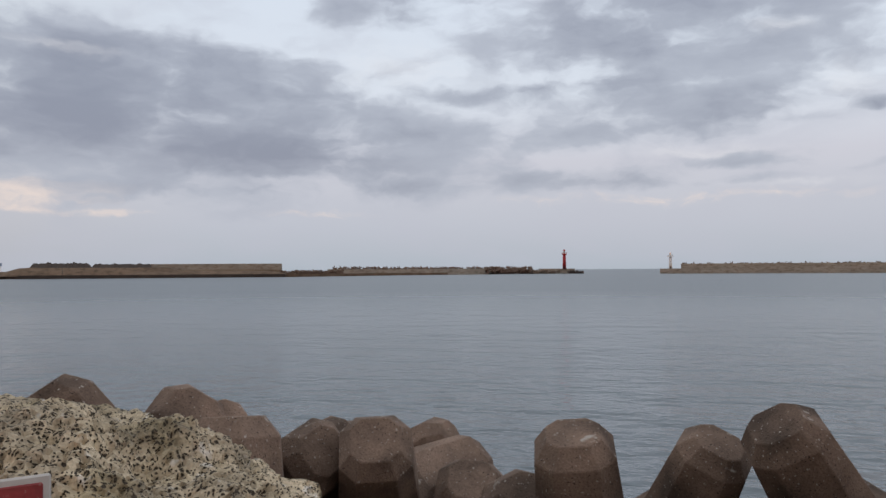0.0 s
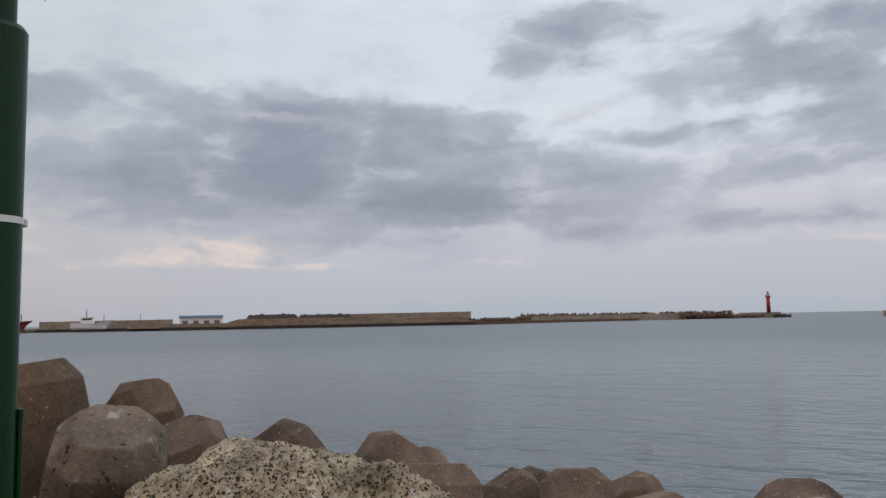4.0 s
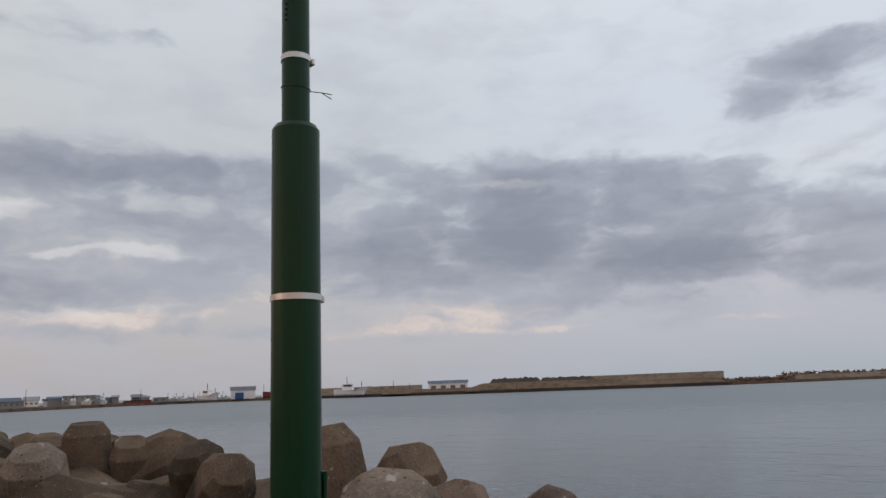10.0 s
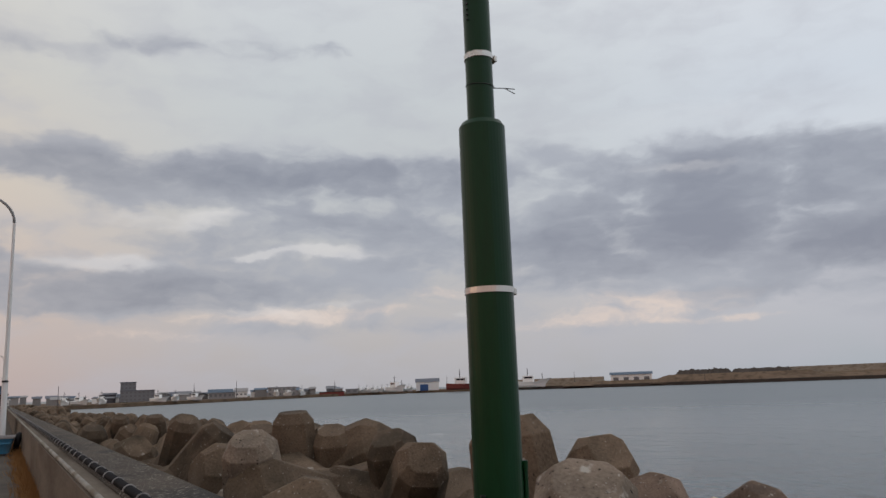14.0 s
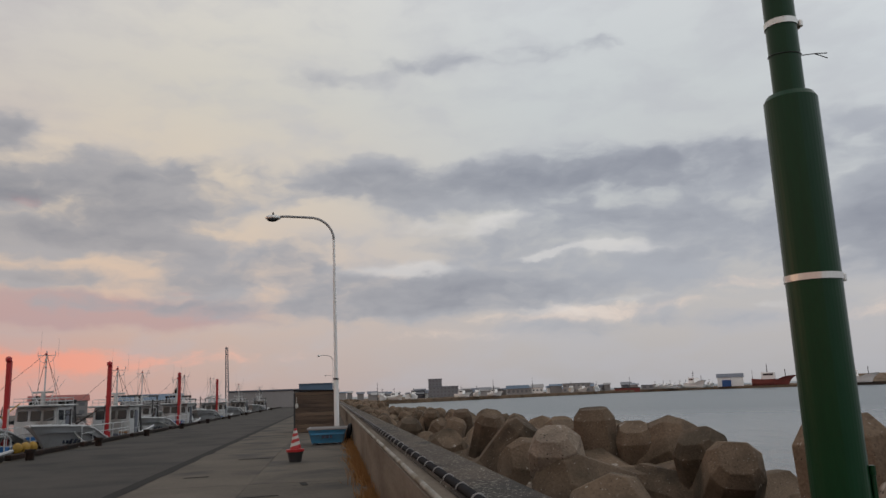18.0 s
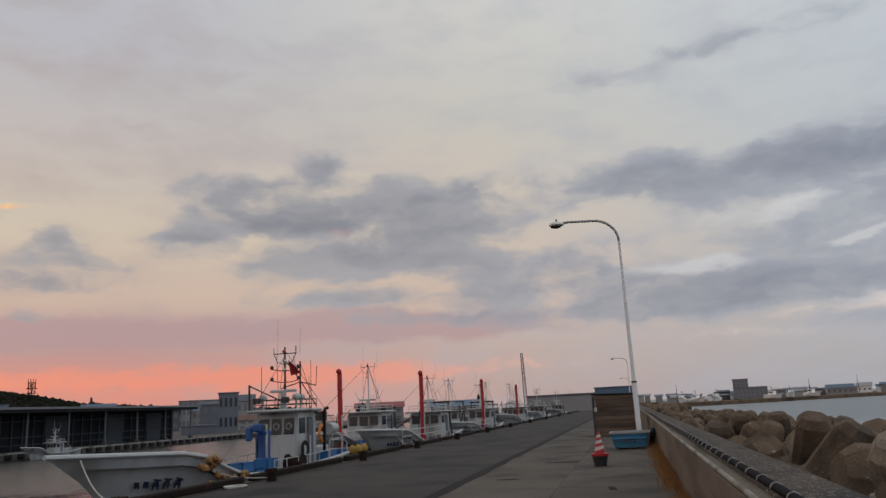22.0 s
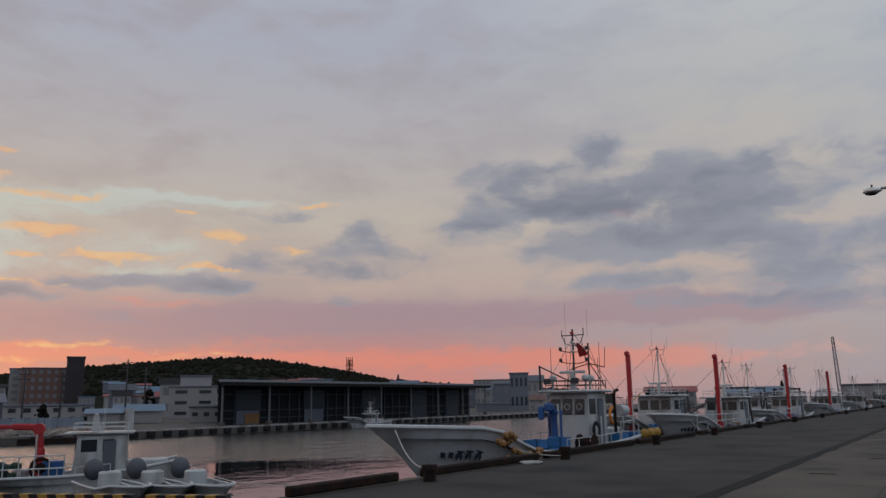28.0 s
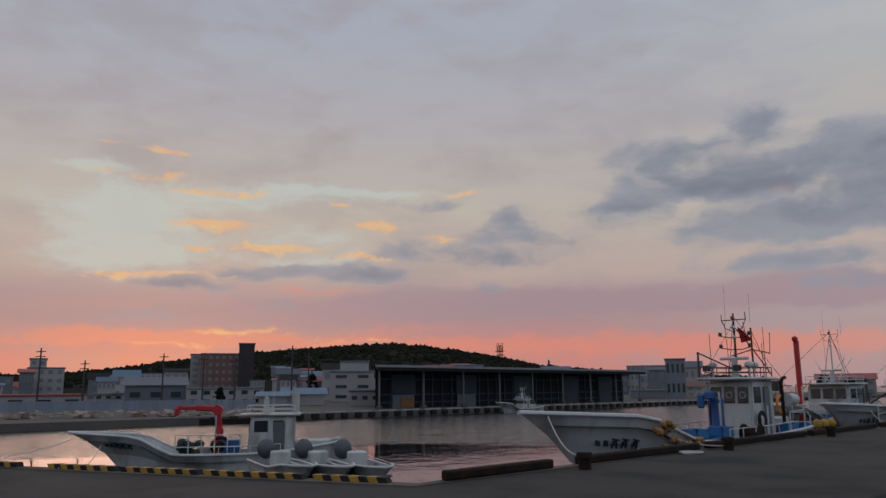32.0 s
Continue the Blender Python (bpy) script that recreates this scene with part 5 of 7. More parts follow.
        box(bm, (cw * 0.24, 0.05, ch * 0.26), (x, cy + 0.105, z0 + ch * 0.76), bevel=0.02, tilt=(-6, 0))
        pane = part("window", bm, m_glass, house)
        if detail > 1:
            bm = fresh()
            hoop(bm, (x, cy + 0.075, z0 + ch * 0.76), (1, 0, 0), (0, 0, 1), 0.1, 0.012, 12, 5)
            part("wiper_ring", bm, m_rail, pane)
    for sgn in (1, -1):
        for k, (fy, wd) in enumerate(((0.3, 0.34), (0.66, 0.26))):
            bm = fresh()
            box(bm, (0.04, cl * wd * 0.85, ch * 0.26), (sgn * cw * 0.487, cy + cl * fy, z0 + ch * 0.76), bevel=0.015)
            part("window", bm, m_glass, house)
        bm = fresh()
        box(bm, (0.03, cl * 0.24, ch * 0.82), (sgn * (cw / 2 + 0.008), cy + cl * 0.68, z0 + ch * 0.45), bevel=0.01)
        part("cabin_door", bm, m_town_g, house, "grey sliding cabin door")
    bm = fresh()
    box(bm, (cw * 0.8, 1.5, 0.75), (0, cy + cl + 0.75, z0 + 0.38), bevel=0.05)
    part("engine_casing", bm, m_white, house)
    # rails on the roof and mast
    zr = z0 + ch + 0.09
    bm = fresh()
    for h in (0.16, 0.32):
        loop = [(-cw / 2, cy), (cw / 2, cy), (cw / 2, cy + cl), (-cw / 2, cy + cl), (-cw / 2, cy)]
        tube(bm, [(x, y, zr + h) for x, y in loop], 0.016, 5)
    for x in (-cw / 2, 0, cw / 2):
        for y in (cy, cy + cl * 0.5, cy + cl):
            rod(bm, (x, y, zr - 0.05), (x, y, zr + 0.32), 0.014, sides=5)
    part("roof_rail", bm, m_dark if detail > 1 else m_rail, house)
    my = cy + cl * 0.45
    top = mast
    spar = new("mast")
    spar.parent = ob
    spar.location = (cab_x, 0, 0)
    mm = m_dark if detail > 1 else m_rail
    bm = fresh()
    rod(bm, (0, my, zr - 0.1), (0, my, top), 0.045, 0.03, sides=8)
    part("pole", bm, mm, spar)
    bm = fresh()
    w = 0.42
    tube(bm, [(-w, my, top - 0.22), (w, my, top - 0.22)], 0.018, 5)
    tube(bm, [(-w, my, top - 0.22), (-w * 0.7, my, top - 0.5), (0, my, top - 0.62), (w * 0.7, my, top - 0.5), (w, my, top - 0.22)], 0.014, 5)
    rod(bm, (-w, my, top - 0.25), (-w, my, top - 0.02), 0.014, sides=5)
    rod(bm, (w, my, top - 0.25), (w, my, top + 0.02), 0.018, sides=5)
    for a in (-w * 0.75, w * 0.75):
        rod(bm, (a, my, top - 0.3), (a * 1.5, my + 0.5, zr), 0.009, sides=4)
    part("crosstree", bm, mm, spar)
    for x, hh in ((-0.35, 1.3), (0.5, 0.95)):
        bm = fresh()
        rod(bm, (x, my + 0.15, top - 0.3), (x + 0.02, my + 0.15, top - 0.3 + hh), 0.009, 0.005, sides=5)
        part("whip_antenna", bm, m_rail, spar)
    for k in range(3):
        bm = fresh()
        ball(bm, (0, my - 0.07, top - 0.15 - 0.32 * k), 0.07, 1)
        part("mast_lamp", bm, m_red if k == 0 else m_steel, spar)
    bm = fresh()
    box(bm, (1.0, 0.09, 0.1), (0, my - 0.15, zr + 0.62), bevel=0.03)
    rod(bm, (0, my - 0.15, zr), (0, my - 0.15, zr + 0.6), 0.13, 0.1, sides=12)
    part("radar", bm, m_white, spar)
    if detail > 1:
        bm = fresh()
        v = [bm.verts.new(p) for p in ((0.12, my, top - 0.45), (0.2, my + 0.05, top - 1.0), (0.52, my + 0.12, top - 0.92), (0.3, my + 0.05, top - 0.6))]
        bm.faces.new(v)
        bmesh.ops.solidify(bm, geom=bm.faces[:], thickness=0.008)
        part("flag", bm, m_red, spar, "small red flag")
        bm = fresh()
        g = my + 0.95
        rod(bm, (0.15, g, zr - 0.2), (0.15, g, top - 0.45), 0.03, sides=6)
        tube(bm, [(-0.6, g, zr + 0.75), (0.15, g, zr + 0.95), (0.75, g, zr + 0.8)], 0.02, 5)
        tube(bm, [(0.05, my, top - 0.5), (0.15, g, zr + 1.0), (0.65, g + 0.2, zr + 0.1)], 0.02, 5)
        tube(bm, [(0.75, g, zr + 0.8), (0.75, g + 0.1, zr + 1.5)], 0.012, 5)
        part("rigging_frame", bm, m_dark, spar)
        for x in (-0.7, 0.35):
            bm = fresh()
            box(bm, (0.26, 0.12, 0.2), (x, cy + 0.05, zr + 0.3), bevel=0.02)
            part("floodlight", bm, m_dark, spar)
        # boom over the wheelhouse front
        bm = fresh()
        rod(bm, (-cw / 2 - 0.15, cy - 0.1, zr - 0.1), (-cw / 2 - 0.15, cy - 0.1, zr + 0.85), 0.035, sides=7)
        tube(bm, [(-cw / 2 - 0.15, cy - 0.1, zr + 0.82), (0.2, cy + 0.4, zr + 0.2)], 0.025, 6)
        part("boom", bm, m_dark, spar)
        bm = fresh()
        hoop(bm, (cw / 2 + 0.06, cy + cl + 0.35, z0 + 1.2), (0, 1, 0), (0, 0, 1), 0.28, 0.05, 16, 7)
        part("lifebuoy", bm, m_orange, house, "faded orange lifebuoy")
    if detail > 1:
        # machinery and fittings round the wheelhouse
        qx = cw / 2 + 0.1
        bm = fresh()
        rod(bm, (qx + 0.1, cy + cl + 0.55, z0 + 1.35), (qx + 0.1, cy + cl + 1.15, z0 + 1.35), 0.2, sides=16)
        part("life_raft", bm, m_white, house, "white life raft canister")
        bm = fresh()
        rod(bm, (qx + 0.02, cy + cl + 0.4, z0 + 0.4), (qx + 0.02, cy + cl + 0.4, z0 + 1.9), 0.06, sides=8)
        tube(bm, [(qx + 0.02, cy + cl + 0.4, z0 + 1.9), (qx + 0.02, cy + cl + 0.5, z0 + 2.05), (qx + 0.02, cy + cl + 0.75, z0 + 2.08)], 0.06, 8)
        part("exhaust_pipe", bm, m_rust, house)
        for k in range(3):
            bm = fresh()
            hoop(bm, (qx + 0.06, cy + 0.35 + 0.05 * k, z0 + 0.75 - 0.02 * k), (0, 1, 0), (0, 0, 1), 0.26 - 0.04 * k, 0.03, 14, 6)
            part("hose_coil", bm, m_black, house)
        bm = fresh()
        rod(bm, (qx - 0.1, cy - 0.6, z0 + 0.35), (qx + 0.35, cy - 0.6, z0 + 0.35), 0.22, sides=14)
        rod(bm, (qx - 0.16, cy - 0.6, z0 + 0.35), (qx - 0.1, cy - 0.6, z0 + 0.35), 0.3, sides=14)
        rod(bm, (qx + 0.35, cy - 0.6, z0 + 0.35), (qx + 0.41, cy - 0.6, z0 + 0.35), 0.3, sides=14)
        part("winch", bm, m_rust, house, "rusty deck winch")
        for k, (y, h) in enumerate(((-0.2, 0.9), (0.25, 1.2), (cl + 0.2, 0.95), (cl + 1.4, 1.1), (cl + 1.9, 0.8))):
            bm = fresh()
            rod(bm, (qx + 0.3, cy + y, z0), (qx + 0.3, cy + y, z0 + h), 0.022, sides=6)
            part("stanchion", bm, m_rail, house)
        bm = fresh()
        tube(bm, [(qx + 0.3, cy + cl + 0.2, z0 + 0.95), (qx + 0.3, cy + cl + 1.4, z0 + 1.0), (qx + 0.3, cy + cl + 1.9, z0 + 0.8)], 0.018, 6)
        part("hand_rail", bm, m_rail, house)
        for x, y in ((-0.6, 0.3), (0.62, 0.35), (0.3, cl - 0.3)):
            bm = fresh()
            rod(bm, (x, cy + y, zr), (x, cy + y, zr + 0.3), 0.03, sides=6)
            ball(bm, (x, cy + y, zr + 0.4), 0.15, 2, (1, 1, 0.85))
            part("aerial_dome", bm, m_white, spar)
        for k, (x, y, h) in enumerate(((-0.8, 0.6, 1.5), (0.85, 0.9, 1.1), (0.6, cl - 0.1, 1.7), (-0.5, cl, 0.9), (0.1, cl + 0.1, 1.25))):
            bm = fresh()
            rod(bm, (x, cy + y, zr - 0.05), (x, cy + y, zr + h), 0.016, 0.008, sides=5)
            part("roof_aerial", bm, m_dark, spar)
        for z in (top - 0.75, top - 1.15):
            bm = fresh()
            tube(bm, [(-0.5, my, z), (-0.2, my + 0.1, z - 0.06), (0.2, my + 0.1, z - 0.06), (0.5, my, z)], 0.016, 5)
            part("spreader", bm, m_dark, spar)
            for x in (-0.5, 0.5):
                bm = fresh()
                box(bm, (0.1, 0.1, 0.13), (x, my, z + 0.06), bevel=0.02)
                part("deck_light", bm, m_dark, spar)
        for a, b in (((0, my, top - 0.1), (0.95, cy + cl + 0.4, zr - 0.1)), ((0, my, top - 0.1), (-0.95, cy + cl + 0.4, zr - 0.1)), ((0, my, top - 0.3), (0.0, cy - 3.5, mid + 0.35)), ((0.15, g, top - 0.5), (0, cy + cl + 3.2, mid + 0.3))):
            bm = fresh()
            rod(bm, a, b, 0.009, sides=4)
            part("stay", bm, m_dark, spar)
        for k in range(4):
            bm = fresh()
            hoop(bm, (beam / 2 + 0.1, cy + cl + 0.6 + 0.9 * k, mid - 0.25), (0, 1, 0), (0, 0, 1), 0.2, 0.08, 14, 7)
            part("tyre_fender", bm, m_black, ob, "black tyre hung as a fender")
    # rail on the foredeck
    for sgn in (1, -1):
        bm = fresh()
        pts = [(sgn * p.x * 0.93, p.y, p.z + 0.3) for p in rail_pts[9:15]]
        tube(bm, pts, 0.016, 5)
        for p in pts:
            rod(bm, (p[0], p[1], p[2] - 0.32), p, 0.014, sides=5)
        part("side_rail", bm, m_rail, ob)
    # gallows, fore mast, stays and gear of the working deck
    if detail == 1 and length > 11:
        dice = random.Random(round(at[1] * 10) + round(at[0]))
        zd = mid - 0.28
        gy, gh = length * dice.uniform(0.84, 0.9), dice.uniform(1.9, 2.5)
        bm = fresh()
        for sgn in (1, -1):
            rod(bm, (sgn * beam * 0.36, gy, zd), (sgn * beam * 0.3, gy, zd + gh), 0.06, sides=7)
            rod(bm, (sgn * beam * 0.36, gy - 0.9, zd), (sgn * beam * 0.31, gy, zd + gh * 0.8), 0.035, sides=6)
        rod(bm, (-beam * 0.34, gy, zd + gh), (beam * 0.34, gy, zd + gh), 0.06, sides=7)
        rod(bm, (-beam * 0.34, gy, zd + gh * 0.7), (beam * 0.34, gy, zd + gh * 0.7), 0.03, sides=6)
        part("gallows", bm, dice.choice((m_dark, m_rust, m_rail)), ob)
        fy, fh = length * dice.uniform(0.24, 0.34), dice.uniform(1.7, 2.5)
        bm = fresh()
        rod(bm, (0, fy, zd), (0, fy, zd + fh), 0.06, 0.04, sides=8)
        rod(bm, (-0.5, fy, zd + fh * 0.85), (0.5, fy, zd + fh * 0.85), 0.025, sides=5)
        part("fore_mast", bm, m_dark, ob)
        bm = fresh()
        rod(bm, (0, fy + 0.1, zd + 0.9), (dice.uniform(-0.5, 0.5), fy + 2.6, zd + fh * 0.95), 0.045, 0.03, sides=6)
        part("derrick", bm, dice.choice((m_dark, m_rust, m_yellow)), ob)
        my0 = cy + cl * 0.45
        for a, b in (((0, 0.3, bow), (0, fy, zd + fh)), ((0, fy, zd + fh), (cab_x, my0, mast - 0.1)), ((cab_x, my0, mast - 0.1), (0, gy, zd + gh)), ((0, fy, zd + fh), (beam * 0.42, fy + 1.0, mid)), ((0, fy, zd + fh), (-beam * 0.42, fy + 1.0, mid)), ((cab_x, my0, mast - 0.2), (beam * 0.42, my0 + 1.6, mid)), ((cab_x, my0, mast - 0.2), (-beam * 0.42, my0 + 1.6, mid))):
            bm = fresh()
            rod(bm, a, b, 0.012, sides=4)
            part("stay", bm, m_dark, ob)
        for sgn in (1, -1):
            x = sgn * beam * 0.4
            bm = fresh()
            n_post = 6
            for i in range(n_post):
                y = 2.6 + (cy - 0.4 - 2.6) * i / (n_post - 1)
                rod(bm, (x, y, zd), (x, y, mid + 0.7), 0.02, sides=6)
            for z in (0.4, 0.7):
                rod(bm, (x, 2.6, mid + z), (x, cy - 0.4, mid + z), 0.02, sides=6)
            part("work_rail", bm, m_rail, ob)
        for i in range(5):
            y = cy + cl * 0.1 + i * cl * 0.2
            bm = fresh()
            rod(bm, (cab_x + dice.uniform(-0.8, 0.8), y, z0 + ch), (cab_x + dice.uniform(-0.8, 0.8), y, z0 + ch + dice.uniform(0.7, 1.9)), 0.02, 0.008, sides=5)
            part("roof_aerial", bm, m_rail, ob)
        for i in range(7):
            bm = fresh()
            box(bm, (dice.uniform(0.3, 0.6), dice.uniform(0.3, 0.7), dice.uniform(0.25, 0.6)), (dice.uniform(-0.9, 0.9), dice.uniform(fy + 1.8, cy - 0.5), zd + 0.2), dice.uniform(0, 90))
            part("deck_box", bm, dice.choice((m_crate, m_float, m_town_g)), ob)
        bm = fresh()
        rod(bm, (-0.55, fy + 1.3, zd + 0.45), (0.55, fy + 1.3, zd + 0.45), 0.36, sides=14)
        part("net_drum", bm, dice.choice((m_town_g, m_rust, m_dark)), ob)
        bm = fresh()
        for k in range(26):
            ball(bm, (dice.uniform(-0.8, 0.8), gy - 1.6 + dice.uniform(-0.9, 0.5), zd + 0.1 + dice.uniform(0, 0.4)), dice.uniform(0.14, 0.3), 1, (1.2, 1, 0.7))
        part("net_heap", bm, dice.choice((m_net, m_blue, m_float)), ob)
    # deck crane
    if crane:
        gx, gy = crane_at
        zc = mid - (0.35 if "blue" in crane else 0.2)
        arm = new("deck_crane")
        arm.parent = ob
        arm["label"] = crane
        cm = m_red if "red" in crane else m_blue
        bm = fresh()
        rod(bm, (gx, gy, zc), (gx, gy, zc + 0.9), 0.16, 0.14, sides=12)
        part("pedestal", bm, cm, arm)
        bm = fresh()
        if "upright" in crane:
            box(bm, (0.2, 0.2, 3.1), (gx, gy, zc + 2.2), bevel=0.03)
            box(bm, (0.14, 0.14, 0.6), (gx, gy, zc + 3.6), bevel=0.02)
            ball(bm, (gx, gy - 0.1, zc + 3.8), 0.15, 1)
        elif "long-armed" in crane:
            box(bm, (0.3, 0.3, 0.55), (gx, gy, zc + 0.95), bevel=0.06)
            box(bm, (0.22, 0.26, 0.95), (gx, gy - 0.06, zc + 1.5), tilt=(7, 0), bevel=0.05)
            rod(bm, (gx - 0.17, gy - 0.1, zc + 1.9), (gx + 0.17, gy - 0.1, zc + 1.9), 0.21, sides=14)
            box(bm, (0.2, 0.95, 0.24), (gx, gy - 0.55, zc + 1.98), tilt=(-3, 0), bevel=0.05)
            box(bm, (0.15, 0.85, 0.17), (gx, gy - 1.3, zc + 2.0), tilt=(-2, 0), bevel=0.03)
            box(bm, (0.2, 0.2, 0.34), (gx, gy - 1.72, zc + 1.86), bevel=0.05)
        else:
            box(bm, (0.3, 0.34, 1.15), (gx, gy, zc + 0.95), bevel=0.05)
            box(bm, (0.38, 0.42, 0.16), (gx, gy, zc + 0.6), bevel=0.04)
            box(bm, (0.34, 0.4, 0.14), (gx, gy, zc + 1.42), bevel=0.04)
            box(bm, (0.26, 0.8, 0.26), (gx - 0.1, gy - 0.25, zc + 1.6), 20, bevel=0.05)
            box(bm, (0.2, 0.24, 0.42), (gx - 0.25, gy - 0.55, zc + 1.42), 20, bevel=0.04)
            box(bm, (0.12, 0.14, 0.9), (gx - 0.26, gy + 0.05, zc + 1.0), bevel=0.03)
        part("boom", bm, cm, arm)
        bm = fresh()
        rod(bm, (gx + 0.14, gy - 0.12, zc + 0.5), (gx + 0.14, gy - 0.14, zc + 1.7), 0.04, sides=8)
        part("ram", bm, m_steel, arm)
        bm = fresh()
        tube(bm, [(gx - 0.15, gy, zc + 0.3), (gx - 0.2, gy - 0.1, zc + 1.0), (gx - 0.12, gy - 0.1, zc + 1.8)], 0.02, 5)
        part("hose", bm, m_black, arm)
    return ob


def crate(x, y, z, turn=0.0, mat=None):
    ob = thing("fish_crate", "blue plastic fish crate" if mat is None else "orange plastic fish crate", "crate", pose(x, y, z, 0, 0, turn), "fish crates on the boats")
    mat = mat or m_crate
    bm = fresh()
    box(bm, (0.7, 0.44, 0.02), (0, 0, 0.01))
    part("base", bm, mat, ob)
    for sx, sy, wx, wy in ((0, -1, 0.7, 0.02), (0, 1, 0.7, 0.02), (-1, 0, 0.02, 0.44), (1, 0, 0.02, 0.44)):
        bm = fresh()
        box(bm, (wx, wy, 0.26), (sx * 0.34, sy * 0.21, 0.14))
        box(bm, (wx + 0.02, wy + 0.02, 0.03), (sx * 0.34, sy * 0.21, 0.26))
        part("side", bm, mat, ob)


boat((-12.2, 14.1, 0), 0, 15.5, 2.9, 1.0, 0.05, 0.3, (10.35, 1.75, 1.5, 2.0), 0.12, 4.0, "blue knuckle deck crane", (0.35, 9.1), 2, "large grey-white fishing boat with a white wheelhouse, moored at the quay")
boat((-15.0, 31.5, 0), 0, 15, 2.8, 0.85, 0.05, 0.3, (9.4, 2.4, 2.0, 1.85), 0.2, 4.4, "red upright deck crane boom", (0.9, 4.2), 1, "grey-white fishing boat with a red crane, moored in the outer berth")
boat((-12.3, 33.5, 0), 0, 15.5, 2.9, 0.85, 0.0, 0.3, (11.0, 2.3, 1.9, 1.75), 0.05, 3.7, "red upright deck crane boom", (0.9, 7.4), 1, "grey-white fishing boat with a red crane, moored at the quay")
boat((-12.3, 50.0, 0), 0, 15.5, 2.9, 0.75, 0.0, 0.3, (11.4, 2.3, 1.9, 1.75), 0.05, 3.6, "red upright deck crane boom", (1.0, 8.2), 1, "grey-white fishing boat moored further along the quay")
for x, y, h, c in ((-15.3, 53.0, 4.6, ""), (-12.3, 71.5, 4.0, "red upright deck crane boom"), (-15.3, 70.5, 4.8, ""), (-12.3, 91.0, 4.2, ""), (-15.4, 88.0, 5.0, ""), (-12.3, 119.0, 4.2, ""), (-12.4, 150.0, 4.4, "")):
    boat((x, y, 0), 0, 15, 2.8, 0.9, 0.0, 0.3, (10.2, 2.3, 1.9, 1.7), 0, h - 0.4, c, (0.8, 6.5), 1, "white fishing boat moored in the row along the quay", name_bars=False, hull_mat=m_hull if y > 71 else m_white)
# gear on and beside the first boat
rope_floats = thing("float_line", "heap of brown net floats on a rope over the rail", "net floats", pose(-10.85, 18.3, 0.12))
for i in range(26):
    bm = fresh()
    t = i / 25
    x = rng.uniform(-0.12, 0.14)
    ball(bm, (x, -0.45 + 2.2 * t + rng.uniform(-0.05, 0.05), 0.3 * math.exp(-((t - 0.15) / 0.2) ** 2) + 0.14 * math.sin(t * 7) + rng.uniform(-0.05, 0.2) - 0.15 * t), rng.uniform(0.09, 0.125), 1)
    part("float", bm, m_float, rope_floats)
for i in range(5):
    bm = fresh()
    ball(bm, (0.18, -0.3 + rng.uniform(-0.08, 0.08), -0.05 - 0.13 * i), 0.1, 1)
    part("float", bm, m_float, rope_floats)
for i in range(3):
    for k in range(2):
        crate(-11.35 + 0.1 * k, 20.6 + 0.75 * i, -0.15 + 0.27 * k * (i != 1), 90)
for i in range(4):
    for k in range(1 + i % 2):
        crate(-11.3 + 0.12 * (i % 2), 26.2 + 0.62 * i, -0.23 + 0.275 * k, 90 + rng.uniform(-8, 8))
crate(-11.4, 19.6, -0.1, 80, m_orange)
crate(-11.8, 20.0, 0.05, 85, m_orange)
for i in range(4):
    bm = fresh()
    ball(bm, (-10.75 + 0.1 * (i % 2), 28.2 + 0.35 * i, 0.25), 0.16, 2, (1, 1, 1.2))
    tagged(part("fender_buoy", bm, m_yellow, smooth=True), "yellow fender buoy between the boats", "buoy", "fender buoys")


def mooring(points, label="slack pale mooring rope", r=0.014):
    bm = fresh()
    tube(bm, points, r, 5)
    tagged(part("mooring_rope", bm, m_rope), label, "rope", "mooring ropes")


def sag(a, b, low, n=8):
    a, b = Vector(a), Vector(b)
    return [a.lerp(b, i / n) - Vector((0, 0, low * 4 * (i / n) * (1 - i / n))) for i in range(n + 1)]


mooring(sag((-11.75, 14.6, 0.9), (-9.6, 13.0, 0.28), 0.3))
mooring(sag((-10.7, 18.5, 0.25), (-9.6, 19.0, 0.1), 0.05))
mooring(sag((-11.4, 36.0, 0.5), (-9.6, 33.0, 0.25), 0.25))
mooring(sag((-11.4, 52.5, 0.5), (-9.6, 50.0, 0.25), 0.2))
bm = fresh()
loop = [(-9.7 + 0.22 * math.cos(a) * (1 + 0.1 * k), 17.4 + 0.3 * math.sin(a), 0.02 + 0.012 * k) for k in range(3) for a in [i * math.pi / 6 for i in range(12)]]
tube(bm, loop, 0.014, 5)
tagged(part("rope_coil", bm, m_rope), "small pale coil of rope on the quay", "rope")

# trawler and skiffs by the near corner of the basin
stern_l, bow_l = seen_from_quay(53.4, 33.0, 0), seen_from_quay(71.6, 34.5, 0)
aim = bow_l - stern_l
small = boat((bow_l.x, bow_l.y, -1.25), math.degrees(math.atan2(aim.x, -aim.y)), aim.length, 2.3, 1.2, 0.3, 0.75, (7.0, 1.9, 1.5, 1.75), 0.0, 2.1, "red long-armed deck crane", (0.0, 5.85), 1, "small white fishing boat with a red crane in the basin", m_white, True, keel=-0.65)


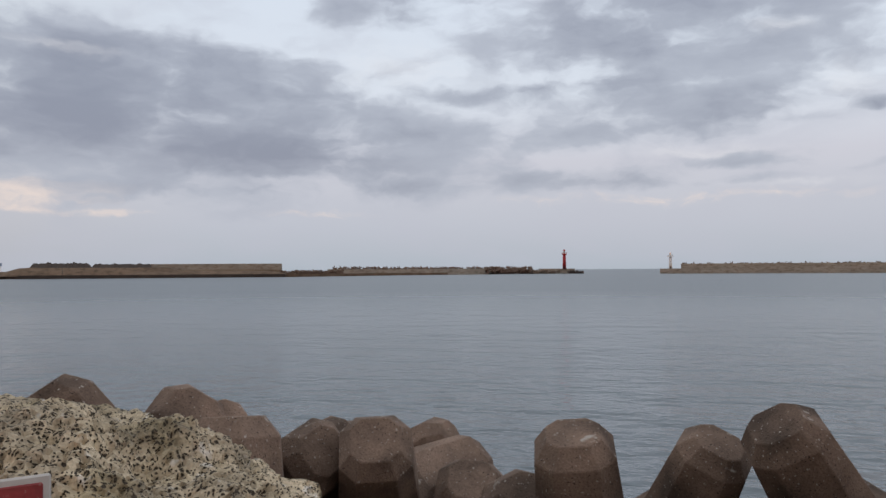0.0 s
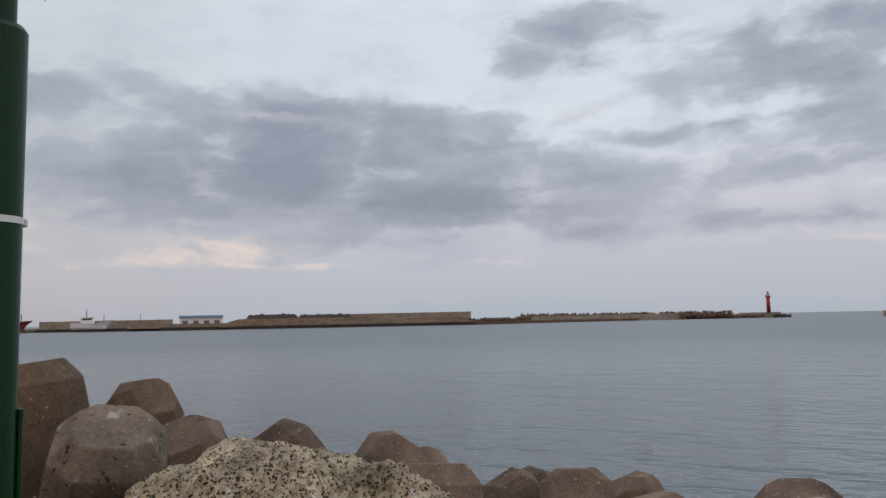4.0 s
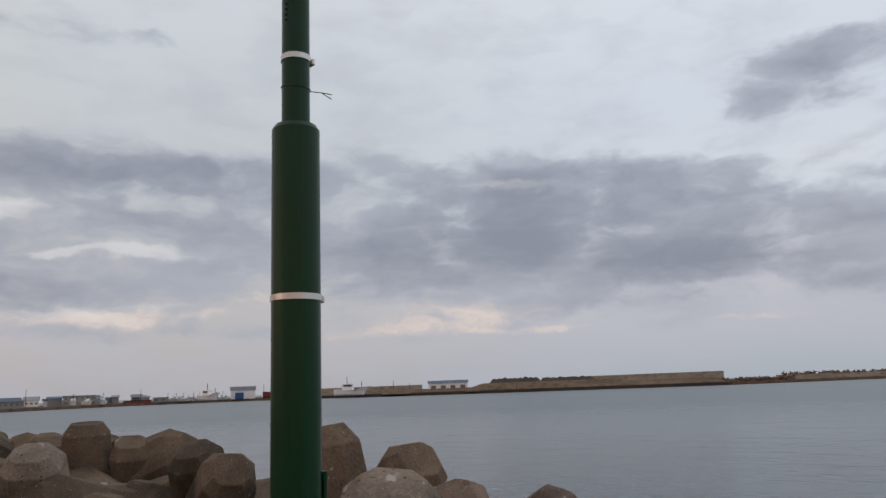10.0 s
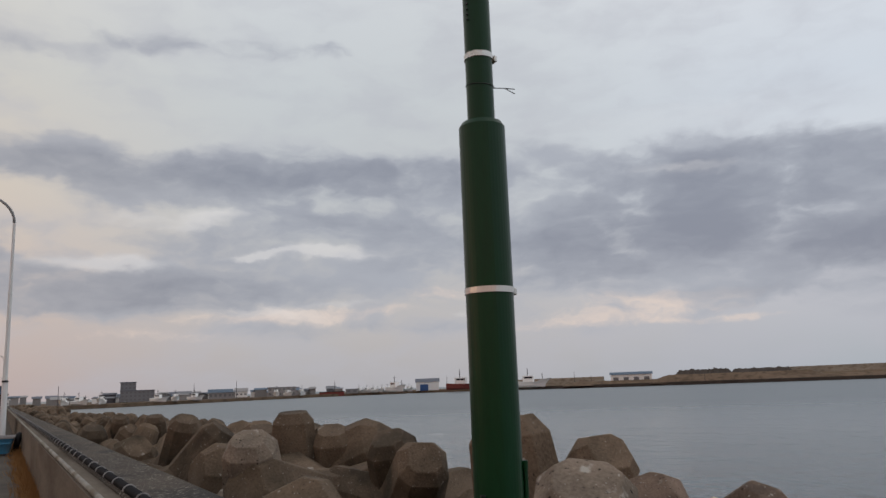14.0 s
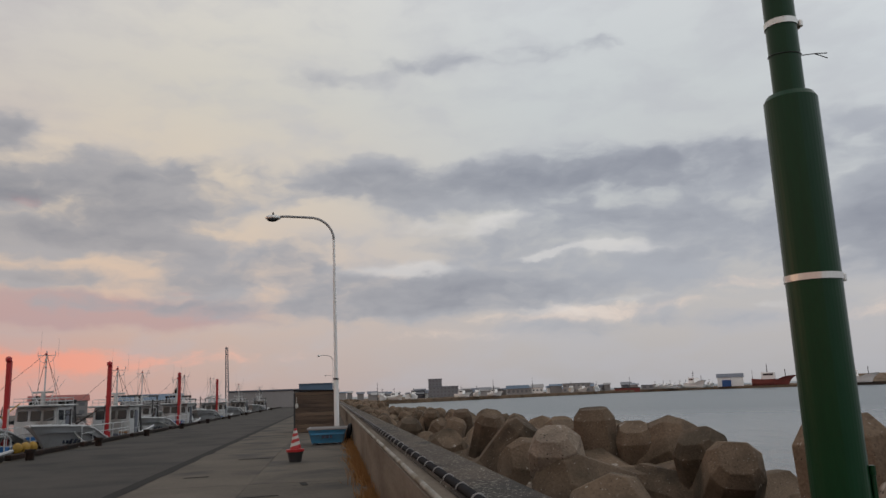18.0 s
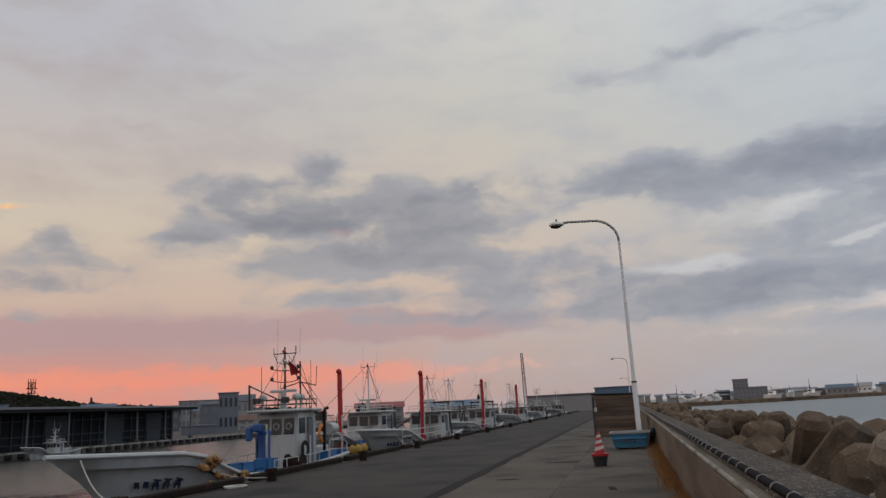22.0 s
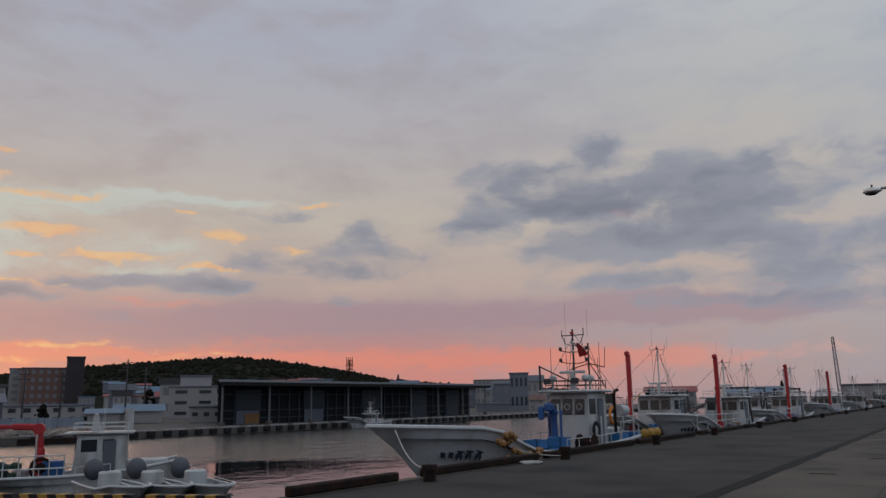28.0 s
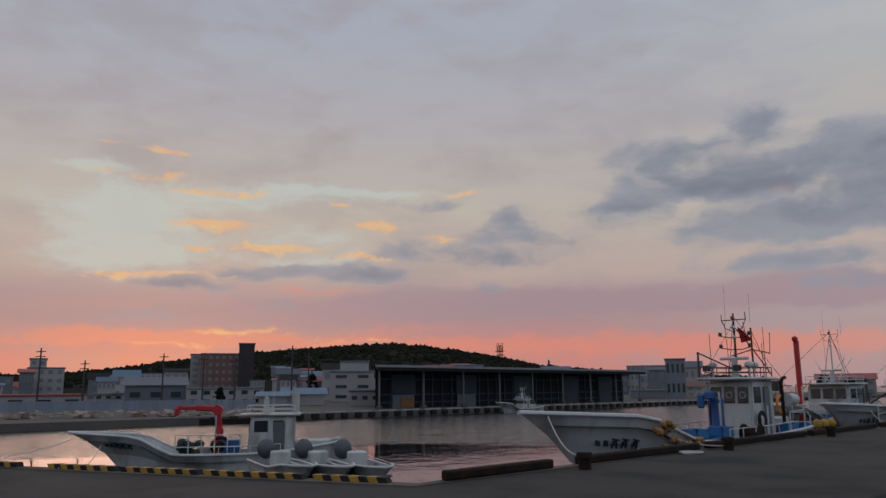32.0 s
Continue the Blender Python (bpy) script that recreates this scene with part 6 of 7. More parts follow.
def outboard_skiff(az0, d0, az1, d1):
    a, b = seen_from_quay(az0, d0, -1.3), seen_from_quay(az1, d1, -1.3)
    way = b - a
    ob = thing("skiff", "open white skiff with a covered outboard motor, moored by the quay", "boat", pose(a.x, a.y, a.z, 0, 0, math.degrees(math.atan2(-way.x, way.y))), "moored skiffs")
    length = way.length
    rows_h = hull_sections(length, 1.45, 0.68, 0.52, 0.52, -0.5, 12)
    bm = fresh()
    grid = []
    for row in rows_h:
        grid.append(([bm.verts.new(p) for p in row], [bm.verts.new((-x, y, z)) for x, y, z in row]))
    for (r0, l0), (r1, l1) in zip(grid, grid[1:]):
        for j in range(len(r0) - 1):
            bm.faces.new((r0[j], r1[j], r1[j + 1], r0[j + 1]))
            bm.faces.new((l0[j], l0[j + 1], l1[j + 1], l1[j]))
    r, l = grid[-1]
    bm.faces.new(r + l[::-1])
    bmesh.ops.remove_doubles(bm, verts=bm.verts[:], dist=0.002)
    bmesh.ops.recalc_face_normals(bm, faces=bm.faces[:])
    part("hull", bm, m_white, ob)
    for sgn in (1, -1):
        bm = fresh()
        tube(bm, [(sgn * row[-1][0], row[-1][1], row[-1][2]) for row in rows_h], 0.04, 6)
        part("gunwale", bm, m_rail, ob)
    bm = fresh()
    vs = [(bm.verts.new((row[-1][0] * 0.95, row[-1][1], row[-1][2] - 0.3)), bm.verts.new((-row[-1][0] * 0.95, row[-1][1], row[-1][2] - 0.3))) for row in rows_h[1:]]
    for (p, q), (s, t) in zip(vs, vs[1:]):
        bm.faces.new((p, s, t, q))
    part("floor", bm, m_town_g, ob)
    bm = fresh()
    box(bm, (0.6, 0.45, 0.55), (0.1, length * 0.72, 0.6), bevel=0.05)
    part("engine_box", bm, m_white, ob)
    motor = new("outboard_motor")
    motor.parent = ob
    motor.location = (0, length + 0.12, 0.85)
    bm = fresh()
    ball(bm, (0, 0, 0.0), 0.36, 3, (0.85, 1.0, 0.95))
    part("cover", bm, m_cover, motor, "grey fabric motor cover", smooth=True)
    bm = fresh()
    box(bm, (0.16, 0.2, 0.9), (0, 0.02, -0.6), bevel=0.04)
    part("leg", bm, m_dark, motor)
    return ob


m_cover = material("grey_cover", (0.07, 0.075, 0.09), 0.6, spread=0.25, scale=5)
outboard_skiff(50.0, 22.2, 53.15, 27.0)
outboard_skiff(52.8, 22.6, 55.95, 27.4)
outboard_skiff(55.5, 23.0, 58.6, 27.8)
# gear on the small boat in the basin
gear = small
for y, x, mat, size, name in ((6.4, 0.55, m_blue, (0.5, 0.75, 0.8), "blue_box"), (5.2, -0.5, m_town_w, (0.5, 0.5, 0.45), "fish_box"), (9.6, 0.0, m_town_g, (0.8, 0.9, 0.6), "engine_hatch")):
    bm = fresh()
    box(bm, size, (x, y, 0.05 + size[2] / 2), bevel=0.04)
    part(name, bm, mat, gear)
bm = fresh()
hoop(bm, (0.75, 6.0, 0.6), (0, 1, 0), (0, 0, 1), 0.34, 0.06, 18, 6)
part("drum_rim", bm, m_rust, gear)
bm = fresh()
rod(bm, (0.6, 6.0, 0.6), (0.85, 6.0, 0.6), 0.2, sides=10)
part("line_drum", bm, m_rust, gear)
bm = fresh()
for y in (4.3, 4.8, 5.3, 5.8, 6.3, 6.8):
    rod(bm, (0.95, y, 0.2), (0.95, y, 1.05), 0.022, sides=5)
for z in (0.6, 1.05):
    rod(bm, (0.95, 4.3, z), (0.95, 6.8, z), 0.022, sides=5)
part("work_rail", bm, m_rail, gear)
bm = fresh()
for k in range(30):
    ball(bm, (rng.uniform(0.2, 0.8), rng.uniform(4.3, 5.2), 0.35 + rng.uniform(0, 0.5)), rng.uniform(0.08, 0.18), 1)
part("net_heap", bm, m_net, gear)
bm = fresh()
rod(bm, (0, 8.9, 1.9), (0, 8.9, 2.7), 0.16, sides=10)
part("funnel", bm, m_white, gear)

mooring(sag(seen_from_quay(71.4, 34.3, -0.35), seen_from_quay(84, 24.0, -0.2), 0.35))
mooring(sag(seen_from_quay(69.5, 34.0, -0.5), seen_from_quay(72, 17.5, 0.05), 0.4))
mooring(sag(seen_from_quay(53.6, 32.8, -0.4), seen_from_quay(41.5, 15.2, 0.1), 0.5))

# ---------------------------------------------------------------- far side of the basin


def wall_between(bm, a, b, z0, z1, thick=0.4):
    """An upright slab from a to b in plan."""
    a, b = Vector(a), Vector(b)
    way = (b - a)
    turn = math.degrees(math.atan2(way.y, way.x))
    mid = (a + b) / 2
    box(bm, (Vector((way.x, way.y)).length, thick, z1 - z0), (mid.x, mid.y, (z0 + z1) / 2), turn)
    return bm


EDGE_X = -68.5
bm = fresh()
prism(bm, [(EDGE_X, -40), (EDGE_X, 330), (-420, 330), (-420, -320), (-150, -320), (EDGE_X - 2, -60)], -4, -0.95)
tagged(part("ground_far", bm, m_apron), "concrete apron and town ground across the basin", "ground", kind="structure")
fender_row = thing("quay_fenders", "row of black rubber fenders along the far quay", "fenders", kind="structure")
fender_me = None
for i in range(90):
    y = 36 + i * 1.9
    if fender_me is None:
        bm = fresh()
        box(bm, (0.35, 0.9, 0.55), (0, 0, 0), bevel=0.08)
        first = part("fender", bm, m_black, fender_row)
        fender_me, ob = first.data, first
    else:
        ob = new("fender", fender_me)
        ob.parent = fender_row
    ob.location = (EDGE_X + 0.15, y, -1.2)
kerb_me = None
for i in range(40):
    y = 36 + i * 3.6
    if kerb_me is None:
        bm = fresh()
        box(bm, (0.25, 2.6, 0.16), (0, 0, 0.08), bevel=0.03)
        first = part("quay_kerb", bm, m_town_w)
        kerb_me, ob = first.data, first
    else:
        ob = new("quay_kerb", kerb_me)
    ob.location = (EDGE_X - 0.3, y, -0.95)
    tagged(ob, "pale concrete kerb on the far quay", "kerb", "kerbs of the far quay")

# market hall
market = thing("market_hall", "long dark market hall with a flat pale-edged roof", "building", pose(0, 0, 0))
MX, MY0, MY1, MZ0, MZ1 = -75.5, 62.0, 121.0, -1.0, 4.1
def end_at(x):
    """Where the hall's slanted south end lies at a depth."""
    return 0.28 - (x + 0.49) / math.tan(radians(50.9))


# near-black wall colour paints in the shade of the interior behind the columns
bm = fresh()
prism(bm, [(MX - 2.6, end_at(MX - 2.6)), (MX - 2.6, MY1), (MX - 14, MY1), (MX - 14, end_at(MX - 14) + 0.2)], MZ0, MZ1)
part("wall", bm, m_hallshade, market)
bm = fresh()
prism(bm, [(MX + 2.3, end_at(MX + 2.3)), (MX + 2.3, MY1 + 1), (MX - 15, MY1 + 1), (MX - 15, end_at(MX - 15))], MZ1 + 0.1, MZ1 + 0.38)
part("roof", bm, m_shedroof, market)
# soffit's colour carries the shade under the pale roof edge
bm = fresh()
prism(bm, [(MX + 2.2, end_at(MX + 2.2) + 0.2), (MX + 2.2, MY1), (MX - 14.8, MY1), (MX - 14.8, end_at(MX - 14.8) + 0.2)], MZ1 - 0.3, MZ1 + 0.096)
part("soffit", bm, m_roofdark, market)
for i in range(9):
    y = 60.9 + i * (MY1 - 61.5) / 8
    bm = fresh()
    rod(bm, (MX + 1.2, y, MZ0), (MX + 1.2, y, MZ1 - 0.29), 0.13, sides=10)
    col = part("column", bm, m_market_post, market)
    bm = fresh()
    box(bm, (0.6, 0.6, 0.5), (MX + 1.2, y, MZ0 + 0.25), bevel=0.05)
    part("footing", bm, m_apron, col)
for i in range(31):
    y = 64.0 + i * (MY1 - 64.6) / 30
    bm = fresh()
    box(bm, (0.16, 0.18, 4.6), (MX - 2.5, y, MZ0 + 2.3))
    part("stud", bm, m_shutter, market)
for z in (0.2, 1.2, 3.2):
    bm = fresh()
    box(bm, (0.1, MY1 - 64, 0.12), (MX - 2.44, (64 + MY1) / 2, MZ0 + 0.6 + z))
    part("girt", bm, m_shutter, market)
for k, (y, lift) in enumerate(((68.0, 1.0), (80.0, 1.0), (92.5, 1.2), (105.0, 0.9), (115.0, 1.1))):
    bm = fresh()
    box(bm, (0.12, 4.2, 2.6), (MX - 2.36, y, MZ0 + 3.1))
    shut = part("shutter", bm, m_shutter, market, "half-raised blue-grey roller shutter")
    bm = fresh()
    for j in range(8):
        box(bm, (0.05, 4.1, 0.05), (MX - 2.28, y, MZ0 + 1.95 + j * 0.3))
    part("shutter_rib", bm, m_hallshade, shut)
    bm = fresh()
    box(bm, (0.1, 3.8, 1.7), (MX - 2.36, y, MZ0 + 0.9))
    part("doorway", bm, m_town_g if k in (0, 1) else m_shutter, market, "pale doorway" if k in (0, 1) else "")
bm = fresh()
box(bm, (0.08, 2.4, 1.2), (MX - 2.26, 68.6, MZ0 + 0.75))
part("orange_panel", bm, m_float, market)
# small boat lying at the far quay
boat((EDGE_X + 2.6, 73.0, -1.5), 0, 8.5, 2.2, 1.3, 0.45, 0.7, (4.6, 1.4, 1.3, 1.4), 0, 3.2, "", (0, 0), 1, "small white boat moored below the market", m_white, False, keel=-0.4)


def building(label, az0, az1, d, el, z0=-0.9, depth=10.0, wall=None, roof="flat", roof_mat=None, floors=2, cols=4, win=True, name="building", win_h=0.45, far=False, extra=""):
    """A house seen between two bearings, its eaves at the height that the elevation gives."""
    wall = wall or m_town_w
    o = Vector((0, 0, 0)) if far else EYE_L
    a, b = o + polar(az0, d), o + polar(az1, d)
    way = b - a
    width, turn = way.length, math.degrees(math.atan2(way.y, way.x))
    top = 1.55 + d * math.tan(radians(el))
    h = max(1.5, top - z0)
    ob = thing(name, label, "building", Matrix.Translation((a.x, a.y, z0)) @ pose(0, 0, 0, 0, 0, turn))
    away = 1.0 if Vector((-way.y, way.x, 0)).dot(a + b) > 0 else -1.0
    bm = fresh()
    box(bm, (width, depth, h), (width / 2, away * depth / 2, h / 2))
    part("wall", bm, wall, ob)
    bm = fresh()
    if roof == "flat":
        box(bm, (width + 0.4, depth + 0.4, 0.3), (width / 2, away * depth / 2, h + 0.1), bevel=0.05)
    else:
        rise = 0.16 * min(width, depth) if roof == "gable" else 0.3 * min(width, depth)
        y0, y1 = -away * 0.4, away * (depth + 0.4)
        pts = [(-0.5, y0, h), (width + 0.5, y0, h), (width + 0.5, y1, h), (-0.5, y1, h)]
        v = [bm.verts.new(p) for p in pts]
        ym = away * depth / 2
        r0, r1 = bm.verts.new((-0.5, ym, h + rise)), bm.verts.new((width + 0.5, ym, h + rise))
        for f in ((v[0], v[1], r1, r0), (v[2], v[3], r0, r1), (v[1], v[2], r1), (v[3], v[0], r0), (v[3], v[2], v[1], v[0])):
            bm.faces.new(f)
        bmesh.ops.recalc_face_normals(bm, faces=bm.faces[:])
    part("roof", bm, roof_mat or (m_roof_b if roof != "flat" else m_town_g), ob)
    if win:
        fh = h / floors
        ww = width / cols * 0.5
        me_w = None
        for i in range(floors):
            for j in range(cols):
                loc = (width * (j + 0.5) / cols, -away * 0.02, fh * (i + 0.55))
                if me_w is None:
                    bm = fresh()
                    box(bm, (ww, 0.12, fh * win_h))
                    w = part("window", bm, m_winfar if d > 190 else m_glass, ob)
                    me_w = w.data
                else:
                    w = new("window", me_w)
                    w.parent = ob
                w.location = loc
    return ob


# town to the west, from the left bank round to the market's far end
building("low white warehouse with a red roof edge behind the fence", 84.0, 70.7, 128, -0.3, depth=14, roof_mat=m_roof_r, floors=1, cols=8, win_h=0.3)
building("grey steel shed by the basin bank", 68.3, 64.3, 132, 0.36, wall=m_town_g, depth=16, roof="gable", floors=1, cols=3, win_h=0.25, roof_mat=m_town_g)
building("white two-storey office house with dark windows", 64.2, 59.0, 128, 0.1, depth=9, floors=2, cols=6)
building("pale small house beside the grey shed", 70.2, 68.4, 138, -0.25, floors=2, cols=3)
building("white and green apartment house with a stair tower", 74.3, 72.1, 210, 1.5, z0=-1, depth=14, floors=4, cols=4)
building("stair tower of the apartment house", 74.2, 73.2, 214, 2.1, z0=-1, depth=6, floors=5, cols=2)
building("tall narrow white house", 64.1, 63.4, 262, 2.5, z0=-1, depth=10, floors=7, cols=1)
building("tall brown tiled hotel with rows of windows", 63.4, 60.7, 255, 2.55, z0=-1, depth=14, wall=m_town_b, floors=6, cols=6)
building("dark tiled tower of the hotel", 60.8, 59.7, 252, 3.3, z0=-1, depth=12, wall=m_town_k, floors=8, cols=1, win=False)
building("white block behind the town", 67.4, 64.8, 300, 1.15, z0=-1, floors=3, cols=7)
building("stepped white concrete office building with strip windows", 54.2, 51.0, 150, 1.25, depth=16, floors=3, cols=2, win_h=0.3)
building("upper part of the stepped white office", 53.5, 51.4, 153, 1.98, depth=12, floors=1, cols=1, win=False)
building("low white house with a blue roof", 57.6, 54.6, 122, -0.35, roof="gable", floors=1, cols=4, win=False)
building("low shed with a blue roof", 59.3, 57.3, 118, -0.45, roof="gable", floors=1, cols=2, win=False, roof_mat=m_roof_b)
building("pale lean-to by the market", 52.8, 50.5, 116, -0.15, floors=1, cols=3, win_h=0.25)
building("white hospital block on the skyline", 32.4, 29.6, 330, 1.5, z0=0, depth=20, floors=4, cols=9)
building("long white apartment block with rows of windows", 30.8, 26.5, 300, 0.78, z0=-1, depth=14, floors=4, cols=14)
building("white house with a brown roof behind the boats", 29.5, 27.2, 200, 0.0, roof="gable", floors=2, cols=4, roof_mat=m_town_b)
building("grey storehouse beyond the market", 32.2, 29.8, 175, -0.25, floors=1, cols=4, wall=m_town_g, win=False)
building("pale storehouse behind the boats", 27.0, 24.0, 230, 0.2, floors=2, cols=5)
building("long grey warehouse along the quay", 7.3, 2.3, 150, 0.62, z0=-0.2, depth=26, floors=1, cols=2, wall=m_town_w, win=False)
building("blue container roofs behind the warehouse", 2.4, -0.3, 210, 1.0, z0=-0.2, depth=10, floors=1, cols=2, wall=m_roof_b, win=False, roof_mat=m_roof_b)
building("low pale house behind the moored boats", 14.5, 10.5, 210, 0.25, floors=1, cols=6, roof="gable")
building("low white house behind the moored boats", 20.0, 16.5, 220, 0.4, floors=2, cols=5, roof="gable", roof_mat=m_roof_r)
rng = random.Random(23)
for i in range(64):
    az = rng.uniform(26, 79)
    d = rng.uniform(170, 340)
    if 59.5 < az < 64.5:
        d += 90
    w = rng.uniform(0.8, 2.2)
    el = math.degrees(math.atan((rng.uniform(4.5, 8.5) - 1.55) / d))
    building(rng.choice(("small white house of the town", "small grey house of the town", "pale house of the town below the hill")), az + w / 2, az - w / 2, d, el - 0.3, z0=-1, depth=7, wall=rng.choice((m_town_w, m_town_w, m_town_g)), roof=rng.choice(("gable", "hip", "flat")), roof_mat=rng.choice((m_roof_b, m_roofdark, m_town_g, m_roof_r)), floors=2, cols=rng.randint(2, 4), name="house")
for i in range(34):
    # houses climbing the foot of the hill
    az, d = rng.uniform(44, 58), rng.uniform(360, 520)
    el = 0.4 + (d - 360) / 160 * 1.0
    building("small house on the hillside", az + 0.5, az - 0.5, d, el + 0.25, z0=1.55 + d * math.tan(radians(el)) - 4, depth=7, floors=1, cols=2, roof="gable", roof_mat=rng.choice((m_roof_b, m_roofdark, m_roof_r)), name="house", win=False, wall=rng.choice((m_town_w, m_town_g)))

# wooded hill
crest = ((82, 0.9), (75, 1.0), (70.9, 1.25), (68, 1.6), (65.5, 1.98), (62, 2.4), (58.5, 2.72), (55, 3.0), (51.9, 3.22), (49.8, 3.3), (47.7, 3.12), (45, 2.8), (42.6, 2.42), (40.5, 2.0), (38.5, 1.58), (36, 1.35), (33.6, 1.15), (30, 0.9), (24, 0.6))


def crest_at(az):
    for (a0, e0), (a1, e1) in zip(crest, crest[1:]):
        if a1 <= az <= a0:
            return e0 + (e1 - e0) * (a0 - az) / (a0 - a1)
    return 0.5


bm = fresh()
rows_h = []
for i in range(120):
    az = 84 - i * 0.52
    e = crest_at(az)
    row = []
    for j in range(9):
        f = j / 8
        d = 520 + 420 * f
        z = -1 + (1.55 + 940 * math.tan(radians(e)) - 0.5) * (f ** 0.8)
        row.append(bm.verts.new(EYE_L + polar(az, d, z + 3.0 * noise.noise(Vector((az * 0.7, d * 0.02, 0))))))
    row.append(bm.verts.new(EYE_L + polar(az, 1100, -1)))
    rows_h.append(row)
for a, b in zip(rows_h, rows_h[1:]):
    for j in range(9):
        bm.faces.new((a[j], a[j + 1], b[j + 1], b[j]))
tagged(part("hill", bm, m_wood, smooth=True), "dark wooded hill behind the town", "hill", kind="structure")
verts, faces = [], []
bm = fresh()
bmesh.ops.create_icosphere(bm, subdivisions=1, radius=1)
ico_v, ico_f = [v.co.copy() for v in bm.verts], [[v.index for v in f.verts] for f in bm.faces]
bm.free()
for i in range(5200):
    az = rng.uniform(23, 83)
    f = 1 - rng.random() ** 2 * 0.85
    e = crest_at(az)
    d = 520 + 420 * f
    z = -1 + (1.55 + 940 * math.tan(radians(e)) - 0.5) * (f ** 0.8)
    r = rng.uniform(1.6, 3.6)
    c = EYE_L + polar(az, d, z + rng.uniform(-1, 1.2))
    k = len(verts)
    verts.extend(tuple(c + Vector((v.x * r * rng.uniform(0.75, 1.25), v.y * r, v.z * r * rng.uniform(0.7, 1.3)))) for v in ico_v)
    faces.extend(tuple(x + k for x in q) for q in ico_f)
me = bpy.data.meshes.new("hill_trees")
me.from_pydata(verts, [], faces)
me.materials.append(m_leaf)
tagged(new("hill_trees", me), "dark tree crowns covering the hill", "trees", kind="stuff")

# radio tower with antenna arms, and a leaning lattice mast behind the boats


def lattice(name, label, foot, z0, z1, w0, w1, mat, lean=(0, 0), bays=8, arms=True, thick=0.12):
    ob = thing(name, label, "tower", Matrix.Translation((foot.x, foot.y, z0)))
    h = z1 - z0
    for sx, sy in ((-1, -1), (1, -1), (1, 1), (-1, 1)):
        bm = fresh()
        rod(bm, (sx * w0, sy * w0, 0), (sx * w1 + lean[0], sy * w1 + lean[1], h), thick, sides=5)
        part("leg", bm, mat, ob)
    for i in range(bays):
        f0, f1 = i / bays, (i + 1) / bays
        a, b = w0 + (w1 - w0) * f0, w0 + (w1 - w0) * f1
        bm = fresh()
        for (sx, sy), (tx, ty) in (((-1, -1), (1, -1)), ((1, -1), (1, 1)), ((1, 1), (-1, 1)), ((-1, 1), (-1, -1))):
            rod(bm, (sx * a + lean[0] * f0, sy * a + lean[1] * f0, h * f0), (tx * b + lean[0] * f1, ty * b + lean[1] * f1, h * f1), thick * 0.6, sides=4)
            rod(bm, (sx * b + lean[0] * f1, sy * b + lean[1] * f1, h * f1), (tx * b + lean[0] * f1, ty * b + lean[1] * f1, h * f1), thick * 0.6, sides=4)
        part("brace", bm, mat, ob)
    if arms:
        for z, w in ((0.62, 3.2), (0.78, 3.6)):
            bm = fresh()
            box(bm, (w * 2, w * 2, 0.5), (0, 0, h * z))
            part("platform", bm, mat, ob)
        for k in range(4):
            bm = fresh()
            a = k * math.pi / 2 + 0.4
            rod(bm, (3.2 * math.cos(a), 3.2 * math.sin(a), h * 0.72), (3.2 * math.cos(a), 3.2 * math.sin(a), h * 1.12), 0.3, sides=6)
            part("antenna", bm, mat, ob)
    return ob


lattice("radio_tower", "red and white lattice radio tower on the hill", seen_from_quay(41.6, 820), 20, 46, 2.6, 1.7, m_rust, bays=6, thick=0.28)
lattice("lattice_mast", "thin leaning lattice mast behind the moored boats", seen_from_quay(7.4, 165), -1, 12.6, 0.36, 0.2, m_town_g, (-0.35, 0), 14, False, 0.06)
lattice("lattice_mast", "thin antenna mast on the ridge", seen_from_quay(38.0, 700), 12, 26, 1.2, 0.3, m_dark, bays=6, arms=False, thick=0.3)

# poplar and bushes above the boats
for az, d, h, w, nm in ((10.9, 230, 6.6, 1.3, "slim dark poplar behind the boats"), (19.5, 200, 5.0, 4.5, "dark round tree behind the boats"), (18.0, 210, 4.2, 4.0, "dark round tree behind the boats"), (62.0, 110, 2.8, 1.8, "small dark tree before the white office house"), (55.5, 210, 6.5, 4.5, "dark tree among the houses")):
    o = seen_from_quay(az, d, -1)
    tree = thing("tree", nm, "tree", Matrix.Translation(o))
    bm = fresh()
    rod(bm, (0, 0, 0), (0, 0, h * 0.5), 0.22, 0.1, sides=7)
    trunk = part("trunk", bm, m_dark, tree)
    bm = fresh()
    for k in range(4):
        a = k * 1.7
        rod(bm, (0, 0, h * 0.3), (w * 0.4 * math.cos(a), w * 0.4 * math.sin(a), h * 0.7), 0.07, 0.03, sides=5)
    part("limb", bm, m_dark, trunk)
    bm = fresh()
    for k in range(90):
        a, u = rng.uniform(0, 6.28), rng.uniform(0.12, 1.0)
        rr = w * 0.5 * math.sin(math.pi * min(1, u * 0.9 + 0.1)) ** 0.6 * rng.uniform(0.3, 1)
        ball(bm, (rr * math.cos(a), rr * math.sin(a), h * u), rng.uniform(0.16, 0.34) * max(1, w * 0.4), 1, (1, 1, 0.8))
    part("crown", bm, m_leaf, tree)

# fence, bank of sacks and stones on the left bank
fence = thing("fence", "long pale blue-grey steel panel fence on the basin bank", "fence")
f0, f1 = seen_from_quay(84, 112), seen_from_quay(59.5, 104)
m_fence = material("pale_fence_steel", (0.2, 0.23, 0.28), 0.6, spread=0.1, scale=0.5, each=0.1)
panel_me = None
n = 66
turn = math.degrees(math.atan2(f1.y - f0.y, f1.x - f0.x))
step = (f1 - f0).length / n
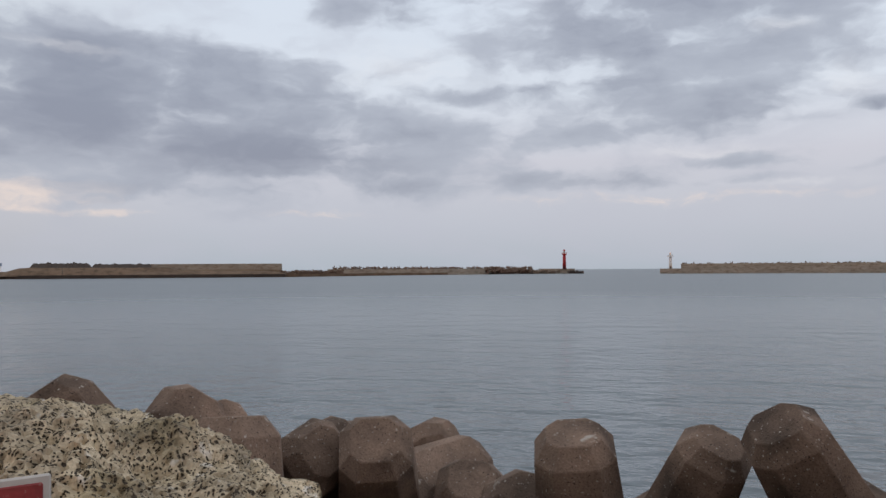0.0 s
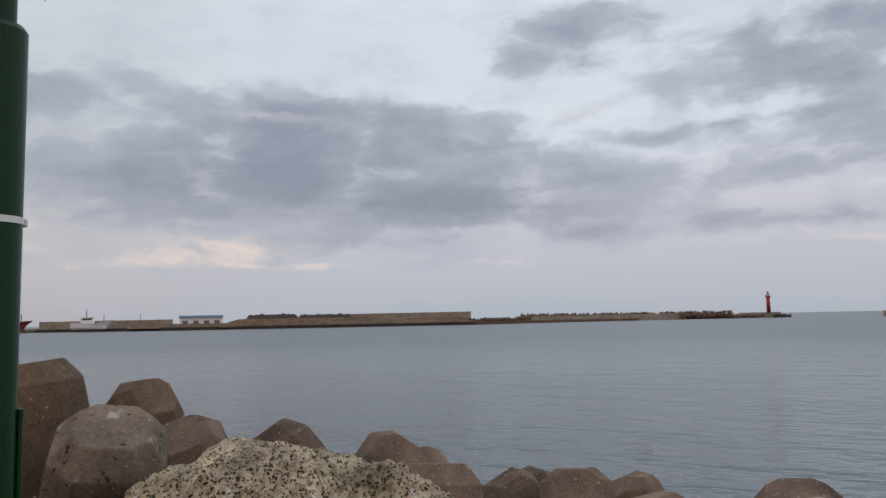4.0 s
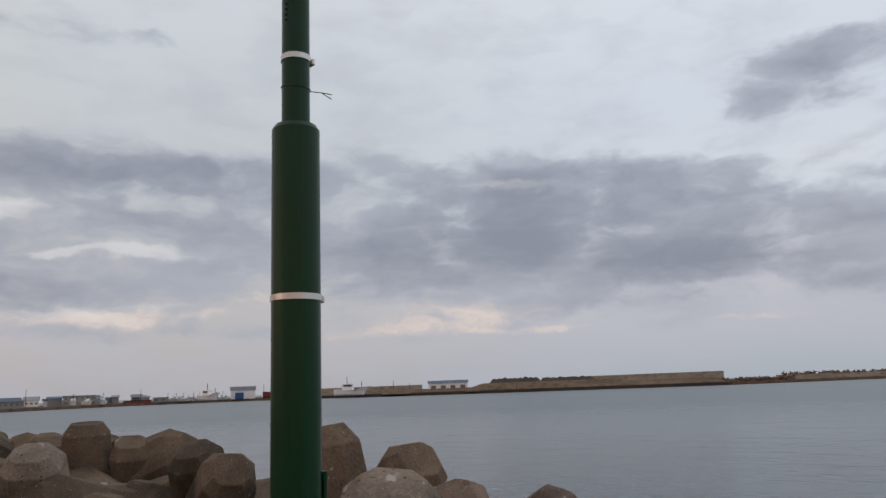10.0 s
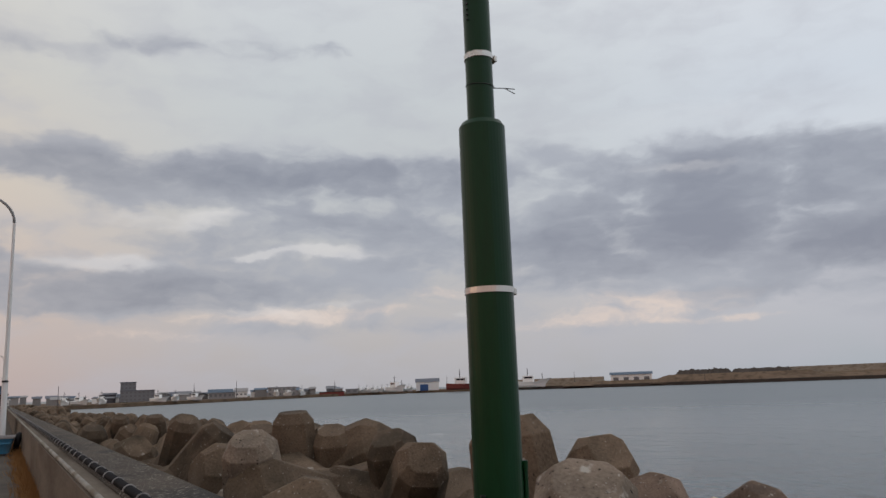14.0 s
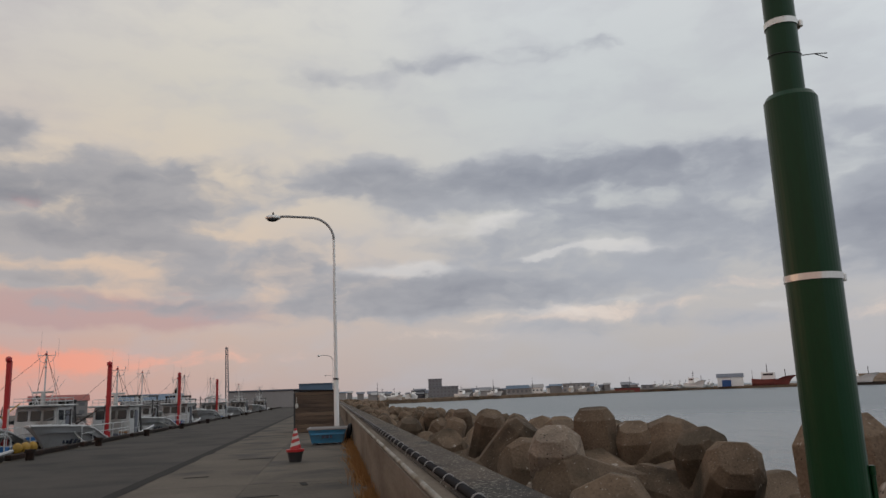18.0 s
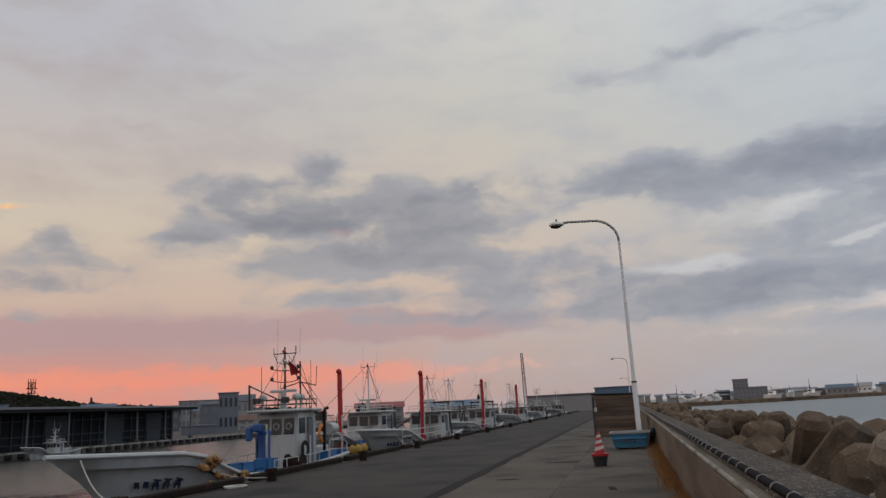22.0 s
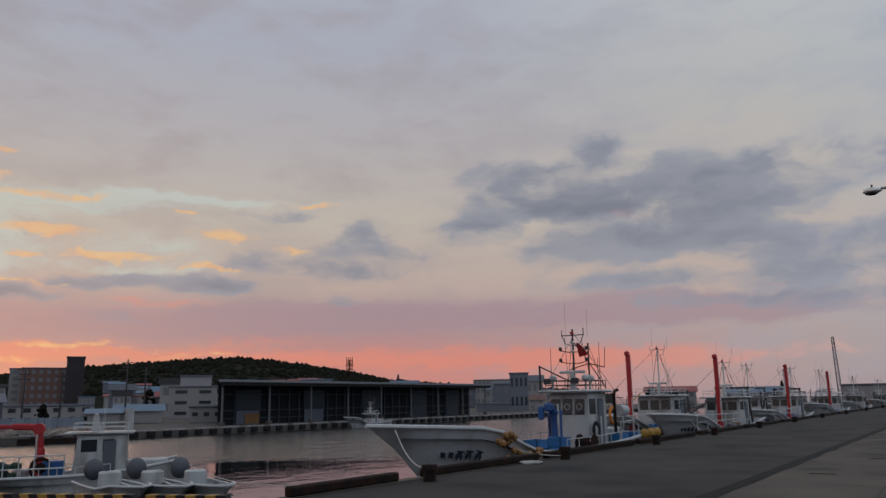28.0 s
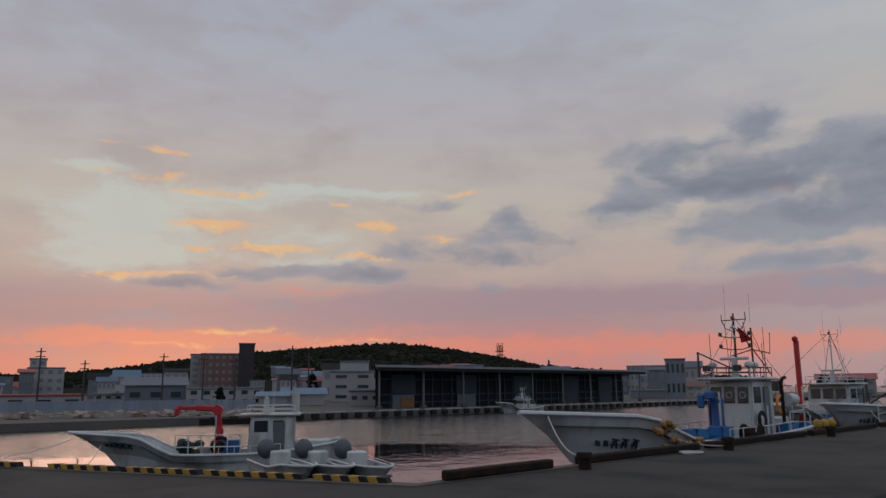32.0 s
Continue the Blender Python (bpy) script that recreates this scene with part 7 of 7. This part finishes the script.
for i in range(n):
    p = f0.lerp(f1, (i + 0.5) / n)
    if panel_me is None:
        bm = fresh()
        box(bm, (step * 0.95, 0.06, 1.35), (0, 0, 0.72))
        for k in range(5):
            box(bm, (0.05, 0.1, 1.35), (step * (k / 5 - 0.4), 0, 0.72))
        ob = part("panel", bm, m_fence, fence)
        panel_me = ob.data
    else:
        ob = new("panel", panel_me)
        ob.parent = fence
    ob.matrix_basis = pose(p.x, p.y, -1.05, 0, 0, turn)
bm = fresh()
for i in range(1500):
    t = rng.random()
    p = seen_from_quay(85 - 27 * t, 84 - 3 * t + rng.uniform(-2.5, 2.5))
    s = rng.uniform(0.25, 0.75)
    box(bm, (s * 1.5, s, s * 0.6), (p.x, p.y, -1.1 + rng.uniform(0, 0.45)), rng.uniform(0, 180), tilt=(rng.uniform(-20, 20), rng.uniform(-20, 20)))
m_sack = material("pale_sacks", (0.26, 0.225, 0.19), 0.9, spread=0.4, scale=0.6, fine=4, second=(0.16, 0.09, 0.06))
tagged(part("sack_bank", bm, m_sack), "bank of pale sacks and stones along the water", "sacks", kind="stuff")
bm = fresh()
wall_between(bm, seen_from_quay(86, 81), seen_from_quay(58, 78), -3, -1.1, 2.0)
tagged(part("bank", bm, m_rust), "rusty brown edge of the basin bank", "bank", kind="structure")
# utility poles
for az, d, h in ((73.6, 120, 8.5), (70.9, 125, 7), (65.9, 122, 8), (63.2, 118, 7.5), (57.0, 125, 9.5), (55.8, 140, 9), (61.0, 112, 7)):
    o = seen_from_quay(az, d, -1)
    ob = thing("utility_pole", "grey utility pole with crossarms in the town", "pole", Matrix.Translation(o), "utility poles")
    bm = fresh()
    rod(bm, (0, 0, 0), (0, 0, h), 0.16, 0.1, sides=8)
    part("shaft", bm, m_dark, ob)
    bm = fresh()
    box(bm, (1.6, 0.1, 0.12), (0, 0, h - 0.5), 30)
    box(bm, (1.6, 0.1, 0.12), (0, 0, h - 1.2), 30)
    part("crossarm", bm, m_dark, ob)

# ---------------------------------------------------------------- far shore across the harbour mouth
bm = fresh()
prism(bm, [tuple(polar(a, d).xy) for a, d in ((4, 250), (-2, 285), (-7, 300), (-11, 330), (-20, 410), (-27, 450), (-33, 430), (-38, 395), (-42, 372), (-50, 362), (-58, 360), (-64.0, 362), (-72, 420), (-81, 500), (-85.5, 515), (-85.7, 540), (-60, 640), (-30, 700), (4, 600))], -4, -0.3)
tagged(part("ground_shore", bm, m_land), "low brown harbour land on the far side", "ground", kind="structure")
bm = fresh()
for a0, d0, a1, d1 in ((-33, 429, -38, 394), (-38, 394, -42, 371), (-42, 371, -50, 361), (-50, 361, -63.4, 360)):
    wall_between(bm, polar(a0, d0), polar(a1, d1), -3, -0.1, 2.0)
tagged(part("quay_wall", bm, m_heap), "dark quay wall at the waterline of the far shore", "quay wall", kind="structure")
# earth mounds and dark heaps
def mound(label, az0, az1, d, el, mat, seed, thick=24.0, ragged=0.25):
    bm = fresh()
    rows_m = []
    n = 60
    top = 1.55 + d * math.tan(radians(el))
    for i in range(n + 1):
        t = i / n
        az = az0 + (az1 - az0) * t
        h = (top + 0.6) * min(1, min(t, 1 - t) * 9) ** 0.7 * (1 + ragged * noise.noise(Vector((t * 14, seed, 0))) + ragged * 0.5 * noise.noise(Vector((t * 50, seed, 3))))
        rows_m.append([bm.verts.new(polar(az, d + o, -0.5 + h * f)) for o, f in ((-2, 0), (2, 0.55), (6, 0.97), (12, 1.0), (thick, 0))])
    for a, b in zip(rows_m, rows_m[1:]):
        for j in range(4):
            bm.faces.new((a[j], a[j + 1], b[j + 1], b[j]))
    tagged(part("mound", bm, mat), label, "mound", kind="structure")


mound("long brown earth mound on the far shore", -44.7, -56.5, 366, 0.24, m_land, 1, 18, ragged=0.06)
mound("long low brown earth bank before the sea wall", -52.0, -63.6, 361, -0.06, m_land, 2, 12, ragged=0.1)
mound("low brown earth bank beside the blue-roofed store", -38.5, -46.0, 378, -0.02, m_land, 4, 14, ragged=0.1)
mound("dark heap of spoil on the mound", -46.3, -50.6, 372, 0.56, m_heap, 5, 16, ragged=0.14)
mound("dark heap of spoil on the mound", -50.0, -54.5, 371, 0.5, m_heap, 9, 16, ragged=0.1)
# stepped concrete wall
bm = fresh()
wall_between(bm, polar(-52.0, 396), polar(-63.15, 380), -1, 4.85, 3.0)
tagged(part("sea_wall", bm, m_seawall), "high grey concrete sea wall on the far shore", "sea wall", kind="structure")
bm = fresh()
wall_between(bm, polar(-54.0, 384), polar(-63.0, 374), -1, 1.6, 1.0)
for i in range(80):
    a = polar(-54.2 - 8.7 * i / 80, 383 - 10 * i / 80)
    box(bm, (0.35, 0.9, 2.4), (a.x, a.y, 1.0), -57)
tagged(part("buttress_row", bm, m_buttress), "row of pale brown buttresses before the sea wall", "buttresses", kind="structure")
bm = fresh()
wall_between(bm, polar(-33.2, 470), polar(-41.5, 430), -1, 3.9, 1.5)
tagged(part("sea_wall", bm, m_seawall), "grey sea wall behind the far jetty", "sea wall", kind="structure")
bm = fresh()
wall_between(bm, polar(-66.6, 404), polar(-78.7, 470), -2, 2.0, 3.0)
tagged(part("sea_wall", bm, m_seawall), "low concrete wall of the far breakwater", "sea wall", kind="structure")


def pod_bank(label, az0, d0, az1, d1, z, spread, count, size, mat):
    verts, faces = [], []
    for i in range(count):
        t = rng.random()
        c = polar(az0 + (az1 - az0) * t, d0 + (d1 - d0) * t + rng.uniform(-spread, spread), z + rng.uniform(-0.8, 0.7))
        m = Matrix.Translation(c) @ Euler((rng.uniform(0, 6), rng.uniform(0, 6), rng.uniform(0, 6))).to_matrix().to_4x4() @ Matrix.Scale(size * rng.uniform(0.8, 1.2), 4)
        k = len(verts)
        verts.extend(tuple(m @ v) for v in base_v)
        faces.extend(tuple(x + k for x in f) for f in base_f)
    me = bpy.data.meshes.new("tetrapod_bank")
    me.from_pydata(verts, [], faces)
    me.materials.append(mat)
    tagged(new("tetrapod_bank", me), label, "tetrapods", kind="stuff")


pod_bank("jagged row of tetrapods on the far breakwater", -66.8, 405, -82, 500, 2.1, 4, 320, 0.9, m_tet)
pod_bank("low tetrapods and rubble before the far wall", -63.0, 372, -67.6, 404, 0.2, 6, 140, 1.0, m_tet)
pod_bank("heap of grey tetrapods at the far breakwater's bend", -78.5, 468, -81.8, 492, 0.4, 5, 170, 1.3, m_tet)
pod_bank("pale tetrapods before the red lighthouse", -81.6, 488, -84.0, 500, -0.2, 4, 80, 1.1, m_pale)
pod_bank("tetrapods at the mouth's tip", -84.6, 500, -85.6, 505, -1.0, 3, 40, 1.2, m_heap)
bm = fresh()
wall_between(bm, polar(-82.4, 506), polar(-85.0, 510), -3, 1.7, 5.0)
tagged(part("sea_wall", bm, m_seawall), "concrete head of the far breakwater", "sea wall", kind="structure")


def lighthouse(label, az, d, z0, z1, r, mat, top_mat, wide_top=False):
    o = polar(az, d, z0)
    ob = thing("lighthouse", label, "lighthouse", Matrix.Translation(o))
    h = z1 - z0
    bm = fresh()
    rod(bm, (0, 0, 0), (0, 0, h * 0.72), r, r * 0.78, sides=20)
    part("tower", bm, mat, ob, smooth=True)
    bm = fresh()
    rod(bm, (0, 0, h * 0.7), (0, 0, h * 0.76), r * (1.7 if wide_top else 1.25), sides=20)
    part("gallery", bm, mat, ob)
    bm = fresh()
    for k in range(10):
        a = k * math.pi / 5
        rod(bm, (r * 1.2 * math.cos(a), r * 1.2 * math.sin(a), h * 0.76), (r * 1.2 * math.cos(a), r * 1.2 * math.sin(a), h * 0.83), 0.06, sides=4)
    part("railing", bm, mat, ob)
    bm = fresh()
    rod(bm, (0, 0, h * 0.76), (0, 0, h * 0.9), r * 0.55, sides=12)
    part("lantern", bm, top_mat, ob)
    bm = fresh()
    rod(bm, (0, 0, h * 0.9), (0, 0, h), r * 0.62, 0.08, sides=12)
    part("cupola", bm, mat, ob)
    bm = fresh()
    box(bm, (0.1, r * 0.7, h * 0.14), (-r * 0.98, 0, h * 0.08))
    part("door", bm, m_glass, ob)
    bm = fresh()
    box(bm, (0.1, r * 0.3, h * 0.06), (-r * 0.9, 0, h * 0.42))
    part("window", bm, m_glass, ob)


lighthouse("red lighthouse standing at the end of the far breakwater", -84.27, 506, 1.7, 14.6, 1.25, m_red, m_rail)
bm = fresh()
wall_between(bm, polar(-91.15, 478), polar(-92.7, 478), -3, 1.4, 6.0)
tagged(part("sea_wall", bm, m_seawall), "low stepped head of the near breakwater", "sea wall", kind="structure")
lighthouse("white lighthouse at the end of the breakwater", -91.88, 478, 1.4, 11.6, 1.05, m_lightwhite, m_steel, True)
bm = fresh()
wall_between(bm, polar(-92.6, 480), polar(-136, 640), -3, 2.1, 4.0)
wall_between(bm, polar(-92.6, 484), polar(-136, 644), 1, 4.3, 1.6)
tagged(part("sea_wall", bm, m_seawall), "long dark concrete breakwater wall with a raised parapet", "sea wall", kind="structure")
pod_bank("row of tetrapods showing over the breakwater wall", -92.7, 490, -122, 600, 4.1, 3, 300, 0.8, m_pale)

# blue-roofed store, slipway shed, ships and boats ashore
building("white store with a blue roof on the far jetty", -42.0, -44.9, 385, 0.38, z0=-0.3, depth=8, wall=m_lightwhite, roof="gable", roof_mat=m_roof_b, floors=1, cols=4, far=True, win_h=0.35)
building("white slipway shed with a grey roof and a big blue door", -27.7, -29.4, 445, 0.38, z0=-0.3, depth=14, wall=m_lightwhite, roof="gable", roof_mat=m_town_g, floors=1, cols=1, win=False, far=True)
bm = fresh()
p0, p1 = polar(-28.0, 443), polar(-28.6, 443)
wall_between(bm, p0, p1, -0.3, 3.2, 0.4)
tagged(part("door_slipway", bm, m_blue), "big blue sliding door of the slipway shed", "door", kind="structure")
building("long dark hospital-like block with a stepped roof", -7.0, -9.2, 345, 0.48, z0=0, wall=m_town_d, depth=14, floors=3, cols=8, far=True)
building("upper storeys of the dark block", -7.0, -8.0, 347, 1.05, z0=0, wall=m_town_d, depth=12, floors=5, cols=4, far=True)
building("white store behind the far quay", -16.9, -18.9, 405, 0.36, z0=-0.3, depth=10, floors=2, cols=6, far=True)
building("pale store behind the far quay", -12.8, -14.4, 372, 0.15, z0=-0.3, depth=10, floors=1, cols=5, far=True, roof="gable")
building("red work barge at the far quay", -20.6, -22.4, 420, -0.1, z0=-1.2, depth=6, wall=m_oldred, floors=1, cols=3, far=True, win=False, name="barge", roof_mat=m_rust)
building("white store on the far quay", -22.5, -23.4, 425, 0.05, z0=-0.3, depth=8, floors=1, cols=2, far=True)
for i in range(84):
    az = rng.uniform(-22, 3)
    d = 300 + max(0, -az) * 5.5 + rng.uniform(12, 70)
    w = rng.uniform(0.25, 0.9)
    el = math.degrees(math.atan((rng.uniform(1.6, 3.4) - 1.55) / d))
    building(rng.choice(("small white house on the far shore", "small grey store on the far shore", "pale house on the far shore")), az + w / 2, az - w / 2, d, el, z0=-0.4, depth=7, wall=rng.choice((m_town_w, m_lightwhite, m_town_w, m_town_g)), roof=rng.choice(("gable", "flat", "hip")), roof_mat=rng.choice((m_town_w, m_town_g, m_roof_b, m_town_d)), floors=1, cols=rng.randint(2, 4), name="house", far=True, win=rng.random() < 0.3, win_h=0.25)
for az, d, s, red in [(-23.6 - i * 0.52, 432, 1.0, False) for i in range(8)] + [(-26.3, 424, 1.9, False), (-17.5, 395, 1.2, False), (-19.3, 402, 1.2, False), (-18.4, 400, 1.1, False), (-31.4, 412, 2.3, True), (-36.4, 396, 2.1, False), (-3.5, 296, 1.0, False), (-4.6, 298, 1.0, False), (-5.8, 300, 1.0, False), (-9.6, 318, 1.0, False), (-10.6, 324, 1.0, False), (-12.0, 335, 1.0, False)]:
    o = polar(az, d, 0.0)
    ship = thing("ship", "red and white ship lying on the far quay" if red else "white fishing boat lying on the far slipway", "ship", pose(o.x, o.y, -0.3, 0, 0, az + (80 if red or s > 2 else rng.uniform(-15, 50))), "boats on the far shore")
    rows_s = hull_sections(9 * s, 2.6 * s, 2.0 * s, 1.3 * s, 1.5 * s, 0.0, 10)
    bm = fresh()
    grid = [([bm.verts.new((x, y - 4.5 * s, z)) for x, y, z in row], [bm.verts.new((-x, y - 4.5 * s, z)) for x, y, z in row]) for row in rows_s]
    for (r0, l0), (r1, l1) in zip(grid, grid[1:]):
        for j in range(6):
            bm.faces.new((r0[j], r1[j], r1[j + 1], r0[j + 1]))
            bm.faces.new((l0[j], l0[j + 1], l1[j + 1], l1[j]))
        bm.faces.new((r0[6], r1[6], l1[6], l0[6]))
    bm.faces.new(grid[-1][0] + grid[-1][1][::-1])
    part("hull", bm, m_oldred if red else m_lightwhite, ship)
    bm = fresh()
    box(bm, (1.7 * s, 2.6 * s, 1.5 * s), (0, 1.2 * s, 2.0 * s), bevel=0.1)
    part("wheelhouse", bm, m_lightwhite, ship)
    bm = fresh()
    box(bm, (1.75 * s, 2.0 * s, 0.4 * s), (0, 1.1 * s, 2.3 * s))
    part("window", bm, m_glass, ship)
    bm = fresh()
    rod(bm, (0, 1.4 * s, 2.7 * s), (0, 1.4 * s, 4.6 * s), 0.1 * s, 0.06 * s, sides=5)
    box(bm, (1.0 * s, 0.1, 0.1), (0, 1.4 * s, 4.0 * s))
    part("mast", bm, m_rust if red else m_dark, ship)
    bm = fresh()
    rod(bm, (0, -2.2 * s, 1.4 * s), (0, -2.2 * s, 3.3 * s), 0.08 * s, sides=5)
    part("fore_mast", bm, m_rust if red else m_dark, ship)
# lone poles and masts on the far shore
for az, d, h in ((-21.7, 420, 7), (-25.8, 430, 6), (-30.0, 430, 8), (-39.4, 392, 7), (-40.6, 385, 5), (-48.5, 365, 4), (-3.2, 300, 7), (-11.8, 335, 7), (-14.7, 370, 8), (1.6, 270, 7)):
    o = polar(az, d, -0.5)
    bm = fresh()
    rod(bm, o, o + Vector((0, 0, h)), 0.14, 0.08, sides=6)
    tagged(part("mast_pole", bm, m_dark), "thin dark pole on the far shore", "pole", "poles of the far shore")
